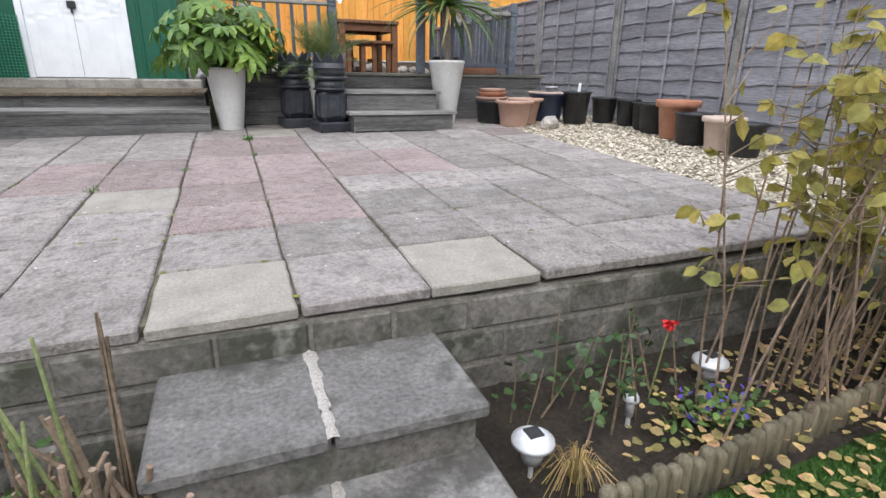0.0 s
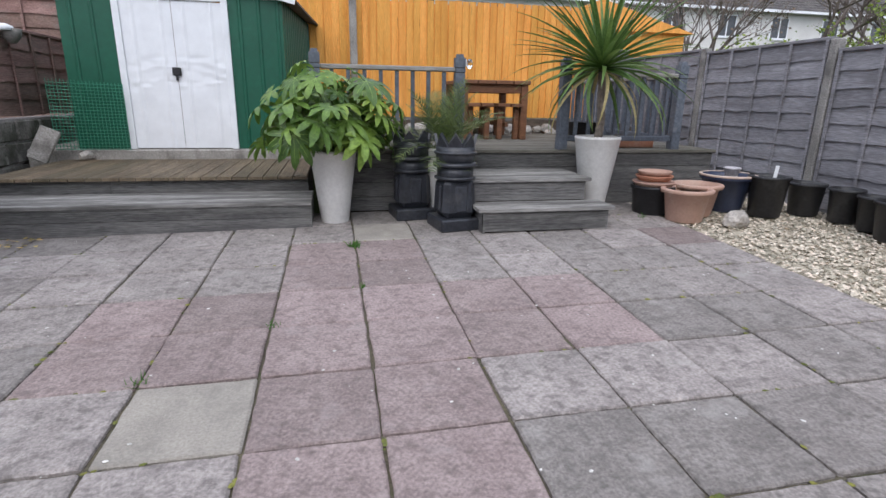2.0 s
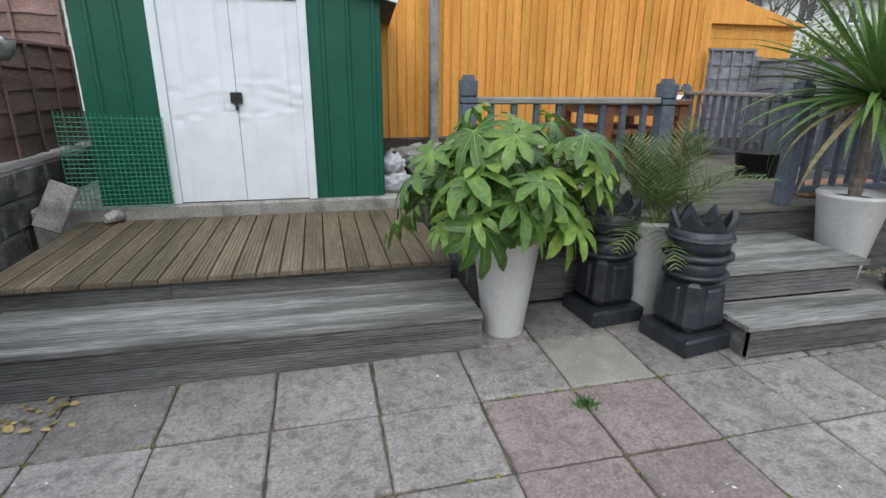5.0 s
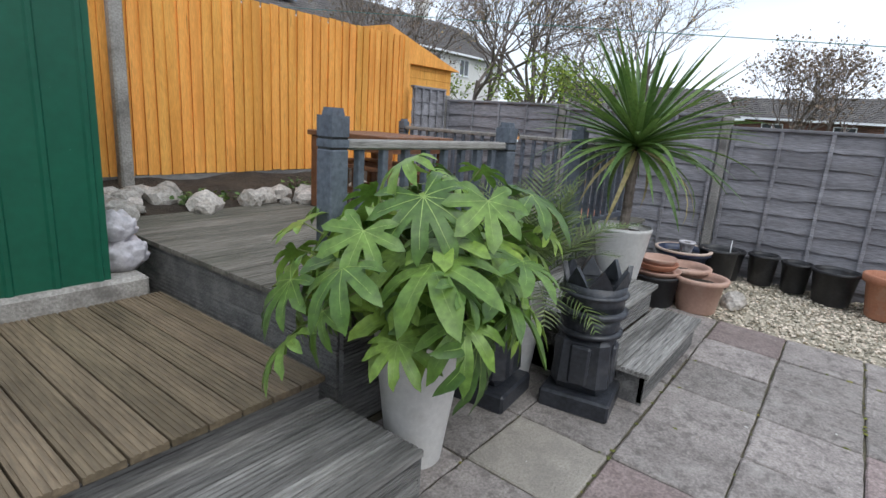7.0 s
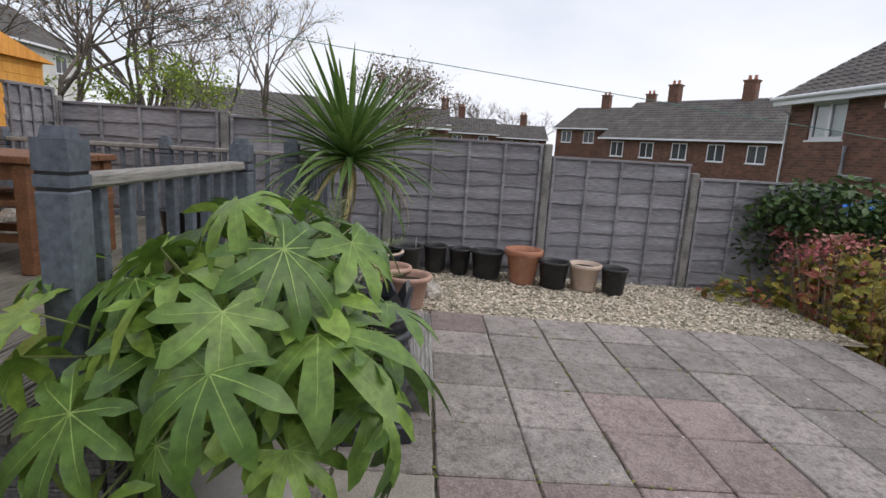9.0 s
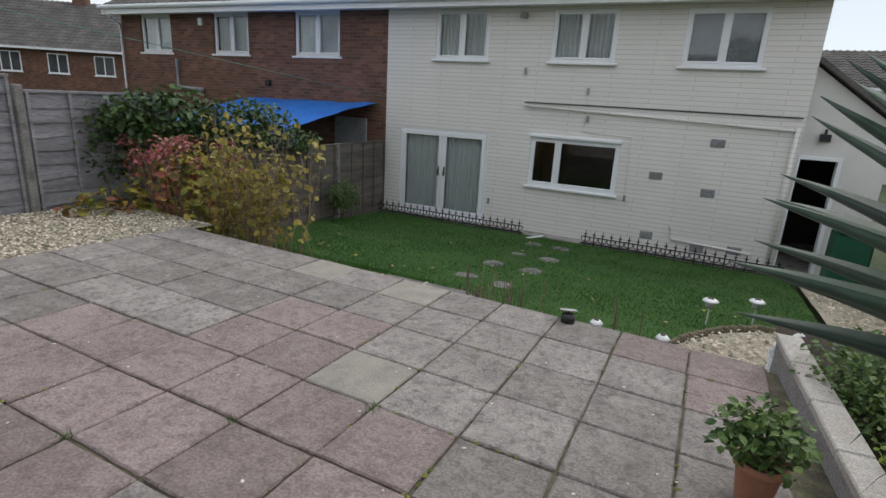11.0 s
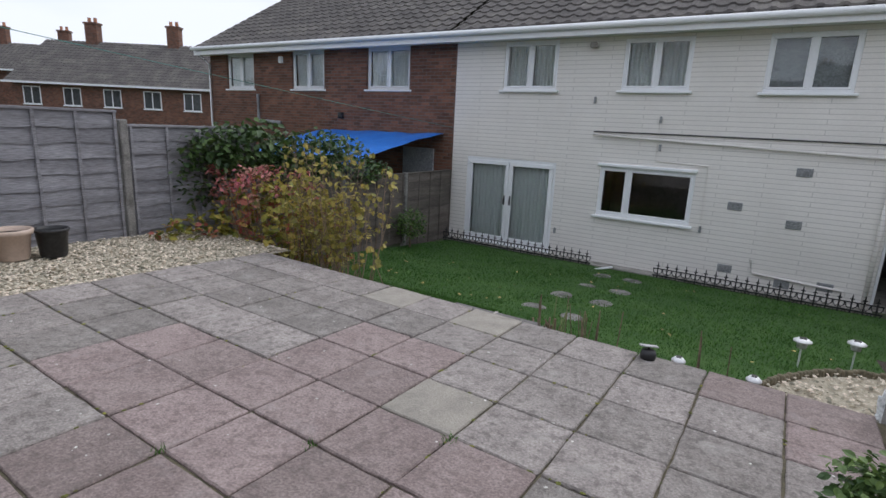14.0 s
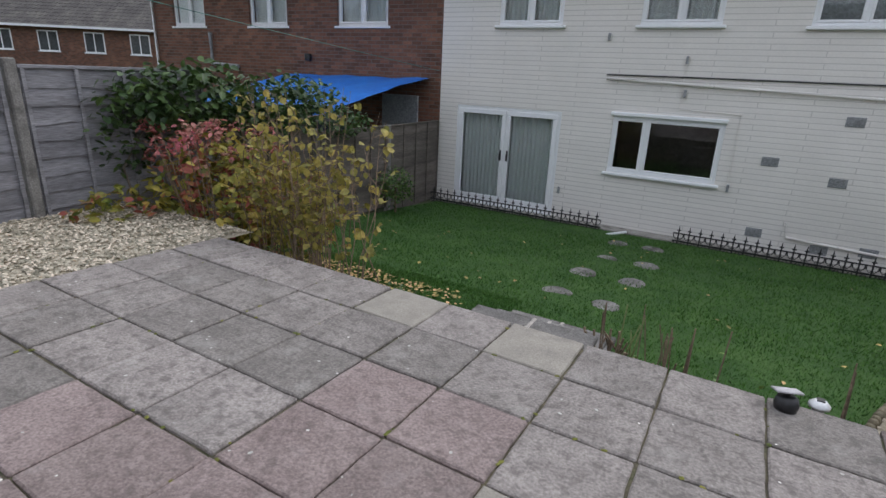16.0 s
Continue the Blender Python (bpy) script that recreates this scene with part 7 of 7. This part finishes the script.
for i in range(-6, 6):
    for j in range(0, 10):
        if j == 9 and not (-1 <= i <= 2 or i >= 4):
            continue
        key = "pink" if (i, j) in PINK else "buff" if (i, j) in BUFF else "grey"
        x, y = (i + 0.5) * P, (j + 0.5) * P
        m = Matrix.Translation((x + U(-0.004, 0.004), y + U(-0.004, 0.004), pz(x, y) + U(-0.003, 0.003))) @ tilt @ Matrix.Rotation(radians(U(-0.5, 0.5)) + math.pi / 2 * RNG.randint(0, 3), 4, "Z")
        place(slab_mesh[key][RNG.randint(0, 3)], "slab", patio, m)
# steps down to the lawn
gs = thing("garden_steps", "three worn concrete slab steps down to the lawn", "steps", at=(0, 0, 0))
sm = finish("step_slab", boxes((-0.222, 0.222, -0.235, 0.235, -0.05, 0.0), bevel=0.01), M_STEP)
for k, (zt, yc) in enumerate(((-0.165, -0.225), (-0.34, -0.60), (-0.50, -0.97))):
    for s in (-1, 1):
        place(sm, "step_slab", gs, Matrix.Translation((0.02 + 0.229 * s, yc, zt + U(-0.004, 0.004))) @ Matrix.Rotation(radians(U(-0.6, 0.6)), 4, "Z"))
    part("riser", boxes((-0.40, 0.44, yc - 0.2, yc + 0.2, zt - 0.2, zt - 0.052)), M_BLOCK, gs, "mossy block riser")
    bm = sheet(bmesh.new(), 4, 26, lambda u, v: (0.02 + (u - 0.5) * (0.034 + 0.03 * noise.noise((v * 6, k, 1.0)) + 0.02 * noise.noise((v * 21, k, 5.0))) + 0.006 * noise.noise((v * 5, k, 2)),
                                                 yc - 0.238 + 0.47 * v, zt + 0.004 - 0.012 * abs(u - 0.5) + 0.003 * noise.noise((u * 9, v * 30, k))))
    part("mortar_joint", bm, M_COPING, gs, "pale mortar smeared between the slabs", True)
# blocks of the front wall
bmz = {}
for L in (0.44, 0.29, 0.215):
    bmz[L] = finish("block", boxes((-L / 2 + 0.004, L / 2 - 0.004, -0.05, 0.0, -0.066, 0.066), bevel=0.012), M_BLOCK)
for row in range(4):
    x = -2.75 + (0.15 if row % 2 else 0)
    while x < 2.7:
        L = RNG.choice((0.44, 0.44, 0.29))
        if x + L > 2.78:
            L = 0.215
        place(bmz[L], "block", front_wall, Matrix.Translation((x + L / 2, 0.053 + U(-0.004, 0.004), -0.125 - 0.14 * row)))
        x += L
pw = bpy.data.objects["planter_wall"]
cope = finish("coping_stone", boxes((-0.075, 0.075, -0.22, 0.22, 0, 0.05), bevel=0.008), M_COPING)
for k in range(9):
    place(cope, "coping_stone", pw, Matrix.Translation((planter_x(0.10 + 0.445 * k), 0.10 + 0.445 * k, 0.117)) @ Matrix.Rotation(radians(5.0 + U(-0.6, 0.6)), 4, "Z"))
# half-log edging
ed = thing("log_roll_edging", "low half-log timber edging along the bed", "garden edging", at=(0, 0, 0))
lm = finish("log", lathe(bmesh.new(), [(0.026, -0.12), (0.027, 0.10), (0.02, 0.115)], 8), M_LOG, True)
for k in range(66):
    x = 0.78 + 0.052 * k
    y = -0.64 + 0.10 * min(1, max(0, (x - 0.8) / 1.2)) + 0.12 * max(0, (x - 2.2)) / 2
    place(lm, "log", ed, Matrix.Translation((x, y, -0.545 + U(-0.012, 0.012))) @ Matrix.Rotation(radians(U(-4, 4)), 4, "X"))
for k in range(60):
    a = k / 59
    x = -2.0 - 1.75 * a ** 1.5
    y = edge_y(x)
    place(lm, "log", ed, Matrix.Translation((x, y, lawn_z(y) + 0.02 + U(-0.012, 0.012))))

ICO_V = [(0, 0, 0.7), (0.9, 0, 0.1), (0.3, 0.85, 0), (-0.75, 0.5, 0.1), (-0.7, -0.55, 0), (0.3, -0.9, 0.1), (0.1, 0.1, -0.5)]
ICO_F = [(0, 1, 2), (0, 2, 3), (0, 3, 4), (0, 4, 5), (0, 5, 1), (6, 2, 1), (6, 3, 2), (6, 4, 3), (6, 5, 4), (6, 1, 5)]
rg = random.Random(77)
mats = []
for _ in range(12000):
    x, y = rg.uniform(2.77, 4.4), rg.uniform(-0.3, 4.6)
    s = rg.uniform(0.008, 0.02)
    mats.append(np.array(Matrix.LocRotScale((x, y, pz(x, y) - 0.02 + 0.012 * noise.noise((x * 5, y * 5, 0)) + rg.uniform(0, 0.008)), Euler((rg.uniform(-0.5, 0.5), rg.uniform(-0.5, 0.5), rg.uniform(0, 6.3))), (s * 1.3, s, s * 0.7))))
swarm("gravel_stones", ICO_V, ICO_F, mats, M_PEBBLE, None, "loose pale cream and buff gravel stones", "gravel", "stuff")
mats = []
for _ in range(5000):
    x, y = rg.uniform(-4.9, -2.0), rg.uniform(-6.2, -0.1)
    if x > -3.75 and y < edge_y(x):
        continue
    s = rg.uniform(0.012, 0.024)
    mats.append(np.array(Matrix.LocRotScale((x, y, lawn_z(y) + 0.1), Euler((rg.uniform(-0.5, 0.5), rg.uniform(-0.5, 0.5), rg.uniform(0, 6.3))), (s * 1.3, s, s * 0.7))))
swarm("side_gravel_stones", ICO_V, ICO_F, mats, M_PEBBLE, None, "loose pale gravel stones beside the lawn", "gravel", "stuff")
mats = []
for k in range(90000):
    if k < 26000:
        x, y = rg.uniform(0.6, 3.2), rg.uniform(-1.8, -0.64)
        s = 1.0
    else:
        x, y = rg.uniform(-3.7, 4.25), rg.uniform(-6.32, -0.64)
        s = 1.15
    if -0.46 < x < 0.5 and y > -1.2:
        continue
    if x < -2.0 and y > edge_y(x):
        continue
    mats.append(np.array(Matrix.LocRotScale((x, y, lawn_z(y) - 0.004), Euler((rg.uniform(-0.6, 0.6), rg.uniform(-0.6, 0.6), rg.uniform(0, 6.3))), (0.005 * s, 0.02, rg.uniform(0.018, 0.036) * s))))
swarm("grass", [(-1, 0, 0), (1, 0, 0), (0, 0.6, 1)], [(0, 1, 2)], mats, M_BLADE, None, "short mown green grass blades of the lawn", "grass", "stuff")
mats = []
for k in range(1600):
    if k < 1410:
        x, y = 1.0 + 2.2 * rg.random() ** 0.7, rg.uniform(-1.5, -0.12)
        z = lawn_z(y) + 0.03 if y < -0.66 else -0.53 + 0.1 * (y + 0.9)
    elif k < 1480:
        x, y = rg.uniform(-2.8, 4), rg.uniform(-6, -1)
        z = lawn_z(y) + 0.03
    elif k < 1530:
        x, y = rg.uniform(-2.75, -2.2), rg.uniform(3.85, 4.08)
        z = pz(x, y) + 0.006
    else:
        x, y = rg.uniform(1.3, 4.0), rg.uniform(-0.5, -0.2)
        z = -0.48
    s = rg.uniform(0.026, 0.058)
    mats.append(np.array(Matrix.LocRotScale((x, y, z), Euler((rg.uniform(-0.35, 0.35), rg.uniform(-0.35, 0.35), rg.uniform(0, 6.3))), (s * 1.2, s, s))))
swarm("fallen_leaves", LEAF_V, LEAF_F, mats, M_FALLEN, None, "dry yellow and tan fallen leaves on the lawn and bed", "fallen leaves", "stuff")
mats = []
for k in range(420):
    i, j = rg.randint(-6, 6), rg.randint(0, 9)
    x, y = (i * P + rg.gauss(0, 0.004), rg.uniform(0.1, 4.1)) if k % 2 else (rg.uniform(-2.7, 2.7), j * P + rg.gauss(0, 0.004))
    if y < 0.06 or noise.noise((x * 1.3, y * 1.3, 9)) < -0.05:
        continue
    s = rg.uniform(0.005, 0.016)
    mats.append(np.array(Matrix.LocRotScale((x, y, pz(x, y) - 0.004), Euler((0, 0, rg.uniform(0, 6.3))), (s * 1.5, s, s * 0.5))))
swarm("moss", ICO_V, ICO_F, mats, M_MOSS, None, "small clumps of yellow-green moss in the paving joints", "moss", "stuff")
mats = []
for k in range(160):
    x, y = rg.uniform(-2.7, 2.7), rg.uniform(0.1, 4.0)
    s = rg.uniform(0.003, 0.009)
    mats.append(np.array(Matrix.LocRotScale((x, y, pz(x, y) + 0.0025), Euler((0, 0, rg.uniform(0, 6.3))), (s * 1.4, s, s * 0.25))))
swarm("paving_specks", ICO_V, ICO_F, mats, M_SPECK, None, "tiny pale chips and droppings scattered on the slabs", "debris", "stuff")
bed = leafy("bed_weeds", "low green weeds among the rocks by the fence", M_SHRUB, None, blob(220, (0.55, 7.3, 0.76), (0.35, 0.18, 0.07), 0.045, 0.3) + blob(160, (1.9, 7.45, 0.8), (0.5, 0.2, 0.08), 0.04, 0.3))
